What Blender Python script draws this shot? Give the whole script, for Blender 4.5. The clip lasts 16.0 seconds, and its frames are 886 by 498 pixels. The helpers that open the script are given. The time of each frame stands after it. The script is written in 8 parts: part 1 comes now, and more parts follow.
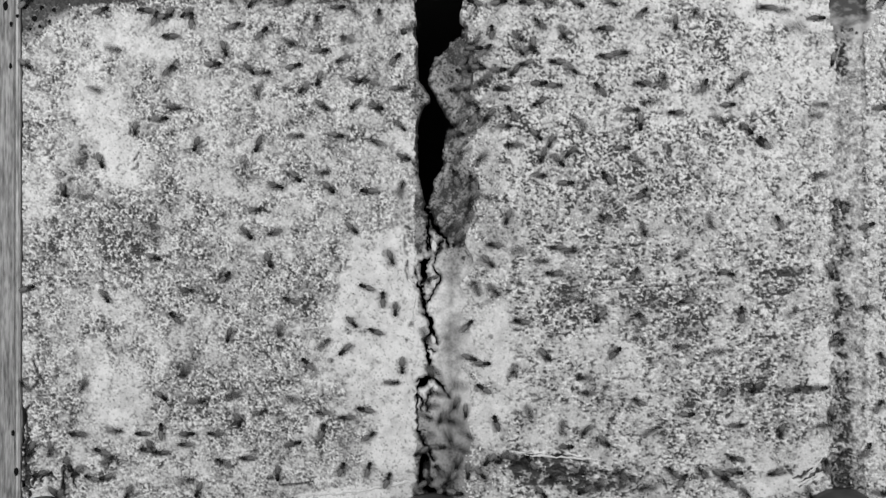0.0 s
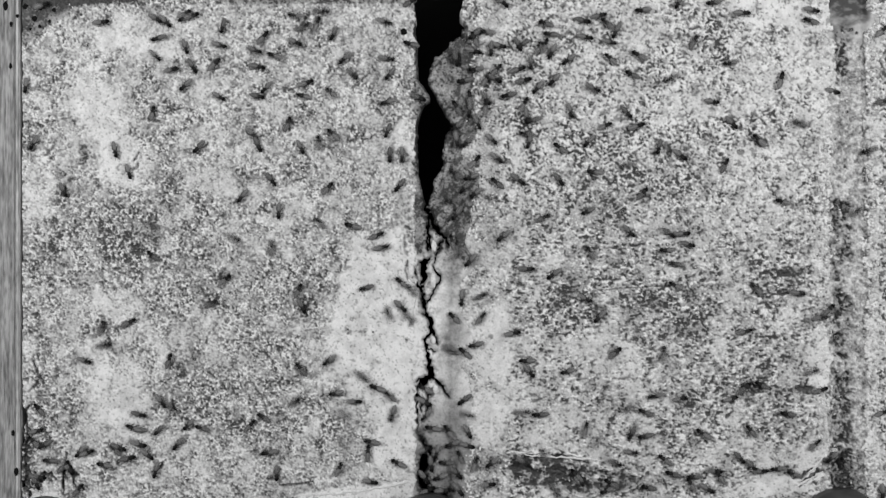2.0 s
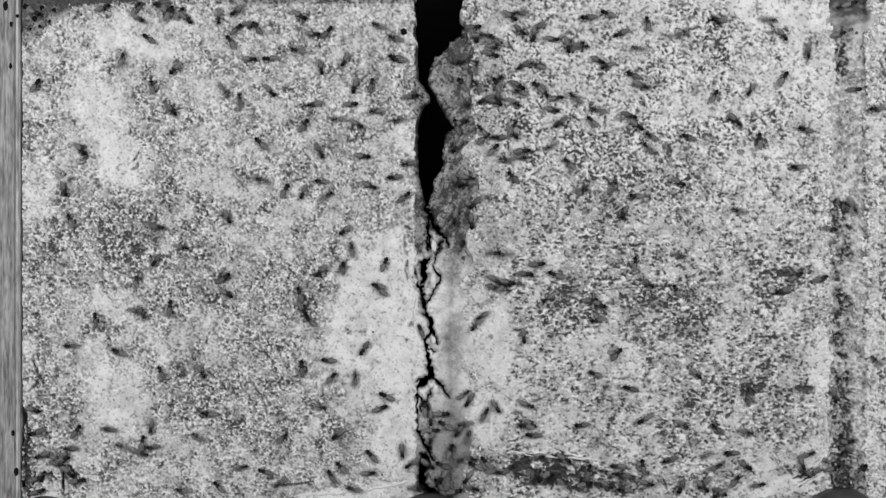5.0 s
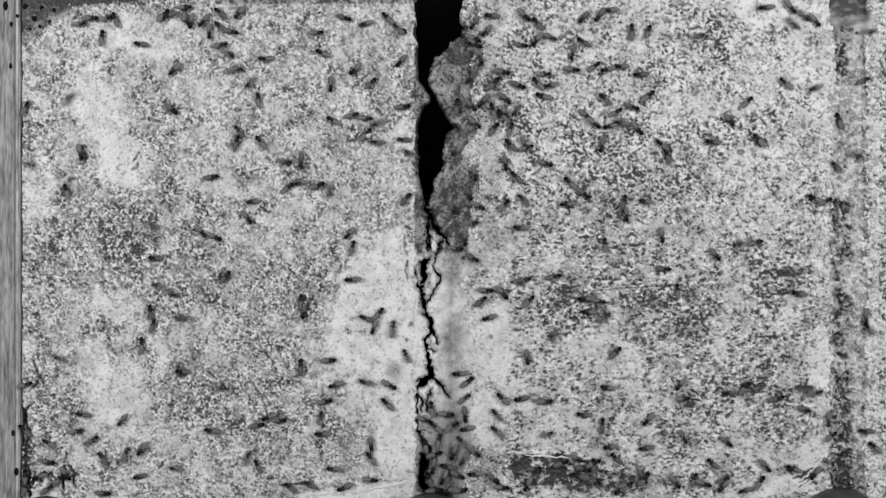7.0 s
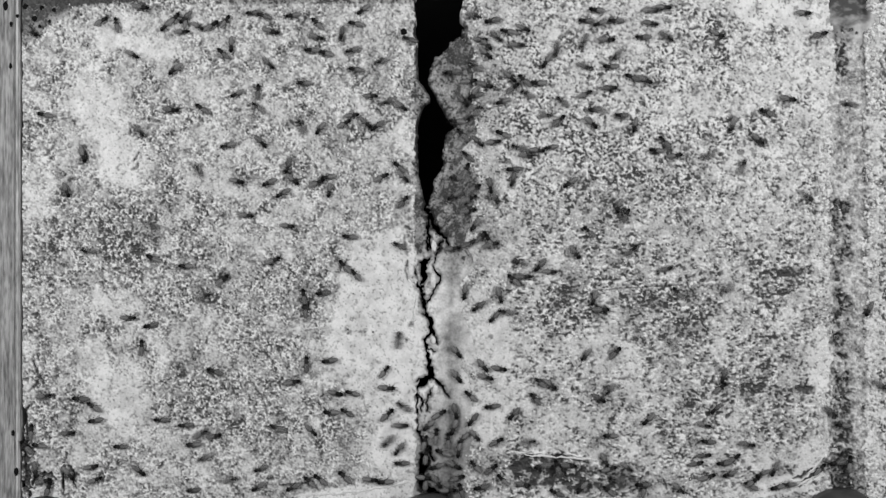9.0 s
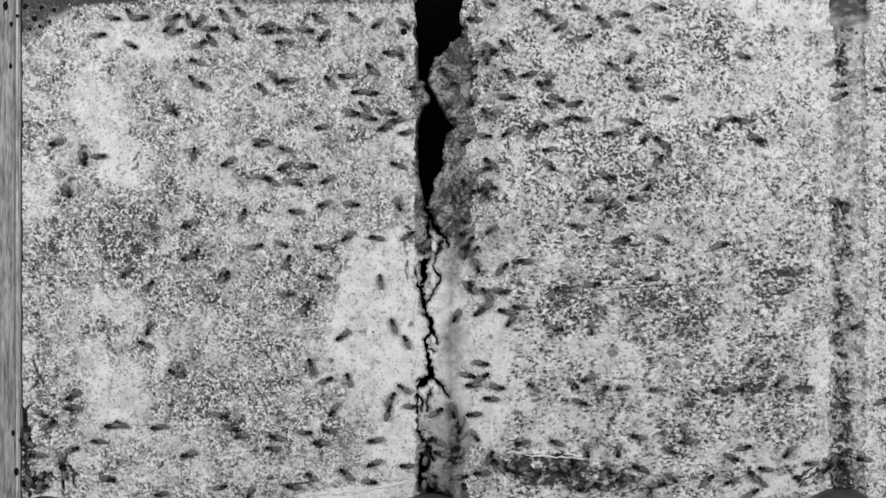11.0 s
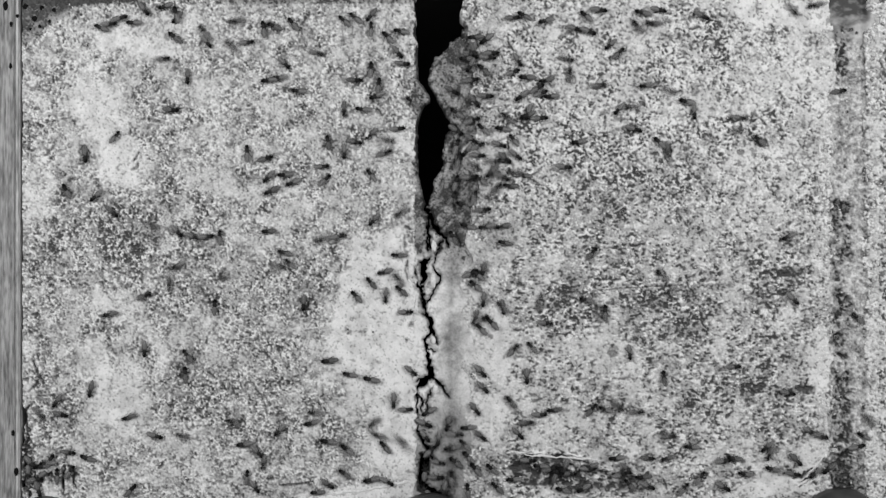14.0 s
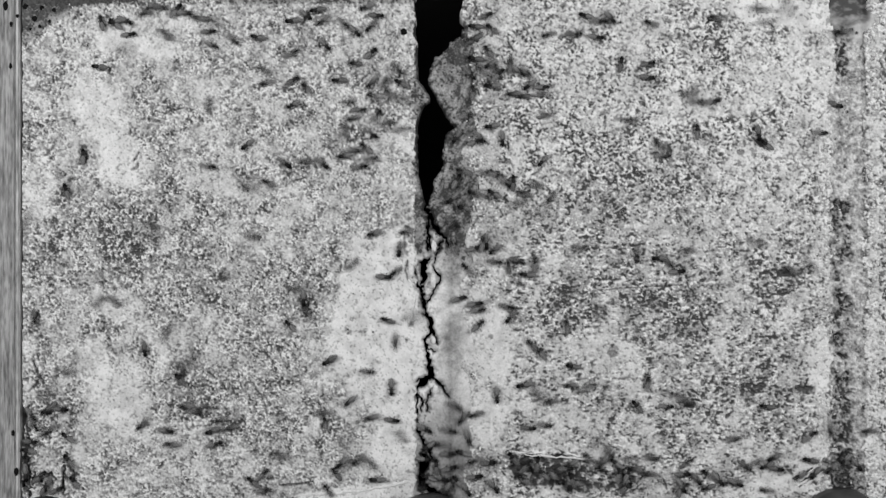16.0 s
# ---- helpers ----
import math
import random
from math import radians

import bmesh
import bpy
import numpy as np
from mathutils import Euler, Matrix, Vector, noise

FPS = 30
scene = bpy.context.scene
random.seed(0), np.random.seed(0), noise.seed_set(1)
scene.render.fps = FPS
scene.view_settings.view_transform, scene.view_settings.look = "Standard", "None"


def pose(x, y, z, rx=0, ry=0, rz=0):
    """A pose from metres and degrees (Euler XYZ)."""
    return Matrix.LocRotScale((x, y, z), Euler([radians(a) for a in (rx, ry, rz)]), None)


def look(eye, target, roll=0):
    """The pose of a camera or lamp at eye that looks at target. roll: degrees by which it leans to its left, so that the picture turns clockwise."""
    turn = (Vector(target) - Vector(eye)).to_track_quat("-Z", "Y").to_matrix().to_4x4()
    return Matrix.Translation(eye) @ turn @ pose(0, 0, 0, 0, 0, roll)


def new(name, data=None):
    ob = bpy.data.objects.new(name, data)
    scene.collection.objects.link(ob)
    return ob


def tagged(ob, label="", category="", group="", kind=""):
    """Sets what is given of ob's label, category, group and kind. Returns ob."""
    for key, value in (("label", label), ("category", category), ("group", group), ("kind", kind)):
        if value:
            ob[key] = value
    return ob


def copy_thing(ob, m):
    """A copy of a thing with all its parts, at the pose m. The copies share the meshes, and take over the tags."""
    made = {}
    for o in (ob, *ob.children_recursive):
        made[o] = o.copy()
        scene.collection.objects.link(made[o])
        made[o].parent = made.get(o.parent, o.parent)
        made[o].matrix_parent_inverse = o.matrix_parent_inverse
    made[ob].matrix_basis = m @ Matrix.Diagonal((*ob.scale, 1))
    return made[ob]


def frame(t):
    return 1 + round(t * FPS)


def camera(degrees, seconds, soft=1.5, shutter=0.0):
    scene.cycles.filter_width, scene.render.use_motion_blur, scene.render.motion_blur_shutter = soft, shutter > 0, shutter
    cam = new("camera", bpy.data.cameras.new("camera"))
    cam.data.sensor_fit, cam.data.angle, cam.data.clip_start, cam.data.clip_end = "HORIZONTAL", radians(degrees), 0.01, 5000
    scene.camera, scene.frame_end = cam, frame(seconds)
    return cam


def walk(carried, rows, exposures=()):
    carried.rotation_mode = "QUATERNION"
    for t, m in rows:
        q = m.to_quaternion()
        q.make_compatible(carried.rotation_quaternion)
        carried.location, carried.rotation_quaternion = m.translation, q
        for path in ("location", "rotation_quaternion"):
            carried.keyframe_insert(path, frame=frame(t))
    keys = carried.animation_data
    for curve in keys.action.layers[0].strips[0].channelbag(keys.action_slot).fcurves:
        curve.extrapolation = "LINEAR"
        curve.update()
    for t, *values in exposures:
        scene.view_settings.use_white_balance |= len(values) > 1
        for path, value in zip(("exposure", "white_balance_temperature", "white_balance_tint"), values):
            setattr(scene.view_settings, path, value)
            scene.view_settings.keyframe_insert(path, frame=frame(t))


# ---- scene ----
# An observation hive seen square on: three upright combs side by side, with bees walking on them.
# The plan is drawn on a grid of U = 0.42 mm, (0, 0) at the upper left corner of the plan, v downwards.
U = 0.00042
EYE_Z = 0.26
FOV = 40.0
DIST = 784 * U / math.tan(radians(FOV / 2))

cam = camera(FOV, 16.0, soft=1.4, shutter=2.5)
walk(cam, [(0.0, pose(0, -DIST, EYE_Z, 90, 0, 0)), (16.0, pose(0, -DIST, EYE_Z, 90, 0, 0))])

# ---------------------------------------------------------------- light
world = bpy.data.worlds.new("dark_room")
world.use_nodes = True
world.node_tree.nodes["Background"].inputs[0].default_value = (0.5, 0.5, 0.5, 1)
world.node_tree.nodes["Background"].inputs[1].default_value = 0.02
scene.world = world
scene.view_settings.exposure = 0.0


def lamp(name, eye, target, size, watts):
    data = bpy.data.lights.new(name, "AREA")
    data.shape, data.size, data.size_y, data.energy = "RECTANGLE", size[0], size[1], watts
    ob = new(name, data)
    ob.matrix_world = look(eye, target)
    return ob


lamp("lamp_west", (-0.75, -0.95, 0.55), (0, 0, 0.26), (0.35, 0.5), 7.8)
lamp("lamp_east", (0.75, -0.95, 0.55), (0, 0, 0.26), (0.35, 0.5), 7.8)


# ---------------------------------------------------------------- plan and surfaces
def wx(u):
    return (u - 784) * U


def wz(v):
    return EYE_Z + (441 - v) * U


def lattice(seed, n=256):
    return np.random.RandomState(seed).rand(n, n)


TABLES = [lattice(s) for s in range(40, 52)]


def vnoise(x, y, size, k=0):
    """Smooth noise between 0 and 1, with lumps of that size."""
    tab = TABLES[k % len(TABLES)]
    c, s = math.cos(0.5 + 1.1 * k), math.sin(0.5 + 1.1 * k)
    x, y = np.asarray(x, float), np.asarray(y, float)
    a, b = (c * x - s * y) / size + 3000, (s * x + c * y) / size + 3000
    i, j = np.floor(a).astype(int), np.floor(b).astype(int)
    f, g = a - i, b - j
    f, g = f * f * (3 - 2 * f), g * g * (3 - 2 * g)
    i, j, i1, j1 = i % 256, j % 256, (i + 1) % 256, (j + 1) % 256
    return (tab[i, j] * (1 - f) + tab[i1, j] * f) * (1 - g) + (tab[i, j1] * (1 - f) + tab[i1, j1] * f) * g


def fbm(x, y, size, k=0, octaves=4):
    total, amp, norm = 0, 1.0, 0.0
    for o in range(octaves):
        total, norm = total + amp * vnoise(x, y, size / 2 ** o, k + o), norm + amp
        amp *= 0.6
    return total / norm


def blob(x, y, u, v, ru, rv, turn=0.0, ragged=None):
    """1 in the middle of an ellipse with a ragged rim, 0 well outside."""
    c, s = math.cos(radians(turn)), math.sin(radians(turn))
    dx, dy = np.asarray(x) - u, np.asarray(y) - v
    r = np.hypot((dx * c + dy * s) / ru, (dy * c - dx * s) / rv)
    r = r + (0.7 * (fbm(x, y, 40, 3) - 0.5) if ragged is None else ragged)
    return np.clip((1.15 - r) / 0.3, 0, 1)


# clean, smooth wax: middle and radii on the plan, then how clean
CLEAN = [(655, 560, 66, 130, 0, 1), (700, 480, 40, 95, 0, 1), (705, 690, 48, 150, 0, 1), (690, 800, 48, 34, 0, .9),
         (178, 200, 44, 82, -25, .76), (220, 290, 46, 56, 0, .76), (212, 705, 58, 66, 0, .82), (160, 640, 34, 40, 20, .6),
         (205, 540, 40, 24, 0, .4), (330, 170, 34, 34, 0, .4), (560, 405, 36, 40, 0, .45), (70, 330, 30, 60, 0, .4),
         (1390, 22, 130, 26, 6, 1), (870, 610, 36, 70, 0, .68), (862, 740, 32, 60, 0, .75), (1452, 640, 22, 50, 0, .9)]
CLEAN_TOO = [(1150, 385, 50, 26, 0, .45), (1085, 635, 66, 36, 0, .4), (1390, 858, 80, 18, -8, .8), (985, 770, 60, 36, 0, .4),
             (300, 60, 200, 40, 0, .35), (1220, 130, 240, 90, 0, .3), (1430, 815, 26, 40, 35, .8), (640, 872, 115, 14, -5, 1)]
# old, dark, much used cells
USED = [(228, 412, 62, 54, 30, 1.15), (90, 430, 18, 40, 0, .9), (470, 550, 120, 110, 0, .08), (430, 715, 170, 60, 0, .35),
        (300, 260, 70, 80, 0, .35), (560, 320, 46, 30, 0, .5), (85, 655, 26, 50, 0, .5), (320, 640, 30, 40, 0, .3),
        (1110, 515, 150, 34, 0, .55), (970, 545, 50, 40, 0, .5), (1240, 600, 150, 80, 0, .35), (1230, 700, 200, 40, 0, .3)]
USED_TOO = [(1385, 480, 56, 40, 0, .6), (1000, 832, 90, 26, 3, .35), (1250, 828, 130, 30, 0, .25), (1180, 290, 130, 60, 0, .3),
            # (50, 825): darkness of the gap beside the side bar, painted as tone
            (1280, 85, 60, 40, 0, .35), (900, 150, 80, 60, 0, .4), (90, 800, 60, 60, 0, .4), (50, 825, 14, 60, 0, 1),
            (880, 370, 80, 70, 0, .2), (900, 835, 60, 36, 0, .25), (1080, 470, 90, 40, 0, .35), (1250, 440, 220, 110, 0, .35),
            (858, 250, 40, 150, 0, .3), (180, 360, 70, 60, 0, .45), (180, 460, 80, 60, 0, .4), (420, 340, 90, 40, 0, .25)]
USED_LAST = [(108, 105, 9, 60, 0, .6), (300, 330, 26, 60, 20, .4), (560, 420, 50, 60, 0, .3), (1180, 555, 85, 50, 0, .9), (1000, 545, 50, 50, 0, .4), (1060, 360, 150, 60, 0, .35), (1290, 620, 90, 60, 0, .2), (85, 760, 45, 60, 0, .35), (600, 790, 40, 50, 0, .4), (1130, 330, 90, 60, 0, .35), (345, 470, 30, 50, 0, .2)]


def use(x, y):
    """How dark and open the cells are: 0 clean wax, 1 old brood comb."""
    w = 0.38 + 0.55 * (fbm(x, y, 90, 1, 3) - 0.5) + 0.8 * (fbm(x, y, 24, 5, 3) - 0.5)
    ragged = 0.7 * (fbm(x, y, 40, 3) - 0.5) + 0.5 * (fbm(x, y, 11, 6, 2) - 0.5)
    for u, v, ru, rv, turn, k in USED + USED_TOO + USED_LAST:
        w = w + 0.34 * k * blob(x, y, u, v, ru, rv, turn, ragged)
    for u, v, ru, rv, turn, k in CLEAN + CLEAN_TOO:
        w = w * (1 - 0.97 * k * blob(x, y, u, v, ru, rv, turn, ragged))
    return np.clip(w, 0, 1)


def swell(x, y):
    """The comb's slow unevenness, in plan units towards the room."""
    return 7 * (fbm(x, y, 170, 7, 2) - 0.5)


# smudges on the clean wax: middle, radii, depth
STAINS = [(614, 586, 9, 6, .3), (648, 589, 14, 7, .3), (664, 562, 7, 4, .25), (700, 545, 10, 5, .15), (672, 640, 8, 5, .2),
          (212, 298, 9, 5, .3), (1440, 610, 5, 8, .25), (722, 418, 10, 34, .4), (708, 740, 12, 8, .2), (866, 596, 8, 6, .3)]


def smudges(x, y):
    total, ragged = 0.0 * x, 0.7 * (fbm(x, y, 40, 3) - 0.5)
    for u, v, ru, rv, k in STAINS:
        total = total + k * blob(x, y, u, v, ru, rv, 0.0, ragged) * np.clip(6 * (fbm(x, y, 7, 2, 2) - 0.46), 0, 1.6)
    return total


# fine dark cracks and scratches in the combs: middle line and half width
HAIRS = [[(1036, 517, -.4), (1090, 511, .1), (1160, 507, .0), (1208, 505, .6)], [(245, 270, .6), (240, 281, 1.6), (236, 285, .6)], [(244, 290, 1.0), (241, 298, 2.0), (233, 301, 1.0)],
         [(494, 859, .5), (528, 857, 1.5), (553, 853, .6)], [(119, 800, .6), (110, 832, 1.6), (114, 868, .8)],
         [(1325, 238, .6), (1345, 255, 2.2), (1354, 263, 1.0)], [(58, 640, .5), (72, 672, 1.8), (50, 694, 1.0)],
         [(722, 462, .6), (717, 480, 1.6), (722, 494, 1.1), (735, 507, .7)], [(718, 600, .4), (731, 608, 1.2)], [(1040, 236, .4), (1062, 243, 1.0), (1078, 240, .5)]]
# cracked edges and black marks in the two lower corners, crack shade painted in tone
CORNER_CRACKS = [[(48, 716, 1.0), (46, 742, 3.2), (51, 764, 1.2), (47, 790, 3.6), (45, 812, 2.0), (49, 836, 4.2), (46, 860, 5.0), (52, 876, 3.0)],
           [(72, 850, 1.2), (80, 840, 3.2), (90, 838, 2.0), (97, 847, 3.4)], [(112, 872, 1.2), (111, 842, 2.0), (116, 826, 1.2)], [(124, 826, 1.6), (130, 842, 3.2), (133, 858, 1.5)],
           [(58, 856, 1.0), (64, 846, 2.6), (60, 836, 1.0)], [(1416, 862, 1.2), (1432, 846, 3.0), (1448, 836, 4.6), (1462, 824, 5.6), (1470, 808, 3.0)],
           [(1404, 850, 1.0), (1420, 842, 2.6), (1436, 828, 1.5)], [(1440, 858, 1.0), (1456, 850, 2.6), (1470, 842, 1.5)]]


def step_up(a, low, high):
    q = np.clip((a - low) / (high - low), 0, 1)
    return q * q * (3 - 2 * q)


# old dark stains that stay where they are: middle and radii
BLOTS = [(148, 272, 9, 15), (112, 340, 5, 12), (305, 190, 10, 7), (1346, 252, 11, 7), (1181, 266, 8, 13), (272, 458, 11, 6), (1096, 370, 11, 13),
         (540, 542, 6, 15), (396, 490, 10, 9), (1332, 686, 22, 10), (1388, 482, 30, 7), (1386, 518, 12, 5), (1060, 552, 15, 15), (1308, 431, 8, 5),
         (1086, 622, 8, 12), (585, 639, 7, 5), (322, 655, 9, 14), (92, 432, 6, 13), (241, 446, 8, 14), (1425, 690, 24, 7), (1270, 85, 15, 12)]


def comb_surface(x, y):
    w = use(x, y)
    east = np.clip((x - 840) / 60, 0, 1)
    streaky = east * np.clip((y - 300) / 120, 0, 1) * np.clip((1480 - x) / 60, 0, 1)
    # small flecks and flakes of wax; on the second comb they are coarser and lie in level streaks
    xw, yw = x + 4 * (vnoise(x, y, 9, 3) - 0.5), y + 4 * (vnoise(x, y, 9, 8) - 0.5)
    first = 0.6 * vnoise(xw, yw, 3.4, 4) + 0.4 * vnoise(x, y, 2.3, 7)
    second = 0.7 * vnoise(xw * 0.92, yw, 3.5, 10) + 0.3 * vnoise(x, y, 2.4, 7)
    level = 0.6 * vnoise(xw * 0.58, yw + 0.08 * xw, 3.6, 1) + 0.4 * vnoise(x * 0.85, y, 2.5, 5)
    n = (1 - east) * first + east * ((1 - 0.6 * streaky) * second + 0.6 * streaky * level)
    n = 0.5 + (n - 0.5) * (1.1 + 0.2 * streaky)
    patch = 0.45 + 0.85 * step_up(fbm(x, y, 26, 11, 2), 0.3, 0.62)
    deep = 0.55 + 0.8 * vnoise(x, y, 7, 6)
    fleck = step_up(n, 0.555 - 0.09 * w, 0.80 - 0.10 * w) * np.clip(0.30 + 1.6 * w, 0, 1) * (0.6 + 0.4 * patch) * deep
    flake = step_up(-n, -0.40, -0.24) * np.clip(1.6 * w, 0, 1) * patch
    blotch = fbm(x, y, 13, 9, 3) - 0.5
    h = swell(x, y) - 1.7 * fleck + 1.1 * flake - 2 * blotch * (0.2 + w)
    grain = fbm(x, y, 11, 8, 3) - 0.5
    crumb = 0.19 * np.tanh(6 * (fbm(x, y, 4.4, 4, 2) - 0.51))
    # sunken flecks darken too: cell filling and pit shade in one tone
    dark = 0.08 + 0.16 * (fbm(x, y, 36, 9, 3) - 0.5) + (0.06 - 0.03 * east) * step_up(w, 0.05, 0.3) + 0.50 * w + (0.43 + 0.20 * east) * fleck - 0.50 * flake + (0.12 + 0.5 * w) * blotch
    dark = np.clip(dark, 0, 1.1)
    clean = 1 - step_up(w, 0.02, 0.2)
    dark = dark + clean * (0.45 * (fbm(x, y, 16, 3, 3) - 0.52) + 0.2 * step_up(n, 0.66, 0.82))
    grit = np.clip(0.16 + 0.55 * w, 0, 0.8)
    hair = np.full(x.shape, -99.0)
    for pts in HAIRS:
        hair = np.maximum(hair, near_line(x + 4 * crumb, y + 4 * grain, pts))
    dark = dark + smudges(x, y)
    frayed = 1.1 * (fbm(x, y, 8, 3, 2) - 0.5)
    for u, v, ru, rv in BLOTS:
        spot = blob(x, y, u, v, ru, rv, 0.0, frayed)
        h, dark = h - 1.2 * spot, dark + spot * (0.26 + 0.3 * n)
    hair = np.clip(1.2 + hair, 0, 1)
    crack_dark = np.full(x.shape, -99.0)
    for pts in CORNER_CRACKS:
        crack_dark = np.maximum(crack_dark, near_line(x + 7 * (vnoise(x, y, 6, 1) - 0.5), y + 7 * (vnoise(x, y, 6, 4) - 0.5), pts))
    crack_dark = np.clip(0.7 + 0.6 * crack_dark, 0, 1)
    # cracks sink, and their darkness is painted into the tone as well
    h, dark = h - 5 * crack_dark, dark + 0.75 * crack_dark
    h, dark = h - 3 * hair, dark + 0.45 * hair
    # propolis smeared into the upper corner, and the torn dark strip at the foot of the second comb
    corner = np.clip((84 - (0.62 * (x - 38) + y) + 26 * (fbm(x, y, 22, 5, 3) - 0.5)) / 26, 0, 1)
    torn = np.maximum(blob(x, y, 985, 826, 76, 20, 3), 0.75 * blob(x, y, 1030, 850, 120, 20, 2)) * np.clip(3.4 * (fbm(x, y, 22, 10, 3) - 0.25), 0.1, 1)
    lip = np.exp(-((y - 800 - 0.05 * (x - 905) - 9 * (fbm(x, y, 16, 7, 3) - 0.5)) / 2.6) ** 2) * np.clip((70 - np.abs(x - 978)) / 12, 0, 1) * np.clip(5 * (fbm(x, y, 13, 3, 2) - 0.33), 0, 1)
    dark = np.clip(dark + 0.72 * corner + torn * (0.60 + 1.5 * (vnoise(x, y, 9, 9) - 0.42) + 0.5 * fleck) - 0.8 * lip, 0, 1.1)
    grit = grit * (1 - 0.8 * corner) + 0.1 * torn
    # the upper rim, its tone darkened in two bands below the top bar
    rim = np.clip((9 - y + 5 * (fbm(x, y, 18, 2, 2) - 0.5)) / 5, 0, 1) * (0.8 * np.clip((275 - x) / 40, 0, 1) + 0.45 * np.clip((x - 370) / 30, 0, 1) * np.clip((735 - x) / 9, 0, 1))
    dark = np.clip(dark + 0.7 * rim, 0, 1.1)
    # gnawed edge beside the side bar
    edge = 37 + 4 * fbm(x, y, 30, 6, 3) + 34 * np.clip((y - 640) / 160, 0, 1) * np.clip(fbm(x, y, 24, 2, 3) - 0.40, 0, 1)
    west = 808 + 46 * fbm(x, y, 40, 9, 2) * np.clip((460 - y) / 60, 0.8, 1) - 9 * np.clip((95 - y) / 30, 0, 1)
    bridge = 726 + 18 * fbm(x, y, 16, 6, 3)
    third = 1516 + 34 * fbm(x, y, 24, 2, 3) + 12 * np.clip((60 - y) / 12, 0, 1)
    slope = np.clip(1 - np.where(x < 780, bridge - x, x - west) / 9, 0, 1)
    h = h - 2.7 * slope ** 2
    return h - 6 * torn + 3 * lip, dark, grit, (x > edge) & ((x > 780) | (x < bridge)) & ((x < 800) | (x > west)) & ((x > 1500) | (x < 1454 + np.where(y < 45, 13 + 5 * fbm(x, y, 12, 1, 3), 36 * fbm(x, y, 26, 1, 3)))) & ((x < 1500) | (x > third))


def near_line(x, y, pts):
    """How far inside a tapering crack: positive within it. pts: (u, v, half width)."""
    best = np.full(np.shape(x), -99.0)
    for (u0, v0, w0), (u1, v1, w1) in zip(pts, pts[1:]):
        t = np.clip(((x - u0) * (u1 - u0) + (y - v0) * (v1 - v0)) / ((u1 - u0) ** 2 + (v1 - v0) ** 2), 0, 1)
        best = np.maximum(best, w0 + t * (w1 - w0) - np.hypot(x - u0 - t * (u1 - u0), y - v0 - t * (v1 - v0)))
    return best


# the open gap at the top of the seam: its two edges from top to bottom
GAP_V = (-20, 34, 48, 66, 84, 100, 114, 140, 150, 158, 168, 178, 185, 194, 206, 224, 236, 262, 288, 302, 312, 324, 346, 362)
GAP_WEST = (733, 735, 736, 737, 738, 739, 739, 741, 748, 754, 761, 762, 753, 748, 744, 739, 740, 740, 741, 741, 742, 744, 749, 754)
GAP_EAST = (829, 827, 822, 808, 788, 770, 760, 756, 758, 765, 771, 774, 778, 783, 791, 804, 787, 783, 784, 780, 771, 767, 764, 757)
GAPS = [[(752, 364, 2.5), (762, 387, 3), (768, 402, 3.2), (785, 416, 1.6), (797, 437, 1)],
        [(750, 466, 5), (751, 488, 5), (746, 501, 1.2), (748, 520, 1.6), (750, 540, 1.8), (755, 558, 2.2), (763, 575, 3.6), (762, 588, 3.2),
         (752, 602, 3), (757, 627, 2.4), (757, 647, 4), (763, 661, 6), (748, 683, 6), (737, 692, 2)],
        [(764, 578, 2.4), (773, 602, 1.8), (776, 610, 1)],
        [(766, 667, 2.6), (780, 684, 2.2), (795, 703, 1.2)],
        [(754, 538, 1.2), (770, 513, 1.4), (779, 493, 1.6), (768, 471, 1.2)],
        [(737, 692, 1.4), (736, 750, 1.6), (743, 772, 2), (752, 788, 1.4)],
        [(752, 812, 8), (746, 844, 5), (747, 862, 6), (765, 872, 5), (785, 877, 2)],
        [(752, 365, 2), (757, 372, 1), (758, 420, 1.2), (762, 440, 1.8)],
        [(732, 464, 1.0), (733, 480, 1.4), (736, 494, 1.0), (740, 506, 1.8), (748, 524, 1.0)], [(783, 424, 1.0), (776, 444, 1.0), (768, 470, .8)],
        [(757, 402, .8), (755, 428, 1.6), (758, 444, .8)], [(742, 466, 1.6), (755, 464, 1.2), (764, 458, .8)],
        [(748, 556, 1.2), (756, 562, 2.2)], [(752, 604, 2.4), (760, 618, 1.6), (770, 622, 1)], [(741, 676, 2.0), (752, 668, 3.2), (762, 664, 3)],
        [(740, 700, 1.4), (748, 713, 1.6), (744, 728, 1)], [(764, 694, 1.2), (756, 712, 1.2), (758, 726, .8)], [(752, 788, 1.4), (760, 800, 2.4), (766, 814, 1.6)]]


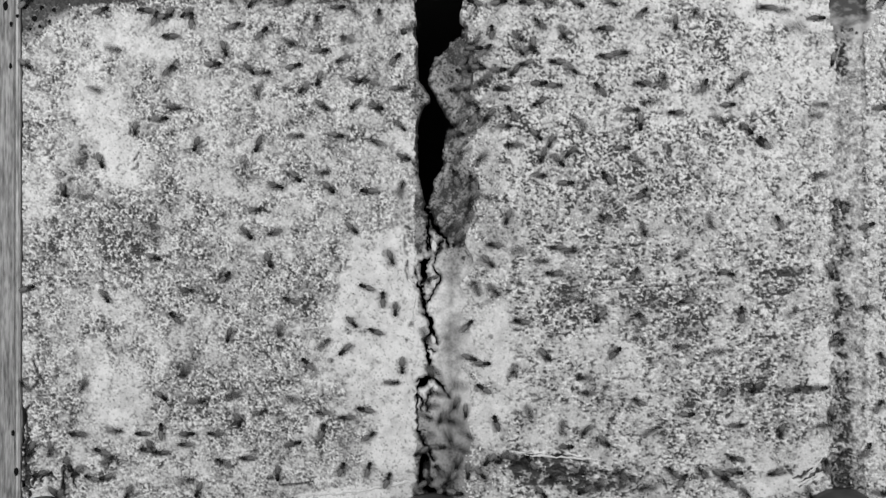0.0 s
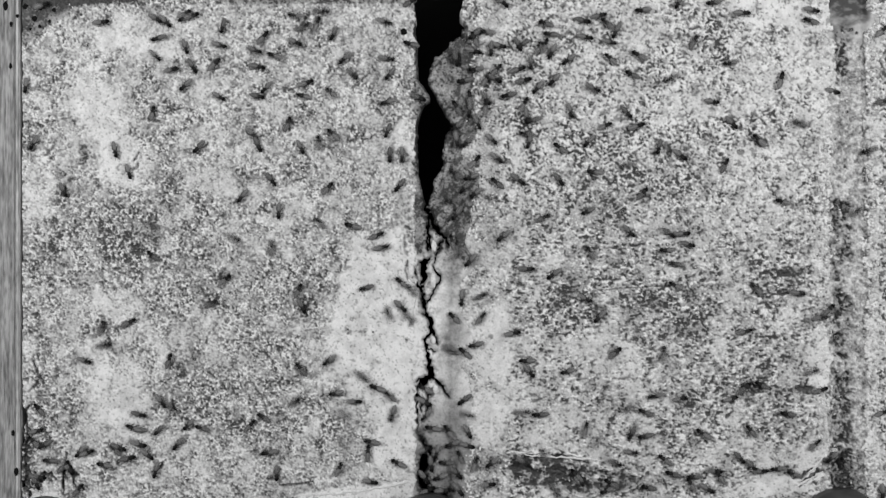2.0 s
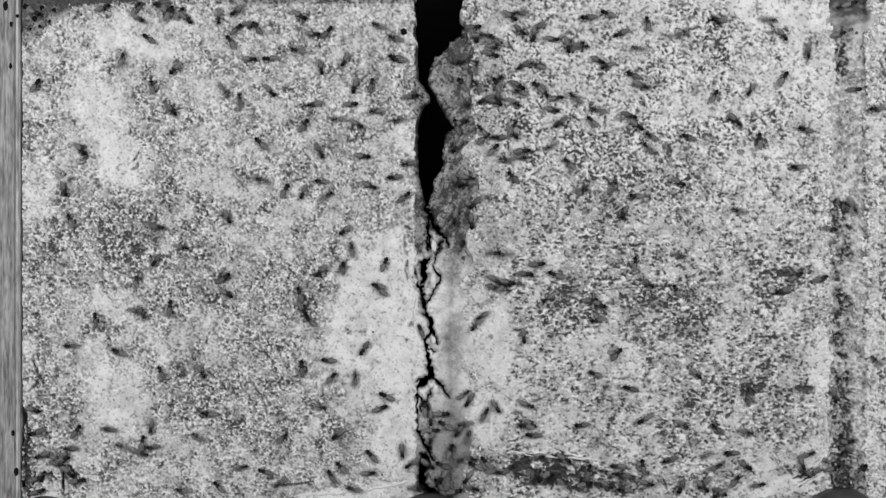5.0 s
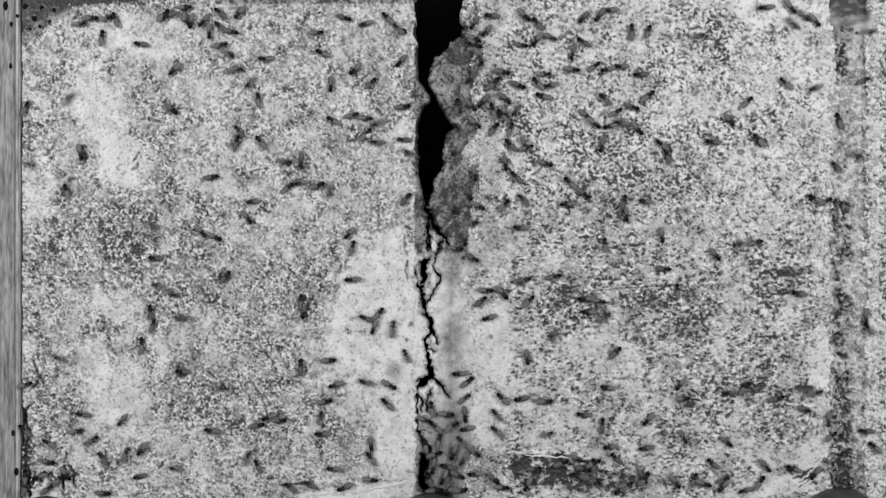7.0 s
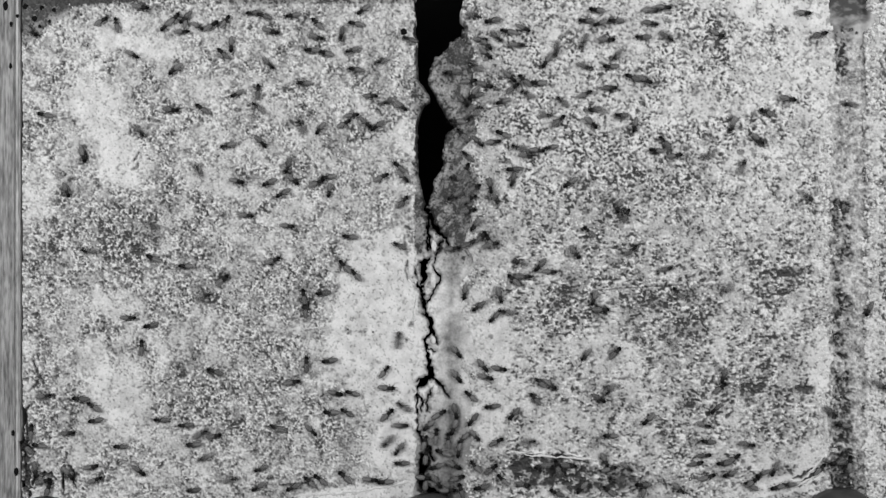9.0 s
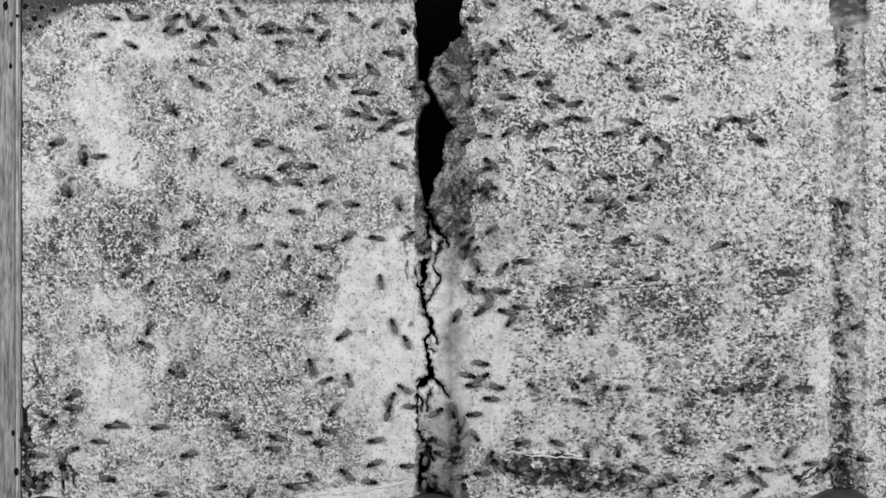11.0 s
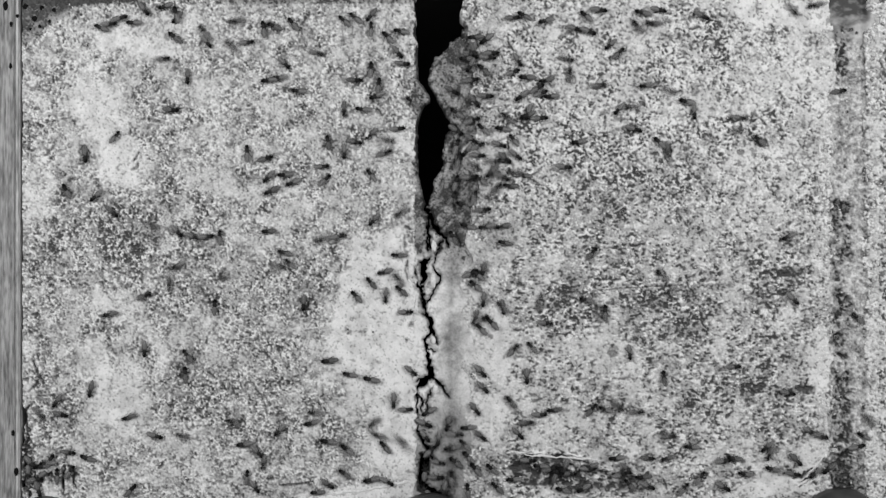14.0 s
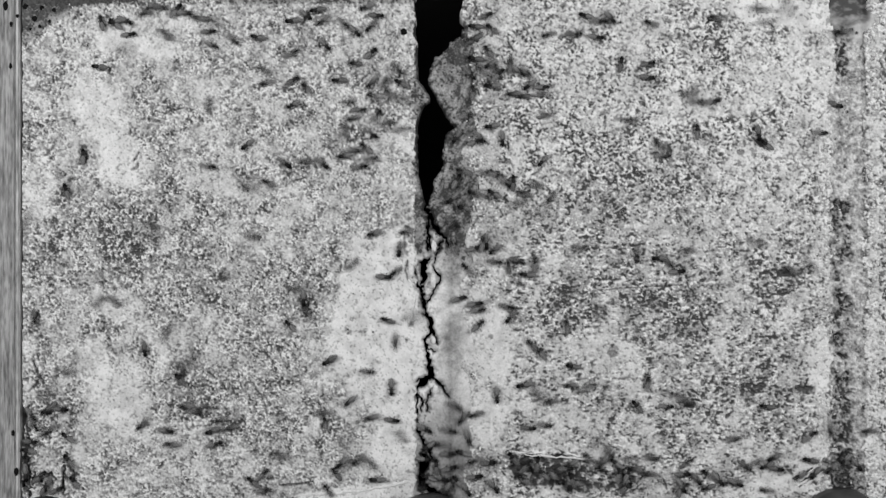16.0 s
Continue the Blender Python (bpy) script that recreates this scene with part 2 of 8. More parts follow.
def seam_surface(x, y):
    """Wax and propolis that bridge the gap between two combs, cracked from top to bottom."""
    gap = np.full(x.shape, -99.0)
    xx = x + 8 * (fbm(x, y, 18, 4, 3) - 0.5) + 5 * (vnoise(x, y, 5, 9) - 0.5)
    yy = y + 8 * (fbm(x, y, 18, 6, 3) - 0.5) + 5 * (vnoise(x, y, 5, 2) - 0.5)
    for pts in GAPS:
        gap = np.maximum(gap, near_line(xx, yy, pts) - 0.5)
    ragged = x + (9 + 16 * np.exp(-((y - 74) / 24) ** 2)) * (fbm(x, y, 12, 4, 3) - 0.5)
    hole = np.minimum(x + 2.5 * (vnoise(x, y, 8, 9) - 0.5) - np.interp(y, GAP_V, GAP_WEST), np.interp(y, GAP_V, GAP_EAST) - ragged)
    gap = np.maximum(gap, np.where(y < 364, hole, -99.0))
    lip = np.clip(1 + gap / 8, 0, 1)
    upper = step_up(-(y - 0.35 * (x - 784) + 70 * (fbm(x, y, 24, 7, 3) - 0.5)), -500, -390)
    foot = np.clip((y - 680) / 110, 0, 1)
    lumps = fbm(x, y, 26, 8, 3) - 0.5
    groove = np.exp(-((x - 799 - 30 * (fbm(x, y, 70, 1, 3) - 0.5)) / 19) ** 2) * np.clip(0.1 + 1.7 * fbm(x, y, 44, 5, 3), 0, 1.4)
    sunk = np.clip((x - 736) / 12, 0, 1) * np.clip((822 - x) / 16, 0, 1)
    h = swell(x, y) - 2.0 - sunk * (0.9 + 4 * upper) + 5 * sunk * lumps * (0.5 + upper) - 7 * lip ** 2 - 3 * sunk * groove * (1 - 0.75 * upper)
    fibre = vnoise(x + 0.5 * y, y * 0.45, 5, 6) - 0.5
    # crack lips and groove: soft shade put into the tone; upper part darker
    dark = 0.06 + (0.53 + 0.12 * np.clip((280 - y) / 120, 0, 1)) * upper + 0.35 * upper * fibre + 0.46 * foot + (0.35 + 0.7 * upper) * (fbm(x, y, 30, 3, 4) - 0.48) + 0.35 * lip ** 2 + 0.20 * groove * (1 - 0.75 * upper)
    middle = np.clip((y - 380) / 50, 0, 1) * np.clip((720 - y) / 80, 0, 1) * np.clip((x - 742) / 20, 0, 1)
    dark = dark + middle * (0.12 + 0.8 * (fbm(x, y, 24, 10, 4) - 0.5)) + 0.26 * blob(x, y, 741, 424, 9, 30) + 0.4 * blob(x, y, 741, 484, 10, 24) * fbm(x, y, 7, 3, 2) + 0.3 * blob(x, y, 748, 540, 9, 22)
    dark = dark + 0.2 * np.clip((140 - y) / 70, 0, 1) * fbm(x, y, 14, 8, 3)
    fleck = step_up(0.6 * vnoise(x, y, 4.6, 10) + 0.4 * vnoise(x, y, 2.6, 7), 0.56, 0.78)
    rough = np.clip((1 - np.abs(x - 752) / 26), 0, 1) * np.clip((y - 350) / 60, 0, 1)
    dark = dark + fleck * (0.10 + 0.34 * upper + 0.30 * rough) + 0.5 * rough * (fbm(x, y, 14, 2, 3) - 0.46)
    stripe = np.exp(-((x - 797 - 10 * (fbm(x, y, 50, 4, 2) - 0.5)) / 5) ** 2) * np.clip((y - 430) / 60, 0, 1)
    dark = dark + 0.09 * stripe
    dark = dark + 0.2 * blob(x, y, 745, 165, 14, 30)
    return h, np.clip(dark, 0, 0.92), 0.25 + 0.3 * upper, gap < 0


def edge_seam_surface(x, y):
    """The bridged gap towards the third comb."""
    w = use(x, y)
    crumb = fbm(x, y, 6, 4, 3) - 0.5
    blotch = fbm(x, y, 30, 2, 3)
    band = np.clip(1 - np.abs(x - 1490) / 24, 0, 1)
    deep = np.clip(6 * (blotch - 0.36), 0, 1) * np.minimum(1, 1.6 * band) * np.clip(np.clip((y - 320) / 40, 0, 1) + np.clip((160 - y) / 30, 0, 1) + 0.15, 0, 1)
    ragged = 14 * (fbm(x, y, 18, 5, 3) - 0.5)
    fleck = step_up(0.65 * vnoise(x, y, 4.2, 10) + 0.35 * vnoise(x, y, 2.6, 7), 0.42, 0.68)
    top = np.clip((50 - y + ragged + 0.25 * (1500 - x)) / 10, 0, 1) * np.clip((x - 1468 + 0.3 * ragged) / 3, 0, 1) * np.clip((1542 - x) / 6, 0, 1)
    sill = np.clip((84 - y + ragged) / 16, 0, 1)
    rail = np.exp(-((x - 1530 - 0.4 * ragged) / 5) ** 2)
    foot = np.clip((y - 760) / 70, 0, 1)
    h = swell(x, y) - 0.8 - 8 * deep * (1 - top) - 9 * top - 2.5 * rail - 8 * crumb * (1 - sill)
    # the pits' darkness goes into the tone as well as the shape
    dark = 0.16 + 0.4 * w * (1 - sill) + deep * (0.26 + 0.42 * fleck) + 0.25 * fleck * w * (1 - sill) + 0.14 * sill + rail * (0.10 + 0.5 * (blotch - 0.45)) + 1.0 * crumb * (1 - 0.7 * sill)
    dark = dark + (0.34 * blob(x, y, 1489, 112, 15, 38) + 0.2 * blob(x, y, 1492, 395, 16, 60) + 0.2 * blob(x, y, 1488, 560, 15, 80)) * np.clip(0.2 + fleck, 0, 1.2)
    dark = dark + 0.42 * foot * blotch * (0.6 + 0.8 * fleck) * np.clip((1532 - x) / 12, 0, 1)
    # top: the dark gap between the combs, painted onto sunken wax
    dark = dark * (1 - top) + top * (0.86 + 0.9 * (fbm(x, y * 1.6, 15, 4, 3) - 0.5) - 0.004 * np.clip(y, 0, 40))
    return h, np.clip(dark, 0, 1.1), np.clip(0.55 - 0.5 * sill, 0.05, 1), np.ones(x.shape, bool)


# ---------------------------------------------------------------- materials
def material(name, rough=0.6, metal=0.0):
    mat = bpy.data.materials.new(name)
    mat.use_nodes = True
    nodes, links = mat.node_tree.nodes, mat.node_tree.links
    bsdf = nodes["Principled BSDF"]
    bsdf.inputs["Roughness"].default_value, bsdf.inputs["Metallic"].default_value = rough, metal
    return mat, nodes, links, bsdf


def grey(v):
    return (v, v, v, 1)


def add_noise(nodes, links, scale, detail=4.0, coords="Object", stretch=None):
    co = nodes.new("ShaderNodeTexCoord")
    tex = nodes.new("ShaderNodeTexNoise")
    tex.inputs["Scale"].default_value, tex.inputs["Detail"].default_value = scale, detail
    if stretch:
        mp = nodes.new("ShaderNodeMapping")
        mp.inputs["Scale"].default_value = stretch
        links.new(co.outputs[coords], mp.inputs["Vector"])
        links.new(mp.outputs["Vector"], tex.inputs["Vector"])
    else:
        links.new(co.outputs[coords], tex.inputs["Vector"])
    return tex


def ramp(nodes, links, source, stops):
    r = nodes.new("ShaderNodeValToRGB")
    while len(r.color_ramp.elements) < len(stops):
        r.color_ramp.elements.new(0.5)
    for e, (p, v) in zip(r.color_ramp.elements, stops):
        e.position, e.color = p, grey(v)
    links.new(source, r.inputs["Fac"])
    return r


def bump(nodes, links, bsdf, source, strength, distance):
    b = nodes.new("ShaderNodeBump")
    b.inputs["Strength"].default_value, b.inputs["Distance"].default_value = strength, distance
    links.new(source, b.inputs["Height"])
    links.new(b.outputs["Normal"], bsdf.inputs["Normal"])


def wax_material(name, light, mid, deep, rough=0.55):
    """Wax toned by what cells hold and painted pit shade, with a crumbly grain."""
    mat, nodes, links, bsdf = material(name, rough)
    tone, grit = nodes.new("ShaderNodeAttribute"), nodes.new("ShaderNodeAttribute")
    tone.attribute_name, grit.attribute_name = "tone_shade", "grit"
    fine = add_noise(nodes, links, 620, 2.5)
    soft = add_noise(nodes, links, 45, 3)
    centred = nodes.new("ShaderNodeMath")
    centred.operation = "SUBTRACT"
    centred.inputs[1].default_value = 0.5
    links.new(fine.outputs["Fac"], centred.inputs[0])
    scaled = nodes.new("ShaderNodeMath")
    scaled.operation = "MULTIPLY"
    links.new(centred.outputs[0], scaled.inputs[0])
    links.new(grit.outputs["Fac"], scaled.inputs[1])
    mix = nodes.new("ShaderNodeMath")
    mix.operation = "MULTIPLY_ADD"
    mix.inputs[1].default_value = 1.5
    links.new(scaled.outputs[0], mix.inputs[0])
    links.new(tone.outputs["Fac"], mix.inputs[2])
    mix2 = nodes.new("ShaderNodeMath")
    mix2.operation = "MULTIPLY_ADD"
    mix2.inputs[1].default_value = 0.16
    links.new(soft.outputs["Fac"], mix2.inputs[0])
    links.new(mix.outputs[0], mix2.inputs[2])
    wide = nodes.new("ShaderNodeMath")
    wide.operation = "MULTIPLY"
    wide.inputs[1].default_value = 0.7
    links.new(mix2.outputs[0], wide.inputs[0])
    r = ramp(nodes, links, wide.outputs[0], [(0.042, light), (0.364, mid), (0.686, deep), (1.0, deep * 0.25)])
    links.new(r.outputs["Color"], bsdf.inputs["Base Color"])
    bump(nodes, links, bsdf, fine.outputs["Fac"], 0.4, 0.0008)
    return mat


def wood_material(name, a, b):
    """Weathered wood: long grain, short broken fibres and soft stains."""
    mat, nodes, links, bsdf = material(name, 0.8)
    grain = add_noise(nodes, links, 60, 6, stretch=(11, 11, 0.5))
    fibre = add_noise(nodes, links, 420, 3, stretch=(1.6, 1.6, 0.28))
    soft = add_noise(nodes, links, 30, 3, stretch=(2, 2, 0.8))
    mix, mix2 = nodes.new("ShaderNodeMath"), nodes.new("ShaderNodeMath")
    for m, source, k in ((mix, soft, 0.5), (mix2, fibre, 0.9)):
        m.operation = "MULTIPLY_ADD"
        m.inputs[1].default_value = k
        links.new(source.outputs["Fac"], m.inputs[0])
    links.new(grain.outputs["Fac"], mix.inputs[2])
    links.new(mix.outputs[0], mix2.inputs[2])
    half = nodes.new("ShaderNodeMath")
    half.operation = "MULTIPLY"
    half.inputs[1].default_value = 0.5
    links.new(mix2.outputs[0], half.inputs[0])
    r = ramp(nodes, links, half.outputs[0], [(0.47, b), (0.72, a)])
    links.new(r.outputs["Color"], bsdf.inputs["Base Color"])
    bump(nodes, links, bsdf, fibre.outputs["Fac"], 0.5, 0.001)
    return mat


def plain_material(name, a, b, scale, rough=0.6, relief=0.2):
    mat, nodes, links, bsdf = material(name, rough)
    n = add_noise(nodes, links, scale, 5)
    r = ramp(nodes, links, n.outputs["Fac"], [(0.3, a), (0.7, b)])
    links.new(r.outputs["Color"], bsdf.inputs["Base Color"])
    bump(nodes, links, bsdf, n.outputs["Fac"], relief, 0.0006)
    return mat


WAX = wax_material("comb_wax", 0.81, 0.325, 0.045)
SEAM = wax_material("propolis_wax", 0.78, 0.34, 0.02)
PALE = plain_material("fresh_wax", 0.55, 0.78, 500, 0.5, 0.5)
CELL_WAX = plain_material("cell_wax", 0.16, 0.34, 400, 0.55, 0.5)
MOUTH_SHADE = plain_material("cell_mouth_shade", 0.015, 0.05, 400, 0.7)
TAR = plain_material("propolis", 0.004, 0.010, 300, 0.85)
TAR.node_tree.nodes["Principled BSDF"].inputs["Specular IOR Level"].default_value = 0.08
WOOD = wood_material("bar_wood", 0.40, 0.11)
LIGHT_WOOD = wood_material("paler_wood", 0.55, 0.18)
DARK_WOOD = wood_material("stained_wood", 0.10, 0.05)
# near-black, so that the board behind the combs reads as unlit gap
VOID = plain_material("void_black", 0.004, 0.008, 40, 0.9)
KNOB = plain_material("dark_rubber", 0.03, 0.05, 120, 0.55)
ROOM = plain_material("grey_board", 0.18, 0.24, 9, 0.9)


# ---------------------------------------------------------------- building blocks
def link_mesh(name, bm, mat, parent=None, label="", smooth=False):
    me = bpy.data.meshes.new(name)
    for f in bm.faces:
        f.smooth = smooth
    bm.to_mesh(me)
    bm.free()
    me.materials.append(mat)
    ob = new(name, me)
    if parent:
        ob.parent = parent
    return tagged(ob, label)


def part(name, bm, mat, parent, label="", smooth=False):
    return link_mesh(name, bm, mat, parent, label, smooth)


def box(x0, x1, y0, y1, z0, z1, bevel=0.0):
    bm = bmesh.new()
    m = Matrix.LocRotScale(((x0 + x1) / 2, (y0 + y1) / 2, (z0 + z1) / 2), None, (x1 - x0, y1 - y0, z1 - z0))
    bmesh.ops.create_cube(bm, size=1, matrix=m)
    if bevel:
        bmesh.ops.bevel(bm, geom=bm.edges[:], offset=bevel, segments=2, affect="EDGES")
    return bm


def field(name, u0, u1, v0, v1, step, surface, mat, thick, parent=None):
    """A slab whose face towards the room follows surface(u, v); its rim runs back to y = thick."""
    nu, nv = int(round((u1 - u0) / step)) + 1, int(round((v1 - v0) / step)) + 1
    uu, vv = np.meshgrid(np.linspace(u0, u1, nu), np.linspace(v0, v1, nv))
    h, dark, grit, keep = surface(uu, vv)
    verts = np.stack([wx(uu), -h * U, wz(vv)], -1).reshape(-1, 3)
    idx = np.arange(nu * nv).reshape(nv, nu)
    quads = np.stack([idx[:-1, :-1], idx[1:, :-1], idx[1:, 1:], idx[:-1, 1:]], -1)
    ok = keep[:-1, :-1] & keep[1:, :-1] & keep[1:, 1:] & keep[:-1, 1:]
    quads = quads[ok]
    # walls along every open edge
    e = np.concatenate([quads[:, [0, 1]], quads[:, [1, 2]], quads[:, [2, 3]], quads[:, [3, 0]]])
    key = np.sort(e, 1) @ np.array([nu * nv, 1])
    _, first, count = np.unique(key, return_index=True, return_counts=True)
    rim = e[first[count == 1]]
    ring = np.unique(rim)
    back = np.full(nu * nv, -1)
    back[ring] = nu * nv + np.arange(len(ring))
    low = verts[ring].copy()
    low[:, 1] = thick
    verts = np.concatenate([verts, low])
    walls = np.stack([rim[:, 1], rim[:, 0], back[rim[:, 0]], back[rim[:, 1]]], -1)
    faces = np.concatenate([quads, walls])
    tone = np.concatenate([dark.reshape(-1), dark.reshape(-1)[ring]])
    rough = np.concatenate([grit.reshape(-1), grit.reshape(-1)[ring]])
    used = np.unique(faces)
    remap = np.zeros(len(verts), int)
    remap[used] = np.arange(len(used))
    faces, verts, tone, rough = remap[faces], verts[used], tone[used], rough[used]
    me = bpy.data.meshes.new(name)
    me.vertices.add(len(verts))
    me.vertices.foreach_set("co", verts.astype(np.float32).ravel())
    me.loops.add(len(faces) * 4)
    me.loops.foreach_set("vertex_index", faces.astype(np.int32).ravel())
    me.polygons.add(len(faces))
    me.polygons.foreach_set("loop_start", np.arange(0, len(faces) * 4, 4, dtype=np.int32))
    me.update(calc_edges=True)
    me.validate()
    me.attributes.new("tone_shade", "FLOAT", "POINT").data.foreach_set("value", tone.astype(np.float32))
    me.attributes.new("grit", "FLOAT", "POINT").data.foreach_set("value", rough.astype(np.float32))
    me.materials.append(mat)
    ob = new(name, me)
    if parent:
        ob.parent = parent
    return ob


# ---------------------------------------------------------------- room
def room():
    for name, b in (("floor", (-0.9, 0.9, -1.3, 0.3, -0.02, 0)), ("ceiling", (-0.9, 0.9, -1.3, 0.3, 0.9, 0.92)),
                    ("wall_north", (-0.9, 0.9, 0.3, 0.32, 0, 0.9)), ("wall_south", (-0.9, 0.9, -1.32, -1.3, 0, 0.9)),
                    ("wall_west", (-0.92, -0.9, -1.3, 0.3, 0, 0.9)), ("wall_east", (0.9, 0.92, -1.3, 0.3, 0, 0.9))):
        tagged(link_mesh(name, box(*b), ROOM), "plain grey painted board around the hive", "wall" if "wall" in name else name, kind="structure")


# ---------------------------------------------------------------- hive
V0, V1 = -14, 894


def knob(u, v, r):
    """A round dark knob with a rolled rim, screwed to the bottom bar."""
    bm = bmesh.new()
    prof = [(0, 0.020), (r * 0.55, 0.020), (r * 0.80, 0.0185), (r * 0.93, 0.0155), (r, 0.011), (r, 0.0)]
    rings = [[bm.verts.new((wx(u) + q * math.cos(a), -0.004 - y, wz(v) + q * math.sin(a))) for a in (2 * math.pi * i / 48 for i in range(48))] for q, y in prof[1:]]
    for p, q in zip(rings, rings[1:]):
        for i in range(48):
            bm.faces.new((p[i], p[(i + 1) % 48], q[(i + 1) % 48], q[i]))
    bm.faces.new(rings[0][::-1])
    bm.faces.new(rings[-1])
    bmesh.ops.recalc_face_normals(bm, faces=bm.faces[:])
    tagged(link_mesh("round_knob", bm, KNOB, smooth=True), "round dark grey knob on the bottom bar", "knob", "knobs on the bottom bar")


def bead(name, u, v, r, rise, mat, label, category, y=0.0, tall=1.0):
    """A low round bead: a drop, a nail's head."""
    bm = bmesh.new()
    bmesh.ops.create_uvsphere(bm, u_segments=14, v_segments=8, radius=1)
    for q in bm.verts:
        k = 1 + 0.4 * noise.noise(q.co * 1.6 + Vector((u, v, 0)))
        q.co = Vector((wx(u) + q.co.x * r * U * k, -y - q.co.y * rise * U, wz(v) + q.co.z * r * U * k * tall))
    return tagged(link_mesh(name, bm, mat, smooth=True), label, category)


def ridge(name, pts, thick, mat, parent, label):
    """A raised seam of wax along a line on the plan."""
    bm = bmesh.new()
    rings, line = [], []
    for (u0, v0), (u1, v1) in zip(pts, pts[1:]):
        line += [(u0 + q / 8 * (u1 - u0), v0 + q / 8 * (v1 - v0)) for q in range(8)]
    for k, (u, v) in enumerate(line):
        w = thick * min(1, (k + 1) / 6, (len(line) - k) / 6) * max(0.25, 1 + 1.3 * noise.noise(Vector((u / 4, v / 4, 3))))
        up = 3.0 * noise.noise(Vector((u / 14, v / 14, 7))) + 1.6 * noise.noise(Vector((u / 4, v / 4, 9)))
        rings.append([bm.verts.new((wx(u), -(float(swell(u, v)) - 1.0 + (0.3 * w + 1.2) * math.sin(a)) * U, wz(v + up + w * math.cos(a)))) for a in (math.pi * i / 5 for i in range(6))])
    for p, q in zip(rings, rings[1:]):
        for i in range(5):
            bm.faces.new((p[i], q[i], q[i + 1], p[i + 1]))
        bm.faces.new((p[5], q[5], q[0], p[0]))
    bm.faces.new(rings[0])
    bm.faces.new(rings[-1][::-1])
    bmesh.ops.recalc_face_normals(bm, faces=bm.faces[:])
    return part(name, bm, mat, parent, label, True)


def cell_mesh(k):
    """A small open cell: ragged six-sided wax rim, mouth painted dark for depth."""
    rnd = random.Random(70 + k)
    bm = bmesh.new()
    r = U * rnd.uniform(2.5, 3.5)
    spread = [rnd.uniform(0.8, 1.2) for _ in range(6)]
    rings = []
    for q, y in ((1.2, 0.0006), (1.0, -0.0002), (0.86, -0.00015), (0.7, 0.0003)):
        rings.append([bm.verts.new((q * r * g * math.cos(a), y, q * r * g * math.sin(a))) for a, g in zip((math.pi / 3 * n for n in range(6)), spread)])
    for a, b in zip(rings, rings[1:]):
        for n in range(6):
            bm.faces.new((a[n], a[(n + 1) % 6], b[(n + 1) % 6], b[n]))
    mouth = bm.faces.new(rings[-1])
    bmesh.ops.recalc_face_normals(bm, faces=bm.faces[:])
    # the shallow mouth gets its depth from the dark colour
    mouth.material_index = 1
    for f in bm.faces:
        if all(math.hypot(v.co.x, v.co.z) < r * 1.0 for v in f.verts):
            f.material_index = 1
    me = bpy.data.meshes.new("open_cell")
    bm.to_mesh(me)
    bm.free()
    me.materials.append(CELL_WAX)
    me.materials.append(MOUTH_SHADE)
    return me


def crumb_mesh(k):
    """A small crumb or cap of pale wax."""
    bm = bmesh.new()
    bmesh.ops.create_icosphere(bm, subdivisions=1, radius=1)
    for v in bm.verts:
        q = 1 + 0.7 * noise.noise(v.co * 1.3 + Vector((k * 5.1, 0, 0)))
        v.co = Vector((v.co.x * 2.0 * q, v.co.y * 0.8, v.co.z * 1.3 * q)) * U
    me = bpy.data.meshes.new("wax_crumb")
    bm.to_mesh(me)
    bm.free()
    me.materials.append(PALE)
    return me


def cell_pieces(parent, u0, u1, cells_wanted, crumbs_wanted, seed):
    """Open cells where the comb is used, pale crumbs and caps everywhere but on clean wax."""
    rnd = random.Random(seed)
    for name, shapes, wanted, low in (("open_cell", [cell_mesh(k) for k in range(6)], cells_wanted, 0.22),
                                      ("wax_crumb", [crumb_mesh(k) for k in range(6)], crumbs_wanted, 0.2)):
        tries = np.array([(rnd.uniform(u0, u1), rnd.uniform(8, 866), low + rnd.uniform(0, 0.3)) for _ in range(wanted * 5)])
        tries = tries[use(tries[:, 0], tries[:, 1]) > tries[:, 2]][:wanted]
        lift = swell(tries[:, 0], tries[:, 1])
        for (u, v, _), up in zip(tries.tolist(), lift.tolist()):
            ob = new(name, rnd.choice(shapes))
            ob.parent = parent
            ob.matrix_basis = pose(wx(u), -up * U, wz(v), ry=rnd.uniform(-180, 180))
            tagged(ob)


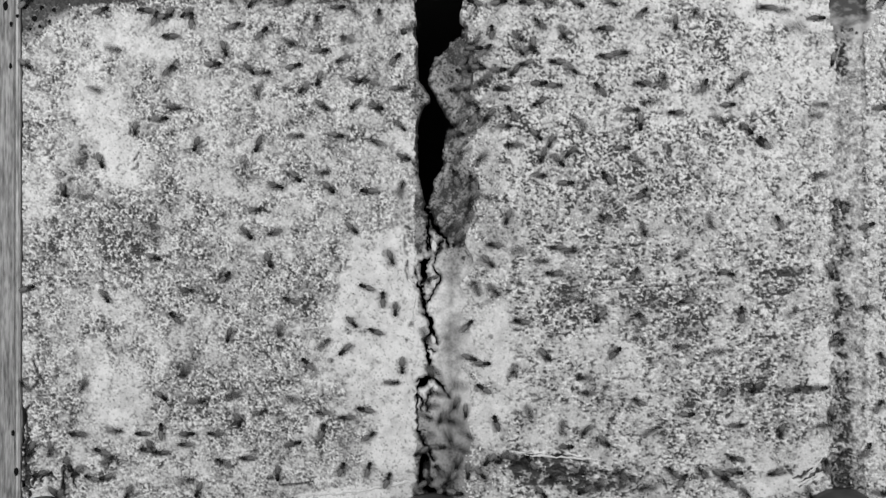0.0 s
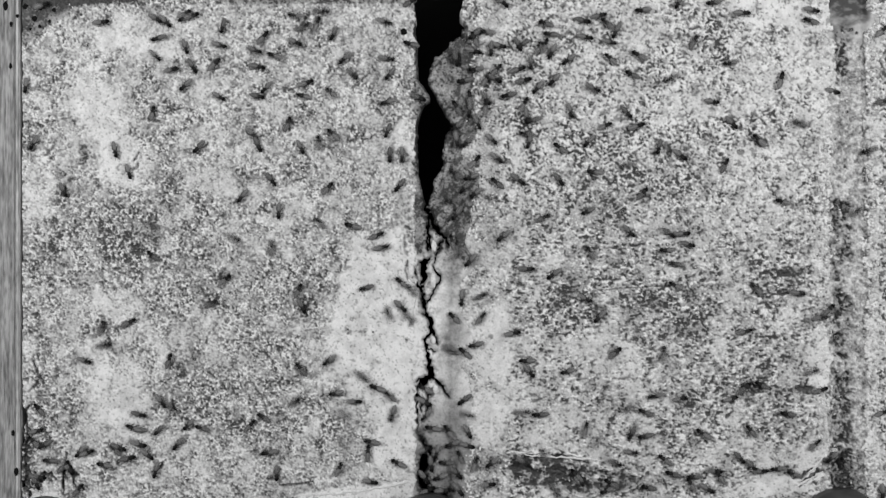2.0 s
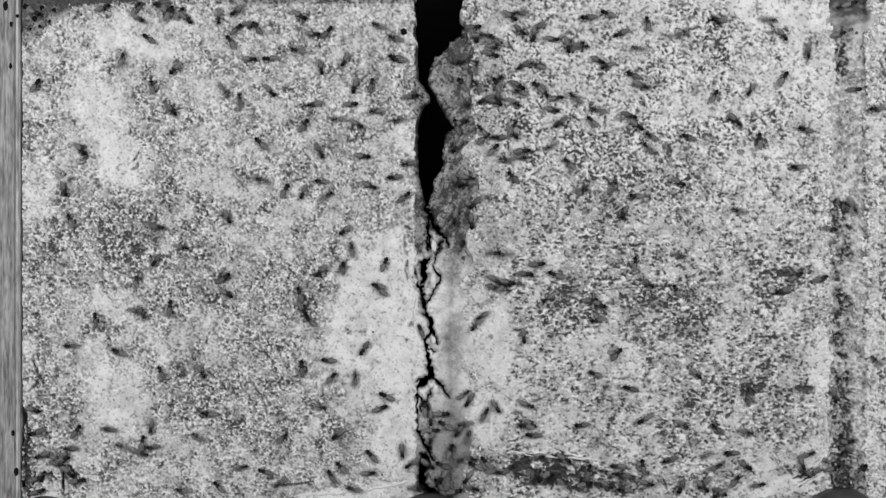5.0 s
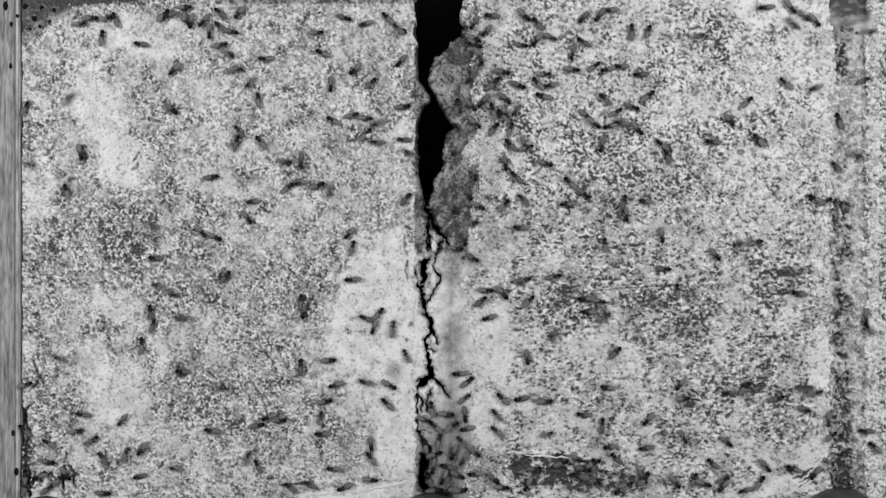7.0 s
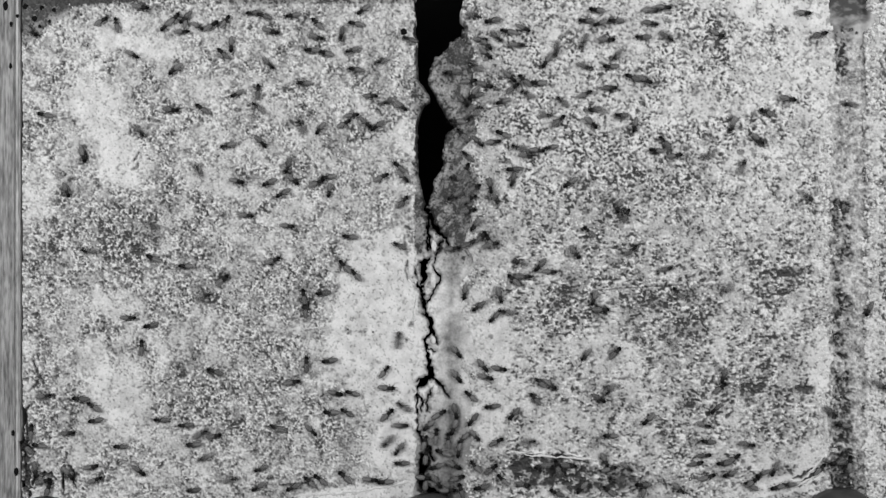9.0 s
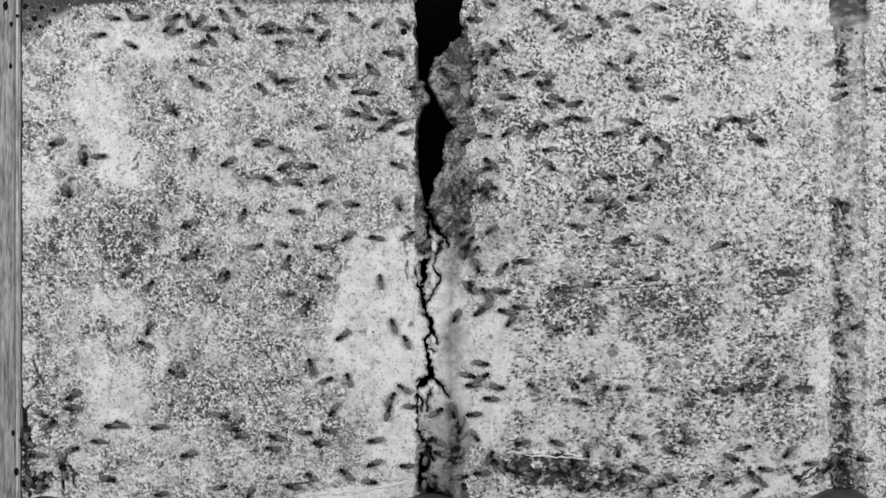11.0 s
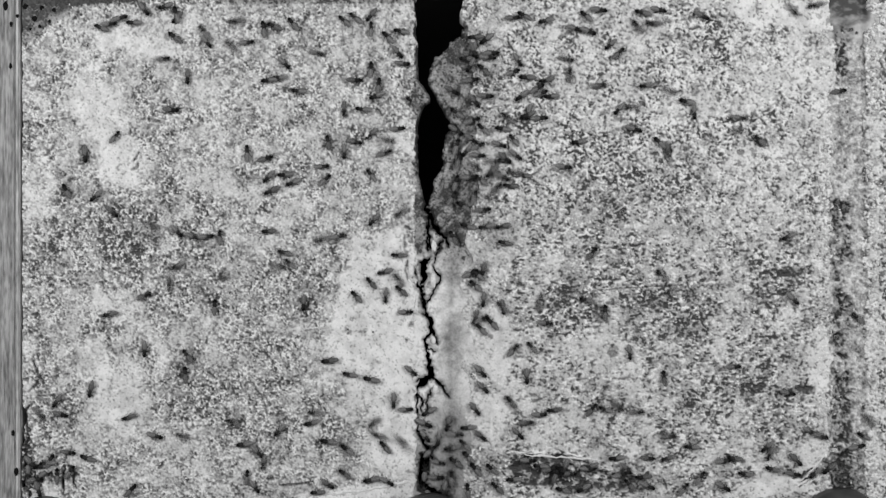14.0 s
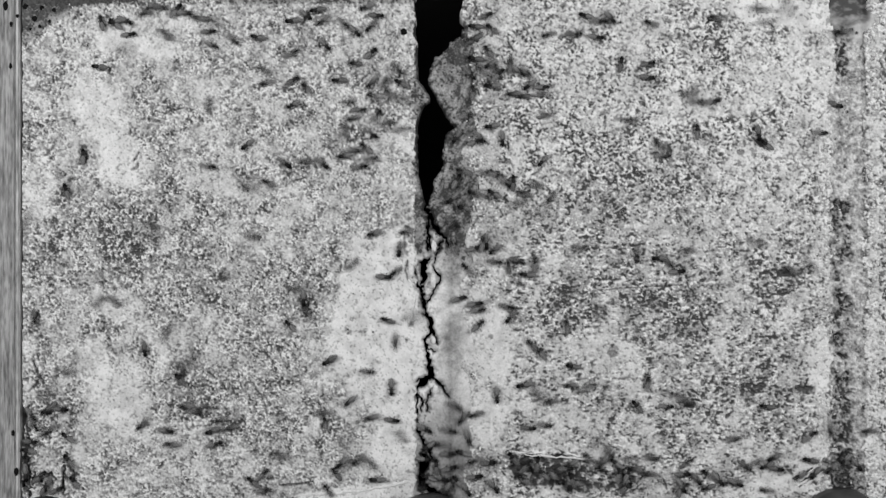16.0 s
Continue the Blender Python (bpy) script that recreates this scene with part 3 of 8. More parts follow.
def hive():
    for u, v, r in ((84, 951, 0.0315), (762, 944, 0.0310), (1484, 936, 0.0315)):
        knob(u, v, r)
    step = 1.25
    for name, u0, u1, label in (("comb", 36.5, 745, "pale wax comb with smooth clean patches and dark used cells"),
                                ("comb", 814, 1488, "speckled wax comb with a dark torn strip at its foot"),
                                ("comb", 1516, 1640, "pale edge of a wax comb behind a waxed seam")):
        ob = field(name, u0, u1, V0, V1, step, comb_surface, WAX, 0.022)
        tagged(ob, label, "honeycomb", "combs of the hive")
        if u1 < 1500:
            if u0 > 800:
                ridge("torn_lip", [(900, 797), (922, 804), (950, 808), (985, 809), (1020, 812), (1052, 813), (1066, 818)], 2.1, PALE, ob, "pale torn lip of wax")
                ridge("wax_splinter", [(1402, 866), (1424, 853), (1442, 844), (1460, 832)], 2.4, PALE, ob, "pale splinter of wax")
                ridge("wax_splinter", [(1428, 838), (1446, 824), (1458, 808), (1466, 792)], 2.8, PALE, ob, "pale splinter of wax")
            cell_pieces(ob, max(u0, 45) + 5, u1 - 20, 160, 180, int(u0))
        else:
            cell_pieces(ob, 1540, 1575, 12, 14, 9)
        if u0 < 40:
            ridge("wax_curl", [(107, 874), (105, 850), (107, 828), (113, 818), (120, 820)], 2.4, PALE, ob, "pale curled sliver of wax")
            ridge("wax_curl", [(52, 866), (62, 869), (74, 864), (84, 860)], 2.6, PALE, ob, "pale curled sliver of wax")
            ridge("foot_lip", [(525, 877), (560, 876), (600, 873), (640, 869), (680, 862), (712, 855), (728, 851)], 3.0, PALE, ob, "pale rounded wax foot")
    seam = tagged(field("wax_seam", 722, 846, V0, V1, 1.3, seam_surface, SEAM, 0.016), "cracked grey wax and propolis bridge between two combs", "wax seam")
    for u, v, r, tall in ((728, 479, 5, 2.4), (767, 497, 5, 2.6), (767, 602, 4, 1.6), (771, 690, 5, 1.5), (768, 436, 5, 1.8)):
        chip = bead("wax_chip", u, v, r, 1.6, PALE, "pale chip of broken wax", "", 0.0004, tall)
        chip.parent = seam
    edge = tagged(field("wax_seam", 1448, 1556, V0, V1, 1.6, edge_seam_surface, SEAM, 0.016), "grey wax seam with dark pits between two combs", "wax seam")
    cell_pieces(edge, 1476, 1520, 16, 22, 12)
    # added board whose black colour stands in for the shade behind the gap
    tagged(link_mesh("void_board", box(wx(-120), wx(1700), 0.060, 0.075, 0, wz(-60)), VOID), "near-black board added behind the combs as the gap's darkness", "board")
    bar = tagged(link_mesh("side_bar", box(wx(-120), wx(28), -0.0026, 0.024, 0.0, wz(-60), 0.0006), WOOD), "grey weathered wooden side bar with vertical grain", "frame bar")
    part("edge_strip", box(wx(28.4), wx(36), -0.0021, 0.024, 0.0, wz(-60), 0.0007), LIGHT_WOOD, bar, "lighter edge strip")
    tagged(link_mesh("top_bar", box(wx(38), wx(833), -0.004, 0.024, wz(-15), wz(-60), 0.001), DARK_WOOD), "dark stained wooden top bar above the first comb", "frame bar")
    tagged(link_mesh("top_bar", box(wx(834), wx(1700), -0.004, 0.024, wz(-15), wz(-60), 0.001), WOOD), "grey wooden top bar above the second comb", "frame bar")
    tagged(link_mesh("bottom_bar", box(wx(38), wx(1700), -0.004, 0.024, 0.0, wz(895), 0.001), WOOD), "pale wooden bottom bar under the combs", "frame bar")


def small_things():
    for u, v, r in ((45, 12, 5), (61, 33, 5), (33, 30, 3), (74, 14, 4), (88, 38, 3), (96, 18, 3.5), (70, 47, 3), (54, 52, 2.5)):
        bead("propolis_drop", u, v, r, 1.6, TAR, "small black drop of propolis at the bar", "drop", 0.0026 if u < 36 else float(swell(u, v)) * U)
    for u, v, r in ((12, 12, 6), (22, 44, 4), (21, 118, 4), (25, 766, 4), (31, 834, 5)):
        bead("propolis_drop", u, v, r * 0.8, 1.2, TAR, "small black drop of propolis on the side bar", "drop", 0.0025, 1.7)
    for u, v, r in ((616, 583, 1.4), (660, 588, 1.6), (625, 520, 1.3)):
        bead("propolis_drop", u, v, r, 1.0, TAR, "tiny dark speck of propolis on clean wax", "drop", -float(swell(u, v)) * -U)
    bead("nail", 715, 57, 6, 4, TAR, "dark round nail head in pale wax", "nail", 0.0006)
    bead("wax_pellet", 651, 240, 6, 6, PALE, "small bright wax pellet stuck on the comb", "pellet", 0.0012)


room()
hive()
small_things()


# ---------------------------------------------------------------- bees
def chitin(name, a, b, rough, bands=0.0):
    mat, nodes, links, bsdf = material(name, rough)
    bsdf.inputs["Specular IOR Level"].default_value = 0.25 if bands else 0.08
    n = add_noise(nodes, links, 900, 4)
    src = n.outputs["Fac"]
    if bands:
        w = nodes.new("ShaderNodeTexWave")
        w.bands_direction = "X"
        w.inputs["Scale"].default_value, w.inputs["Distortion"].default_value = bands, 1.5
        co = nodes.new("ShaderNodeTexCoord")
        links.new(co.outputs["Object"], w.inputs["Vector"])
        mx = nodes.new("ShaderNodeMath")
        mx.operation = "MULTIPLY_ADD"
        mx.inputs[1].default_value = 0.45
        links.new(n.outputs["Fac"], mx.inputs[0])
        half = nodes.new("ShaderNodeMath")
        half.operation = "MULTIPLY"
        half.inputs[1].default_value = 0.55
        links.new(w.outputs["Fac"], half.inputs[0])
        links.new(half.outputs[0], mx.inputs[2])
        src = mx.outputs[0]
    info = nodes.new("ShaderNodeObjectInfo")
    add = nodes.new("ShaderNodeMath")
    add.operation = "MULTIPLY_ADD"
    add.inputs[1].default_value = 0.6
    links.new(info.outputs["Random"], add.inputs[0])
    links.new(src, add.inputs[2])
    r = ramp(nodes, links, add.outputs[0], [(0.3, a), (1.0, b)])
    links.new(r.outputs["Color"], bsdf.inputs["Base Color"])
    bump(nodes, links, bsdf, n.outputs["Fac"], 0.4, 0.0002)
    return mat


HEAD = chitin("black_chitin", 0.002, 0.005, 0.75)
THORAX = chitin("furry_chitin", 0.008, 0.03, 0.85)
ABDOMEN = chitin("banded_chitin", 0.055, 0.2, 0.55, 330)
LIMB = chitin("leg_chitin", 0.02, 0.045, 0.5)
WING, _n, _l, _b = material("wing_membrane", 0.35)
_b.inputs["Base Color"].default_value, _b.inputs["Alpha"].default_value = grey(0.12), 0.12


def lathe(profile, sy, sz, z, segments=10):
    """A body turned about the x axis from (x, radius) pairs, flattened and lifted."""
    bm = bmesh.new()
    rings = []
    for x, r in profile:
        rings.append([bm.verts.new((x, r * sy * math.cos(2 * math.pi * i / segments), z + r * sz * math.sin(2 * math.pi * i / segments)))
                      for i in range(segments)])
    for a, b in zip(rings, rings[1:]):
        for i in range(segments):
            bm.faces.new((a[i], a[(i + 1) % segments], b[(i + 1) % segments], b[i]))
    bm.faces.new(rings[0][::-1])
    bm.faces.new(rings[-1])
    bmesh.ops.recalc_face_normals(bm, faces=bm.faces[:])
    return bm


def tube(pts, r0, r1, sides=5):
    """A thin jointed limb through the points."""
    bm = bmesh.new()
    rings = []
    for k, p in enumerate(pts):
        p = Vector(p)
        d = (Vector(pts[min(k + 1, len(pts) - 1)]) - Vector(pts[max(k - 1, 0)])).normalized()
        q = d.to_track_quat("Z", "Y")
        r = r0 + (r1 - r0) * k / (len(pts) - 1)
        rings.append([bm.verts.new(p + q @ Vector((r * math.cos(2 * math.pi * i / sides), r * math.sin(2 * math.pi * i / sides), 0))) for i in range(sides)])
    for a, b in zip(rings, rings[1:]):
        for i in range(sides):
            bm.faces.new((a[i], a[(i + 1) % sides], b[(i + 1) % sides], b[i]))
    bm.faces.new(rings[0][::-1])
    bm.faces.new(rings[-1])
    bmesh.ops.recalc_face_normals(bm, faces=bm.faces[:])
    return bm


def wing_mesh(side):
    """A membrane wing folded back flat along the abdomen."""
    outline = [(0.0012, 0.0003), (-0.0016, 0.0011), (-0.0046, 0.0017), (-0.0068, 0.0017), (-0.0076, 0.0011),
               (-0.0068, 0.0003), (-0.0042, -0.0002), (-0.0012, -0.0001)]
    bm = bmesh.new()
    top = [bm.verts.new((x, side * (y + 0.0004 - 0.05 * x), 0.0047 + 0.05 * x + 0.05 * y)) for x, y in outline]
    low = [bm.verts.new((v.co.x, v.co.y, v.co.z - 0.00006)) for v in top]
    bm.faces.new(top)
    bm.faces.new(low[::-1])
    for i in range(len(top)):
        j = (i + 1) % len(top)
        bm.faces.new((top[i], low[i], low[j], top[j]))
    bmesh.ops.recalc_face_normals(bm, faces=bm.faces[:])
    return bm


def build_bee():
    bee = tagged(new("honeybee"), "grey honeybee with a dark head walking on wax comb", "bee", "bees on the combs")
    bee.empty_display_size = 0.005
    part("abdomen", lathe([(-0.0078, 0.0004), (-0.0073, 0.0010), (-0.0062, 0.0017), (-0.0046, 0.0022), (-0.0028, 0.00235),
                           (-0.0012, 0.0021), (-0.0003, 0.0013), (0.0002, 0.0006)], 0.9, 0.85, 0.0026), ABDOMEN, bee, smooth=True)
    part("thorax", lathe([(-0.0001, 0.0007), (0.0004, 0.0014), (0.0012, 0.0017), (0.0021, 0.0017), (0.0030, 0.0014),
                          (0.0036, 0.0011)], 0.92, 0.95, 0.0030), THORAX, bee, smooth=True)
    head = part("head", lathe([(0.0033, 0.0010), (0.0038, 0.0014), (0.0045, 0.0016), (0.0054, 0.0013), (0.0062, 0.0006)], 1.0, 0.9, 0.0026),
                HEAD, bee, "black head", True)
    for s in (1, -1):
        part("wing", wing_mesh(s), WING, bee, "folded translucent grey wing")
        part("antenna", tube([(0.0058, s * 0.0006, 0.0032), (0.0069, s * 0.0012, 0.0034), (0.0082, s * 0.0015, 0.0022)], 0.00016, 0.0001, 4), LIMB, head)
        for x0, x1, x2, y2 in ((0.0028, 0.0038, 0.0050, 0.0024), (0.0016, 0.0013, 0.0012, 0.0029), (0.0004, -0.0016, -0.0036, 0.0027)):
            part("leg", tube([(x0, s * 0.0011, 0.0022), (x1, s * y2 * 0.72, 0.0031), ((x1 + x2) / 2, s * y2 * 0.94, 0.0012), (x2, s * y2, -0.0006)],
                             0.00034, 0.0002, 5), LIMB, bee)
    return bee


def ground_at(u, v):
    """How far the combs and seams stand towards the room at a place on the plan, in plan units."""
    x, y = np.array([float(u)]), np.array([float(v)])
    if u < 38:
        return 6.2
    if 735 < u < 831:
        return -4.0
    if 1471 < u < 1534:
        return -2.0
    return float(swell(x, y)[0]) + 0.5


def on_comb(u, v, a):
    """The pose of a bee on the comb, its head towards a degrees, counted from the plan's right hand upwards."""
    if 728 < u < 838 and v < 105:            # beside the open gap, not over it
        u = 727 if u < 775 else 839
    elif 734 < u < 806 and 175 < v < 345:
        u = 731 if u < 750 else 808
    elif 20 < u < 46:
        u = 18 if u < 31 else 47
    c, s = math.cos(radians(a)), math.sin(radians(a))
    m = Matrix(((c, -s, 0), (0, 0, -1), (s, c, 0))).to_4x4()
    m.translation = (wx(u), -ground_at(u, v) * U, wz(v))
    return m


TIMES = [0, .5, 1, 1.5, 2, 2.5, 3, 3.5, 4, 6.5, 7, 7.5, 8, 8.5, 9, 11.5, 12, 12.5, 13, 13.5, 14, 14.5, 15, 15.5, 16]
FIRST_BEE = build_bee()
BEES, WAYS = [], []


def go(*places):
    """One bee's way: its place and heading at each of TIMES; in the longer spells it strolls about on the way."""
    if not BEES:
        bee = FIRST_BEE
        bee.matrix_basis = on_comb(*places[:3])
    else:
        bee = copy_thing(FIRST_BEE, on_comb(*places[:3]))
    BEES.append(bee)
    size = BEE_SIZES.uniform(0.83, 0.97)
    rows, before = [], None
    for k, t in enumerate(TIMES):
        u, v, a = places[3 * k:3 * k + 3]
        if before and t - before[0] > 1:
            t0, u0, v0, a0 = before
            turn = (a - a0 + 180) % 360 - 180
            reach = 1 if math.hypot(u - u0, v - v0) > 14 else 0.12
            for q in (0.25, 0.5, 0.75):
                su, sv = (reach * BEE_SIZES.uniform(-26, 26) for _ in range(2))
                rows.append((t0 + q * (t - t0), on_comb(min(max(u0 + q * (u - u0) + su, 45), 1562), min(max(v0 + q * (v - v0) + sv, 5), 874),
                                                       a0 + q * turn + reach * BEE_SIZES.uniform(-18, 18))))
        rows.append((t, on_comb(u, v, a)))
        before = (t, u, v, a)
    bee.scale = (size, size, size)
    WAYS.append((bee, rows))


BEE_SIZES = random.Random(11)


def loiter(count, seed, early, late):
    """Bees that crowd about in one corner: early and late are (u0, u1, v0, v1) for the first and the last third of the clip."""
    rnd = random.Random(seed)
    for _ in range(count):
        fu, fv, a, places = rnd.random(), rnd.random(), rnd.uniform(-180, 180), []
        for t in TIMES:
            k = min(max((t - 5) / 6, 0), 1)
            u0, u1, v0, v1 = (p + k * (q - p) for p, q in zip(early, late))
            fu, fv = min(max(fu + rnd.uniform(-0.16, 0.16), 0), 1), min(max(fv + rnd.uniform(-0.16, 0.16), 0), 1)
            a += rnd.uniform(-38, 38)
            places += [u0 + fu * (u1 - u0), v0 + fv * (v1 - v0), a]
        go(*places)


def motions():
    go(348,257,-110,354,262,-108,352,262,-97,352,262,-95,352,262,-135,352,262,-76,354,376,-41,357,414,-1,271,433,-7,290,319,0,376,314,9,295,329,7,305,433,9,284,308,-37,248,233,-49,138,262,7,148,281,-5,148,276,-82,152,286,-95,152,276,-86,152,276,-84,119,210,-154,133,162,-128,176,119,167,176,119,173)
    go(143,286,-90,67,205,-77,116,203,-97,143,248,-136,61,254,-118,65,267,-114,95,252,-175,138,252,130,107,165,52,54,187,71,45,191,65,24,238,72,59,161,145,62,194,174,80,204,168,119,238,-174,43,267,141,119,338,116,100,329,142,119,338,90,119,338,118,119,338,115,119,338,106,119,338,117,119,338,107)
    go(181,19,20,186,19,-7,181,38,-22,181,43,-14,181,40,7,181,38,-11,181,38,-15,181,29,6,181,29,16,195,40,13,162,33,-2,195,29,-14,224,19,-43,252,19,-46,252,14,-7,224,43,23,262,24,35,195,33,-3,181,33,4,224,29,-43,214,33,14,195,43,4,195,38,-38,233,29,17,224,38,-26)
    go(45,5,41,45,5,29,45,5,0,45,5,-16,77,11,16,100,5,38,138,38,0,171,124,84,222,114,87,195,67,49,181,67,83,181,67,14,176,62,-21,181,67,-46,57,57,-37,195,86,7,243,48,-5,200,57,5,195,48,3,200,40,-21,195,43,2,90,138,53,38,138,96,205,38,140,205,43,142)
    go(45,115,-40,49,106,-52,45,120,-66,45,143,-71,45,154,-97,43,143,-93,76,138,-90,59,86,-39,61,22,-25,62,24,-15,143,43,6,157,38,-4,195,40,-39,195,40,2,181,38,29,195,40,-12,195,43,-91,157,38,-6,138,38,4,67,86,83,205,243,50,195,236,18,148,276,84,148,276,86,148,276,89)
    go(240,229,-90,250,252,-72,269,228,-1,300,198,13,271,200,78,286,152,71,271,200,128,236,140,146,290,152,104,259,162,97,123,175,54,90,233,68,181,100,3,224,71,9,236,98,-29,252,62,-48,286,29,5,267,24,13,271,24,10,252,33,-51,257,19,-51,224,24,-50,205,95,-84,224,57,-29,229,62,8)
    go(171,159,-20,236,132,52,255,161,44,275,150,45,305,124,13,324,124,-19,252,138,-23,257,52,-38,252,24,-17,224,62,-24,190,33,18,257,19,-13,262,57,6,324,48,-24,324,57,4,338,71,13,352,86,52,286,29,5,243,162,-80,314,114,-17,290,105,4,262,36,0,233,62,44,324,29,129,257,24,-158)
    go(301,65,-180,286,74,-166,295,38,163,329,33,-140,329,33,-157,324,38,-164,333,36,180,329,24,176,310,27,-171,271,19,179,300,29,-160,290,19,131,305,29,177,329,27,174,329,33,-135,348,33,-132,333,29,-113,329,24,174,324,33,-169,324,38,-170,310,67,142,352,62,130,348,90,166,362,71,138,295,62,138)
    go(329,24,-135,333,24,160,329,27,-127,367,38,-78,329,85,-71,343,81,-51,374,5,1,352,14,-12,352,14,-26,295,24,-13,329,14,1,329,24,45,386,71,1,381,67,48,400,38,53,381,14,138,400,52,-143,390,43,-139,395,57,-86,414,62,-38,438,76,6,443,76,-1,419,67,-38,519,19,-51,543,29,-38)
    go(465,59,45,467,62,46,465,65,43,448,62,-17,467,67,51,457,43,136,467,62,128,443,19,168,433,24,-173,377,12,-129,362,38,-133,348,19,-127,367,38,-50,367,48,-46,376,46,32,371,52,-8,376,67,-45,381,76,-91,357,71,-172,376,76,-128,419,38,-173,414,19,176,410,19,177,467,14,168,381,38,142)
    go(398,88,-70,400,90,-111,398,90,-77,405,85,-1,457,119,-11,457,114,-51,433,143,-103,433,148,-18,433,100,-51,383,233,-45,419,124,8,405,114,88,410,176,132,371,157,141,358,193,146,352,119,136,362,105,140,367,124,91,362,114,157,381,95,-171,410,81,136,457,52,-154,448,71,-129,462,59,171,457,67,171)
    go(200,87,-12,186,40,-42,186,129,-75,239,91,-71,276,100,-42,295,81,-94,292,89,-19,343,48,-15,329,33,-40,329,38,-45,329,38,-42,314,43,-42,329,33,-44,348,43,-10,352,48,-29,357,67,32,381,100,4,348,114,-18,343,148,11,352,86,-15,367,76,-52,367,81,-131,371,86,-85,390,105,-40,376,81,-26)
    go(286,210,0,299,178,-75,314,144,-99,326,177,-138,329,152,-135,329,148,170,305,186,-166,310,124,-134,310,124,-130,310,124,-139,310,124,-137,310,124,-133,310,124,-139,310,124,-131,310,124,-140,338,133,136,329,119,-170,329,105,-177,338,105,144,333,76,-178,362,57,128,381,43,43,367,48,-42,386,24,-1,329,24,-3)
    go(513,76,-24,562,67,4,543,86,-14,552,86,49,538,48,30,490,62,68,505,81,141,492,62,-172,476,48,151,467,33,136,390,24,140,419,29,130,443,19,175,457,29,174,467,29,161,443,43,-136,443,52,-137,414,38,167,386,33,129,452,38,168,486,48,157,486,48,-177,462,57,-165,548,14,162,562,19,-171)
    go(416,46,20,381,50,-1,381,57,-22,371,71,3,390,81,-17,400,95,-102,390,81,-130,390,81,-114,395,52,-112,376,62,-46,371,57,-88,371,43,-137,429,86,-104,410,86,-85,410,81,-91,390,48,-38,443,90,-49,467,57,13,448,62,-1,448,67,-26,505,114,-45,471,114,-38,476,110,16,467,90,-8,414,71,-46)
    go(457,162,-110,462,224,-52,462,157,-114,462,157,-103,471,157,-134,481,157,-49,462,157,-111,476,152,-42,486,124,-25,457,162,-95,443,148,-136,448,48,-138,514,105,143,519,24,136,519,29,-170,476,33,136,476,29,130,476,33,-173,471,43,-172,524,29,-175,519,43,129,524,52,137,500,105,-141,519,100,-160,467,124,151)
    go(521,118,14,514,119,-8,481,100,29,505,100,90,486,100,162,467,84,-153,481,100,178,471,100,176,476,105,179,476,107,-171,471,105,179,476,107,177,495,148,149,567,95,-157,552,90,177,495,57,-159,490,52,137,490,48,-178,448,119,-162,429,119,-89,476,143,-173,462,138,169,386,67,156,414,43,-139,352,33,168)
    go(447,5,-125,449,12,-135,414,46,-140,419,52,-141,395,48,-106,395,52,-40,395,48,-43,419,46,42,419,48,38,419,52,53,390,48,138,390,38,132,410,57,173,419,43,179,448,24,-177,419,33,136,457,19,-179,438,14,-134,371,19,169,329,19,-173,314,33,-134,324,33,-131,324,38,-86,348,38,-38,286,14,-7)
    go(379,114,0,376,114,-3,376,119,-45,376,119,-27,381,114,44,376,114,96,371,90,138,381,62,134,381,76,136,390,90,84,390,81,10,381,62,12,467,105,0,476,33,-9,481,57,-16,467,57,-2,462,114,19,467,119,43,467,124,-1,481,52,84,467,52,97,519,33,75,519,38,137,529,43,135,519,38,-173)
    go(310,190,-20,383,196,-85,374,191,-117,362,167,-97,389,172,-31,371,133,-1,429,124,50,448,100,7,457,100,-18,387,136,2,405,95,-37,390,81,-110,429,138,-110,405,119,165,419,167,-151,371,133,137,471,133,-173,462,138,-156,476,143,-180,486,124,-128,495,138,-180,476,152,131,448,162,168,514,157,175,471,148,-166)
    go(257,19,-180,252,24,-169,257,24,176,257,29,-155,281,69,-163,252,24,169,257,24,-175,314,38,168,290,59,141,252,62,-178,250,79,171,305,67,136,390,90,131,386,90,139,395,95,138,367,86,135,433,124,66,390,162,140,381,152,-137,362,119,-94,333,138,-92,333,138,-95,271,148,-26,371,90,-24,371,57,5)
    go(615,69,158,595,105,154,624,90,-130,595,105,150,610,105,-135,629,119,-139,619,152,-128,619,152,-49,624,148,-82,619,133,-132,629,124,-137,629,124,-138,629,124,-133,629,124,-130,538,148,178,524,157,178,519,157,-166,519,157,164,529,162,-133,557,138,157,643,195,173,629,171,88,629,171,173,681,138,178,662,171,165)
    go(538,157,-135,533,170,140,524,176,165,533,167,138,538,171,164,605,176,-152,629,190,162,667,181,-135,652,176,163,686,243,-140,667,219,-157,686,190,-90,710,229,-5,657,229,13,610,219,29,624,181,-18,543,171,45,581,171,45,533,186,130,524,167,-169,529,162,175,505,152,-174,514,124,180,533,124,-179,543,157,130)
    go(570,90,0,562,90,19,552,105,-40,533,105,-35,524,76,-26,519,84,-52,519,95,17,567,90,-45,562,62,-11,548,62,4,562,59,2,571,38,-19,562,62,2,562,62,-10,562,67,-19,524,62,-8,543,76,-37,562,95,7,562,95,7,562,81,-45,562,95,-17,543,124,-38,533,105,-6,562,76,-2,576,81,-45)
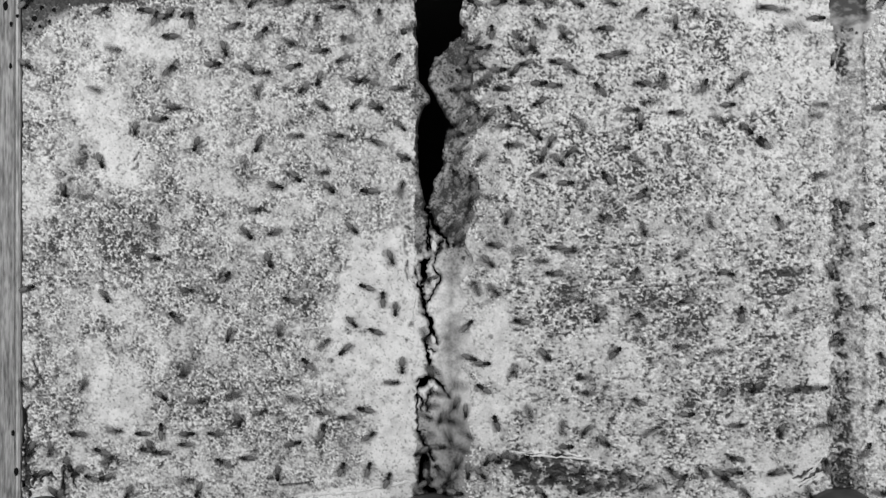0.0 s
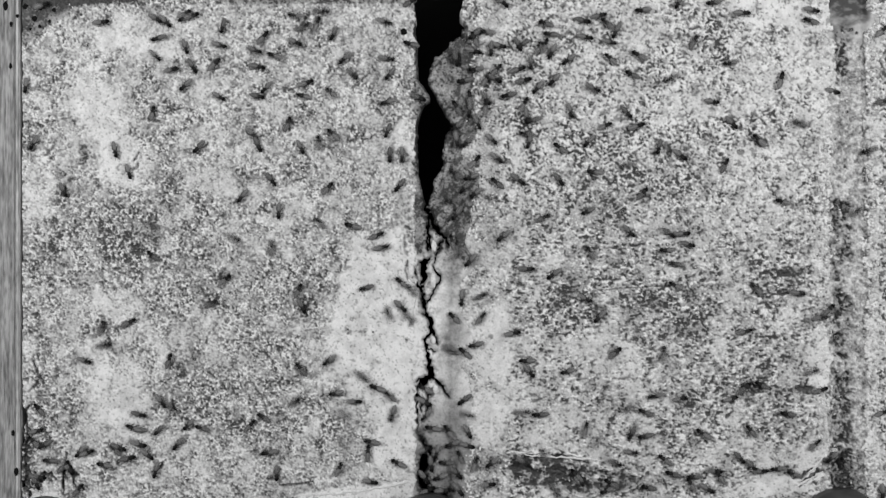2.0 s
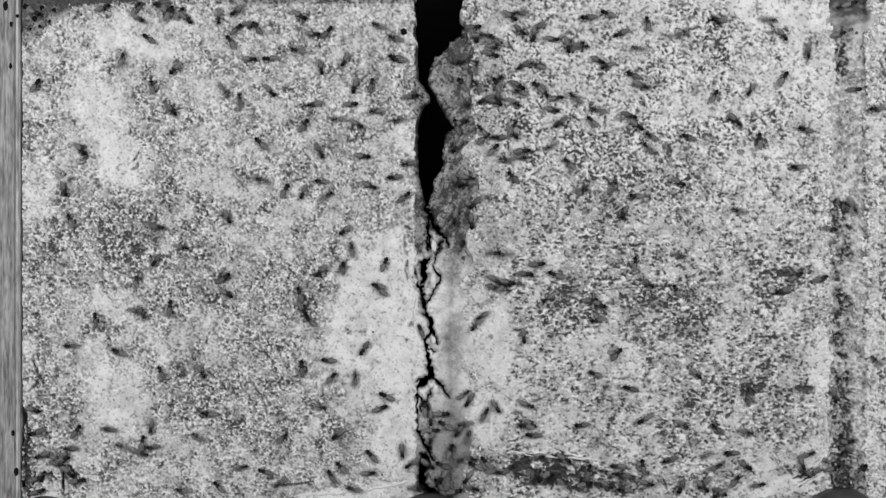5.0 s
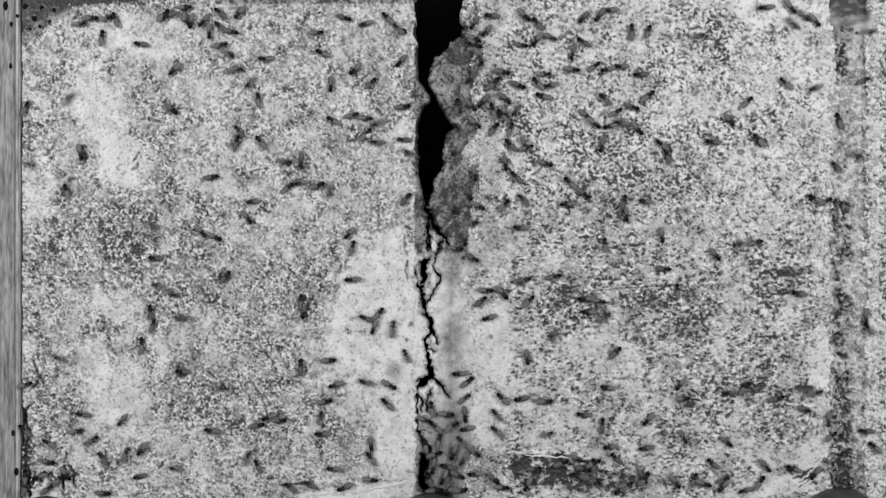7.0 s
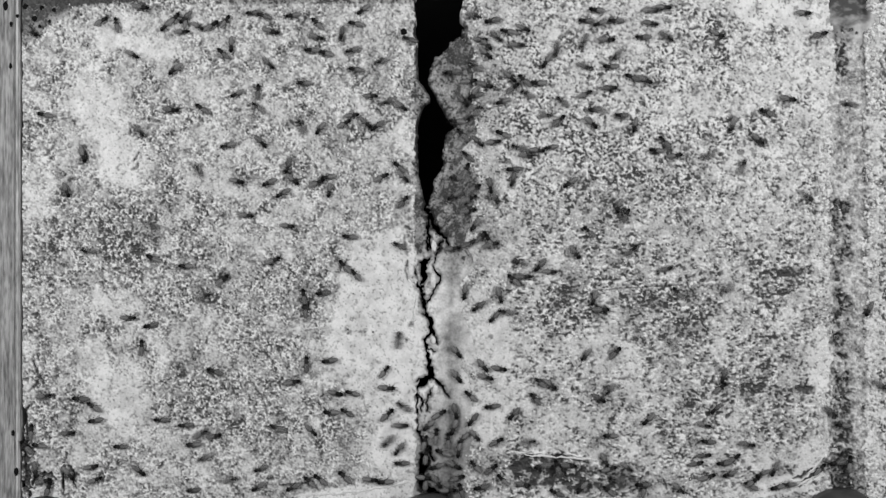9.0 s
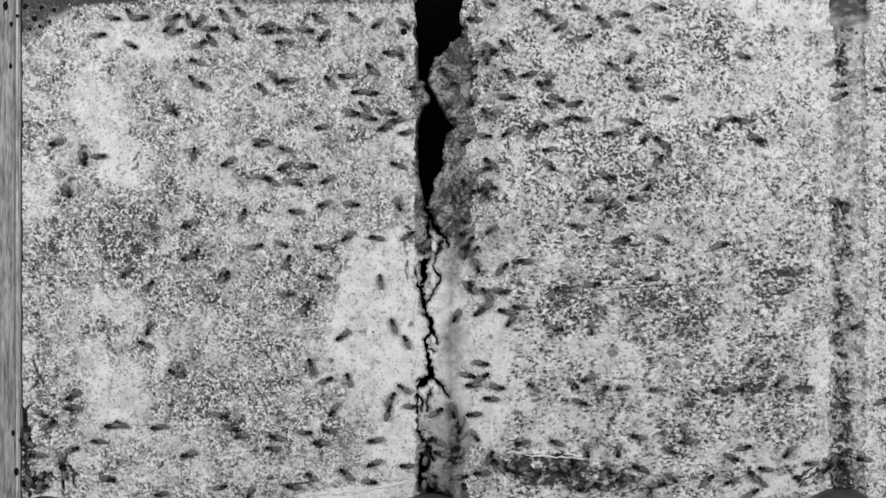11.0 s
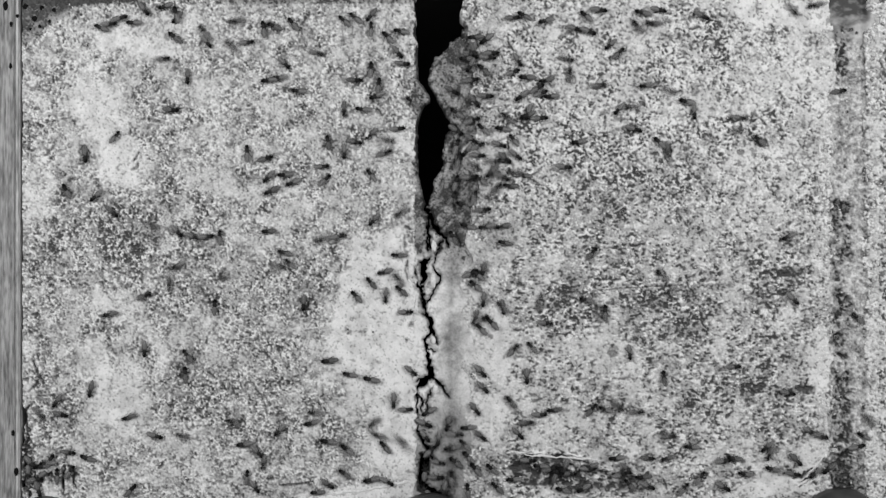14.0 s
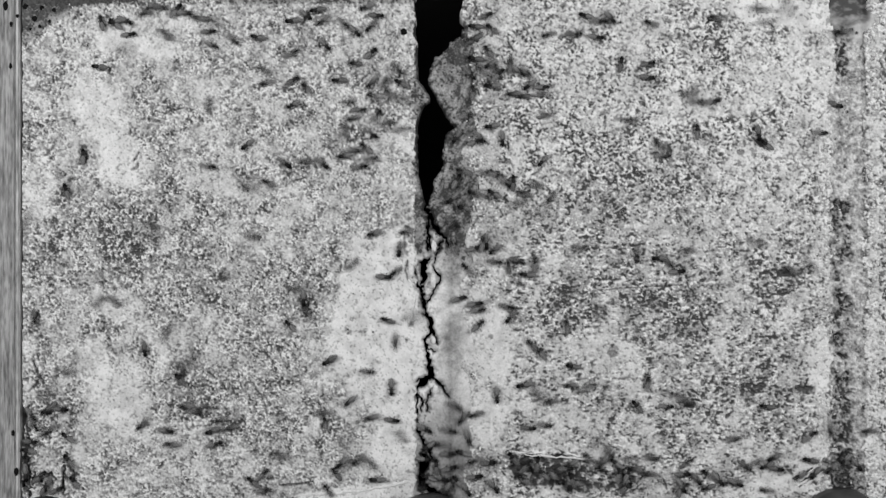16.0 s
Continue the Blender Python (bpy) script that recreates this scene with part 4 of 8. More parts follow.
    go(700,105,45,700,100,64,705,105,132,690,90,127,729,79,164,710,119,-178,667,124,161,657,114,177,700,105,-170,700,95,143,710,110,-132,705,95,175,657,110,-157,657,124,-145,629,124,171,624,152,-173,624,81,175,629,105,-100,619,90,175,610,110,138,671,152,83,595,95,78,552,110,1,567,95,1,519,95,24)
    go(805,5,165,808,5,172,815,5,168,840,18,166,860,57,170,879,67,-111,874,71,-50,855,95,-51,870,81,18,884,81,3,841,86,12,841,100,40,836,95,125,841,71,142,676,110,-164,657,114,137,657,114,84,657,105,85,695,67,137,667,62,134,686,67,134,686,43,-156,657,62,140,657,86,96,657,95,39)
    go(705,157,0,736,135,72,681,100,50,681,129,3,686,105,-12,705,100,37,695,110,68,710,105,133,705,81,176,686,67,165,705,52,132,724,47,-178,657,76,-169,671,67,-115,624,90,-163,595,133,154,586,110,143,629,133,96,567,71,130,562,48,-162,610,38,139,590,57,90,600,71,37,633,38,-17,610,43,-40)
    go(629,143,-20,629,148,-41,629,148,-25,619,143,-40,624,133,-47,667,105,10,648,148,1,657,143,49,657,152,94,657,152,49,657,148,42,657,148,48,657,143,47,657,148,11,657,171,-1,657,162,-2,652,162,26,657,148,21,657,124,-5,657,114,5,714,114,-7,681,95,8,662,143,38,657,143,44,619,181,4)
    go(565,141,-110,557,148,-33,533,148,38,546,129,102,543,148,18,519,114,39,514,119,90,490,119,105,510,110,154,567,90,-168,571,95,157,571,90,-172,562,95,-173,600,100,-161,576,95,163,576,152,129,567,148,49,633,152,134,662,95,164,629,71,138,657,124,87,586,76,135,567,90,-169,610,48,167,571,38,-141)
    go(654,145,160,633,167,159,652,162,-139,667,148,158,686,182,-164,714,143,158,681,167,-141,690,143,134,724,138,165,729,114,-171,817,86,132,817,119,131,841,143,-174,874,124,133,841,119,152,710,133,-134,705,100,-141,676,143,-140,686,133,179,638,162,-96,667,171,-159,657,124,160,657,124,86,700,114,128,690,167,132)
    go(817,76,-135,832,95,153,816,78,-149,818,75,-168,817,62,-137,815,74,-175,841,105,-164,817,76,127,841,67,137,860,38,139,870,29,176,884,57,91,870,57,11,865,57,-39,836,29,-13,686,62,-50,681,38,-51,667,43,20,686,38,7,657,33,-50,657,29,-129,671,24,-45,667,43,-48,676,38,-40,667,29,-3)
    go(744,51,16,729,5,46,733,5,31,758,21,15,758,5,31,766,5,31,812,5,18,817,20,23,827,52,39,827,43,-45,827,43,-127,836,76,148,806,15,-176,827,38,161,724,71,162,676,86,-166,700,67,178,686,48,-161,710,48,-139,710,38,-138,841,67,-176,841,57,-159,841,57,-174,836,48,165,841,48,175)
    go(870,57,90,870,57,158,859,60,166,864,70,145,841,124,-173,839,100,-106,817,124,-137,827,124,-131,817,90,-175,879,48,-172,860,57,-132,870,71,-49,874,76,-40,874,76,-46,851,71,-2,695,105,-87,719,57,-103,710,110,-91,705,90,-46,662,90,-38,705,95,-51,690,71,-41,686,71,-48,686,95,-83,657,148,-133)
    go(813,214,-135,827,276,-130,840,243,-175,846,229,-134,845,219,-64,841,205,-49,855,229,-134,851,229,-161,841,219,135,889,205,128,889,205,130,889,205,128,889,205,127,879,224,169,836,205,-135,705,229,160,714,186,127,705,152,137,714,133,132,690,129,-170,729,181,140,700,186,-179,705,190,167,714,143,-138,710,148,156)
    go(894,224,0,874,243,19,889,239,-47,892,259,-51,870,248,-42,862,228,17,827,233,40,832,243,44,827,248,5,841,229,9,841,219,-41,827,205,39,827,195,-46,827,152,-13,710,190,-34,676,190,1,681,181,67,686,190,-4,695,157,-21,667,152,27,705,229,4,671,195,7,686,205,-20,667,171,9,667,205,53)
    go(605,106,-150,576,124,-129,614,176,-143,600,186,-165,586,164,140,614,148,74,595,143,141,586,95,164,605,124,-132,657,57,-82,648,43,-167,581,62,165,619,57,-180,624,48,132,629,43,172,600,43,135,581,19,135,581,38,53,600,43,19,614,33,86,657,52,89,657,57,6,629,67,21,629,57,-46,629,57,-45)
    go(600,14,0,591,5,-21,648,14,-23,609,5,-11,571,21,-3,562,62,-13,567,62,-40,571,71,45,581,71,39,610,38,50,610,33,-16,595,19,0,614,33,-47,610,33,-39,605,62,-105,562,62,-158,571,67,128,610,76,43,590,86,47,590,105,-15,629,143,-2,581,138,22,581,133,88,662,105,127,629,114,175)
    go(506,5,17,490,33,-14,505,36,-95,505,5,-160,524,29,174,476,48,-106,546,5,-45,545,5,-45,529,38,-22,529,24,-47,424,24,-132,457,14,-178,543,38,136,552,29,129,562,43,136,548,29,135,548,57,-172,552,24,159,552,57,-171,571,24,155,629,33,141,638,29,136,638,29,135,657,33,-140,648,14,-161)
    go(671,29,90,657,15,13,657,36,-26,685,18,17,681,40,-16,686,57,-40,719,71,-114,656,7,-176,671,48,157,686,19,140,686,33,134,633,36,133,633,38,-173,648,38,132,643,19,-143,648,43,-140,648,10,-134,624,24,-150,657,43,-174,638,48,170,710,57,168,705,57,-148,700,48,-90,719,57,-89,686,143,-139)
    go(300,124,45,310,92,40,305,81,11,328,125,-24,342,119,-59,357,148,-47,338,205,25,305,195,-40,305,195,-46,305,195,-50,305,195,-39,305,195,-41,305,195,-46,305,195,-10,305,195,-6,305,195,-50,305,195,-52,310,200,-26,310,200,1,305,195,2,305,195,-5,305,195,15,305,195,29,305,195,24,224,86,12)
    go(443,124,-45,448,124,-38,443,133,-1,438,152,71,457,171,-14,452,157,19,438,190,87,457,176,47,462,157,64,414,233,140,424,233,130,419,138,75,433,186,130,481,114,138,457,162,87,476,152,133,505,210,172,543,219,87,548,205,139,543,219,87,581,252,97,519,171,87,505,143,93,519,138,94,519,143,31)
    go(467,129,0,476,100,21,457,110,47,462,100,2,452,90,-22,433,48,-17,455,5,19,486,11,37,448,43,-14,443,43,-7,410,57,-14,410,48,44,495,100,8,495,100,-16,476,114,-46,462,138,-51,490,138,-94,505,190,-25,476,257,-3,514,219,7,629,252,-11,576,219,5,571,205,90,557,195,83,610,229,97)
    go(333,514,0,276,505,-49,252,524,-110,252,519,-176,271,452,142,271,457,155,271,433,155,271,457,154,276,457,-131,276,467,-109,276,457,176,276,457,176,276,457,163,314,433,133,352,301,119,362,248,91,352,314,95,276,290,86,186,295,171,381,371,-159,476,410,-176,386,333,134,385,287,100,424,200,96,371,186,82)
    go(524,241,3,519,210,-26,496,225,-104,481,257,-88,448,238,-44,438,267,-70,443,252,-154,438,243,180,462,252,137,462,252,142,462,252,130,462,252,131,462,252,138,462,248,135,403,258,-167,429,276,-129,438,267,-89,429,257,-138,438,238,162,448,205,88,438,271,93,443,271,128,448,267,140,443,271,-145,443,333,178)
    go(562,40,90,543,36,149,571,13,67,561,32,40,562,43,71,562,90,66,552,143,130,548,186,137,567,171,-138,552,248,166,457,176,94,457,167,93,457,167,95,457,167,84,457,190,142,443,262,-141,462,267,-175,448,271,-179,462,305,137,471,295,131,519,324,-157,510,314,-137,552,276,-135,576,276,142,610,276,-170)
    go(629,21,135,638,81,129,643,86,134,624,86,-168,590,62,-114,643,52,-156,576,133,119,576,124,-169,552,138,-96,586,152,-83,586,152,-95,576,124,-158,533,157,-154,571,214,137,533,224,114,486,286,-169,481,271,-153,476,267,-137,467,286,138,471,271,177,505,310,-175,476,281,179,461,219,-176,533,214,130,624,210,-164)
    go(490,329,-20,476,338,-16,476,333,13,476,338,9,481,319,-53,471,329,-134,486,333,159,476,319,-170,486,333,-178,424,271,110,419,252,77,452,348,39,505,276,16,552,267,38,462,252,-46,467,252,7,467,243,40,457,252,-45,457,248,37,438,267,20,471,281,17,457,286,-43,491,281,-71,500,276,-82,505,290,-36)
    go(597,240,-11,595,238,-40,552,214,-21,581,248,42,564,252,93,538,252,67,552,267,-4,581,271,-73,629,238,-40,657,224,-53,648,210,-4,652,229,-50,652,233,-135,595,205,152,567,229,-128,567,224,-176,529,238,-128,529,295,-128,529,314,172,562,262,-130,610,271,-90,538,200,-169,519,167,166,519,181,142,519,186,-149)
    go(629,186,-135,629,190,-83,661,201,-67,705,143,-52,690,133,-129,690,148,-44,633,171,-17,629,176,-40,624,181,37,624,195,-46,624,205,17,624,205,-11,624,200,-8,624,200,-12,624,205,7,629,200,-5,571,243,76,552,276,132,581,281,47,581,286,-4,571,295,6,571,286,-38,548,248,-10,562,262,-37,629,267,-6)
    go(710,333,70,727,370,111,686,362,86,705,381,161,707,329,-128,710,343,164,705,333,-140,681,276,-95,686,310,-163,667,281,-165,667,252,177,719,233,139,724,257,169,705,305,-131,667,224,-143,657,248,-177,662,238,-139,657,238,-95,671,262,-37,700,262,-88,836,248,-38,835,254,-4,855,243,-1,827,248,6,710,229,18)
    go(667,190,-20,657,190,-9,705,186,-21,710,162,-106,742,174,-22,719,167,-22,705,176,0,714,152,-45,724,162,-24,714,143,46,714,190,8,714,186,-11,705,186,-5,676,171,-90,648,219,-42,657,210,-4,624,186,18,629,238,1,610,233,22,595,210,-47,610,195,-91,533,157,-175,533,148,-157,595,133,168,600,143,-180)
    go(884,124,0,879,138,45,874,148,0,884,129,47,879,124,48,876,124,7,860,124,44,851,114,20,841,95,89,836,119,38,846,119,47,846,119,9,841,119,48,841,119,128,686,181,-156,652,190,127,657,190,159,657,205,-155,648,238,159,657,238,-179,657,238,-140,624,233,159,600,210,86,648,181,41,638,195,0)
    go(571,188,-37,552,190,-12,548,195,-42,515,217,28,510,219,69,486,305,68,490,257,95,529,190,135,557,200,74,505,276,15,505,286,-6,519,314,-51,514,305,-113,524,329,-87,500,343,-150,510,362,171,505,352,-168,486,329,-83,514,400,-95,514,400,-169,505,448,164,419,405,-135,381,443,-127,438,524,-98,329,648,-87)
    go(433,290,-45,427,367,-26,348,381,-5,348,490,50,415,421,-29,419,405,-43,395,386,14,386,392,5,381,381,-50,429,362,-115,438,386,-50,467,371,-111,505,333,-130,505,333,-127,476,324,-156,486,324,140,452,329,-163,467,333,127,462,376,-166,405,367,-95,476,314,-134,424,333,-172,424,327,-160,505,314,176,476,324,158)
    go(485,411,-155,448,436,-170,376,381,-137,410,419,-154,429,348,-130,424,357,-62,433,357,-43,433,362,15,505,343,72,505,333,41,510,333,39,505,333,41,538,333,14,548,329,-47,519,319,-39,543,310,-18,510,295,1,500,286,82,505,295,132,529,252,47,576,319,45,571,310,16,571,305,11,571,310,14,571,290,-43)
    go(457,257,-110,457,262,-114,457,262,-114,457,262,-117,457,257,-65,462,257,-92,462,257,-115,467,252,-38,571,229,-41,576,267,-52,533,286,-95,552,329,-89,562,329,-131,567,310,-51,510,295,-109,505,300,-165,486,319,-172,490,310,-132,476,324,-174,481,338,169,481,338,-155,476,352,-128,476,333,-140,519,333,-180,543,286,-180)
    go(667,252,160,624,229,-177,652,271,-136,624,230,169,589,238,135,581,221,-173,567,171,142,567,195,130,595,214,-166,610,210,135,590,214,150,610,248,131,619,295,175,576,290,-167,581,314,-173,581,319,-142,576,324,-177,576,324,160,571,405,131,633,324,137,657,310,128,633,276,90,610,259,108,633,276,170,648,262,140)
    go(692,457,-70,694,417,-43,657,405,-21,662,443,-49,676,438,13,714,400,84,671,357,51,633,381,53,605,348,16,583,333,23,562,329,18,576,329,-16,583,343,68,576,329,-5,562,324,25,562,305,2,571,276,-37,643,333,-22,667,390,44,686,400,4,832,314,1,841,343,47,836,419,83,898,471,127,946,467,86)
    go(908,257,-180,913,276,-165,870,271,-178,861,260,-167,827,252,-137,817,262,-52,832,262,-133,836,267,-48,841,276,37,832,205,51,874,229,53,860,229,131,855,219,46,851,229,96,817,238,134,686,233,-167,700,210,-180,676,338,-176,686,314,-91,657,319,-24,681,271,21,657,262,-26,657,276,46,667,271,39,657,238,-31)
    go(571,305,0,552,333,25,590,329,39,586,333,66,581,333,50,581,333,135,581,333,137,586,333,169,583,343,-106,500,295,-89,448,357,-173,433,352,129,371,457,-155,329,448,-91,438,381,-7,424,381,78,381,390,44,352,395,-10,362,400,-9,357,410,39,343,419,-20,333,405,24,329,400,11,390,452,45,295,586,85)
    go(476,462,-70,481,462,-64,543,367,-107,538,329,-170,494,375,-92,505,352,-117,514,329,-68,619,305,-72,633,338,-13,657,324,-48,583,338,-83,538,457,-40,519,481,-1,543,457,38,484,461,21,448,414,-1,367,405,-52,386,419,-44,395,424,-48,376,400,-52,367,419,5,333,376,51,333,381,48,414,267,133,438,257,-142)
    go(545,643,135,538,648,117,533,652,131,541,648,137,583,638,-140,552,576,-138,562,476,-128,567,414,-83,548,495,-114,614,462,-133,624,495,-176,605,486,99,548,552,72,614,467,134,610,471,132,562,443,-179,576,452,-132,562,467,-174,581,424,173,562,443,173,571,424,-158,486,374,171,496,404,-177,538,533,-92,538,529,-88)
    go(452,371,0,481,360,-33,424,352,-109,486,286,-96,533,262,-63,524,305,-142,510,305,-103,500,324,-107,562,329,-178,524,319,-180,533,324,-173,514,433,134,400,476,64,495,398,-10,510,400,-6,519,450,-20,571,429,13,581,438,-1,619,429,5,629,438,-53,710,376,-138,700,343,-133,700,333,-136,695,376,-139,719,410,-167)
    go(583,333,-45,581,333,-41,633,352,-51,661,318,-60,712,276,-90,710,252,-46,662,255,5,648,281,-18,638,276,-16,648,276,9,648,238,48,629,276,-37,643,281,4,690,319,-41,676,314,27,624,352,-4,605,400,10,610,395,-2,610,410,5,610,410,7,600,419,13,495,343,64,528,350,93,614,333,83,638,295,2)
    go(624,405,-45,624,390,-3,638,390,44,686,419,15,667,417,24,667,389,-36,652,414,-11,657,411,2,664,419,64,619,438,149,624,438,74,648,467,127,678,438,50,629,443,135,619,419,174,610,419,-131,595,433,-171,633,433,-178,633,414,153,629,400,174,662,390,-130,586,386,-167,580,442,-155,652,438,-179,662,414,-168)
    go(851,281,-135,822,333,-130,822,329,-149,832,329,-132,822,333,-134,791,339,-56,813,338,-39,798,333,-87,719,314,-172,705,248,-167,724,271,156,851,333,155,851,348,158,846,343,-137,705,295,138,700,314,180,724,376,-159,676,433,174,652,419,-134,683,457,-98,705,452,177,705,371,175,670,408,-100,719,440,-164,707,443,-98)
    go(648,508,160,648,510,159,648,510,-177,662,486,129,710,500,140,714,429,92,688,445,160,671,443,169,681,467,84,676,467,38,671,555,51,686,495,109,710,567,129,705,467,70,629,486,132,686,476,78,624,514,107,657,486,96,674,433,87,686,481,133,705,495,127,753,466,152,681,471,-177,695,457,-97,700,481,-143)
    go(762,494,-161,794,457,169,700,438,-132,700,462,-47,813,448,-131,889,424,-47,860,414,-3,855,438,6,874,438,-14,898,457,14,836,457,-29,836,448,-90,827,438,-42,841,410,-127,706,435,156,681,424,-175,676,471,-139,676,476,-93,681,471,-86,702,538,-171,710,514,139,695,552,156,693,514,97,657,519,44,624,467,38)
    go(524,314,-45,519,319,-83,592,357,-97,600,371,-159,567,395,135,529,357,89,610,400,167,610,400,-140,629,405,-138,614,414,-130,619,414,-133,619,414,-171,629,414,-172,610,410,-138,583,338,-95,576,371,-180,519,367,-103,476,471,172,495,457,-116,543,429,-177,514,467,138,476,419,-170,433,533,-168,510,581,135,514,576,132)
    go(400,490,45,400,495,39,400,490,42,400,495,49,400,495,42,367,429,6,338,438,53,343,505,75,333,476,10,357,433,-42,357,410,-45,341,413,23,329,438,-18,333,400,-47,421,321,-12,452,290,5,410,367,-17,457,467,3,395,448,88,400,424,90,390,419,90,367,362,41,367,381,5,410,386,-1,195,486,-86)
    go(438,414,-45,419,429,14,338,419,13,310,486,44,376,538,25,400,495,-1,400,495,1,400,495,20,400,495,38,400,490,40,400,490,51,424,548,86,398,519,91,405,633,40,362,524,24,348,433,52,343,414,17,305,419,0,171,352,-2,200,367,17,200,376,-42,286,386,-14,171,571,17,95,538,-10,62,562,-89)
    go(179,286,-70,186,276,-71,190,252,7,205,252,-25,205,267,-77,190,248,-38,157,257,-38,152,267,-37,143,262,-37,148,271,-63,143,271,-73,148,271,-63,148,271,-72,148,271,-77,148,276,-71,148,281,-64,119,338,-68,195,548,-95,119,338,-88,171,348,-138,171,348,-137,148,276,-85,48,324,-40,95,238,-5,43,390,47)
    go(152,348,0,282,361,-20,281,390,-13,224,376,-5,229,305,-72,229,310,-38,238,329,-110,143,367,-177,117,402,120,119,352,96,119,338,106,119,338,102,248,471,150,271,457,160,271,457,155,329,389,-160,305,410,-90,271,519,-141,329,467,-56,338,429,11,314,410,-48,319,390,-17,305,324,-91,357,271,-92,371,295,-9)
    go(273,455,-20,271,457,-23,271,457,3,271,457,-14,312,313,6,305,267,14,262,314,68,183,446,55,238,471,75,281,495,96,281,505,169,219,552,173,276,510,160,305,471,95,329,471,180,324,448,-159,219,433,171,214,586,-179,181,590,175,252,510,176,314,471,-155,348,443,174,305,514,89,476,590,41,348,686,85)
    go(495,586,-90,486,533,-134,524,519,-68,514,467,17,481,438,88,452,414,156,481,424,-127,421,411,-92,381,500,-49,429,490,21,381,419,-25,386,490,44,386,495,1,395,495,41,395,495,41,400,490,53,367,519,-19,257,624,-37,257,619,-49,252,614,-92,257,619,-92,252,614,-95,157,633,-83,86,595,-82,90,695,-142)
    go(187,525,-55,170,534,-25,219,576,-22,252,552,-42,229,571,26,259,516,-8,200,500,52,252,538,49,300,562,128,344,530,43,305,519,-25,252,610,1,262,590,86,252,619,89,252,614,91,257,605,176,262,619,136,238,648,-179,195,605,164,271,557,-171,300,500,-86,305,414,-48,257,481,-97,270,519,-85,205,533,-42)
    go(114,338,-70,114,338,-67,144,357,-82,114,338,-73,114,338,-64,114,338,-69,114,338,-70,114,338,-109,114,338,-66,114,333,-74,52,291,-17,81,252,-49,119,338,-77,119,338,-77,119,338,-67,119,338,-62,176,467,-140,167,624,-147,138,590,-109,205,510,166,195,557,-167,243,471,167,171,595,-167,176,600,142,124,657,167)
    go(333,767,0,343,757,46,295,719,93,276,724,40,248,733,-14,224,719,-39,147,680,13,152,657,49,157,590,94,219,535,76,267,552,97,267,567,88,267,562,91,252,567,162,267,576,-166,262,586,-91,257,581,-89,195,610,-43,157,581,-28,229,510,4,257,524,25,286,543,-16,190,605,-39,252,614,-6,257,619,-84)
    go(514,531,160,529,533,134,529,538,115,524,519,104,529,514,64,529,519,103,533,519,115,533,519,108,533,519,91,529,524,131,533,533,86,538,519,92,529,529,78,538,533,83,541,548,95,538,543,41,538,543,85,538,538,84,538,543,83,590,571,63,631,524,132,562,624,73,424,676,-5,476,714,0,367,719,-9)
    go(614,738,-180,590,724,158,614,700,-117,590,681,-109,643,667,-41,686,676,30,667,662,-39,590,638,9,621,648,68,657,686,140,648,676,167,583,638,180,583,638,162,583,638,-173,583,638,-172,614,590,-133,610,586,-137,614,586,-130,648,467,-89,648,524,-132,681,481,-165,681,476,179,671,490,-134,671,490,-49,681,490,-4)
    go(624,571,-45,617,581,-109,641,562,175,648,510,180,648,510,-163,572,449,119,595,438,148,629,410,134,629,467,77,633,490,126,648,564,157,633,486,-157,633,490,158,633,486,160,571,519,-174,567,476,-180,571,476,172,595,595,-173,633,548,-180,610,543,161,657,500,130,629,519,139,638,519,145,662,573,173,686,567,163)
    go(412,700,-160,419,743,-135,543,690,-160,486,686,165,533,652,129,538,652,82,538,648,94,533,643,87,533,648,98,533,648,88,533,648,90,538,648,86,543,633,95,538,648,89,543,643,90,571,619,127,590,590,166,583,638,-171,583,638,-175,583,638,-171,583,638,-174,583,638,-159,583,638,-177,583,638,160,583,638,-148)
    go(575,607,37,583,638,45,586,636,6,535,548,-76,535,543,-63,535,543,-51,538,548,-45,538,543,-40,538,548,-64,533,543,-46,538,552,-97,538,548,-87,543,576,-172,581,519,157,538,524,97,495,462,67,390,514,-3,390,629,-47,338,524,-50,376,543,16,381,543,88,319,524,3,195,583,-6,229,576,1,176,533,42)
    go(51,510,17,43,519,-16,171,586,-1,224,519,84,181,581,69,148,519,-16,181,581,-17,162,610,50,214,538,9,276,562,-12,271,576,73,248,638,19,250,614,13,229,610,-8,229,562,1,295,514,72,324,648,139,324,667,134,329,662,176,376,614,133,414,748,153,386,757,-175,343,776,-172,381,771,171,376,762,-157)
    go(654,771,34,624,776,44,624,762,1,619,757,52,629,710,0,657,710,85,667,695,170,610,667,94,605,671,73,576,705,18,576,710,11,581,710,-24,583,710,7,590,710,-2,595,695,-13,590,671,24,583,638,-9,595,700,-90,671,600,-136,690,614,-91,683,524,-93,629,543,-38,636,543,-114,638,552,161,519,510,166)
    go(571,729,-180,552,710,174,548,710,-178,519,724,-108,595,695,-168,590,695,-170,590,710,160,557,643,-146,583,638,179,583,638,168,595,681,-160,514,633,159,533,652,-154,633,700,-142,624,695,166,610,667,94,645,648,141,657,724,164,640,721,167,648,719,83,619,662,168,619,667,-179,619,674,156,638,681,-136,619,710,-139)
    go(519,705,165,552,752,-167,600,733,137,610,652,137,688,554,113,648,511,147,648,510,163,648,511,-173,648,511,165,667,495,170,662,581,-110,690,514,-98,724,610,-95,681,648,-23,681,657,52,705,610,128,705,605,87,710,700,84,683,562,44,705,581,-41,719,552,2,700,595,-44,719,533,-91,690,667,-39,700,605,-91)
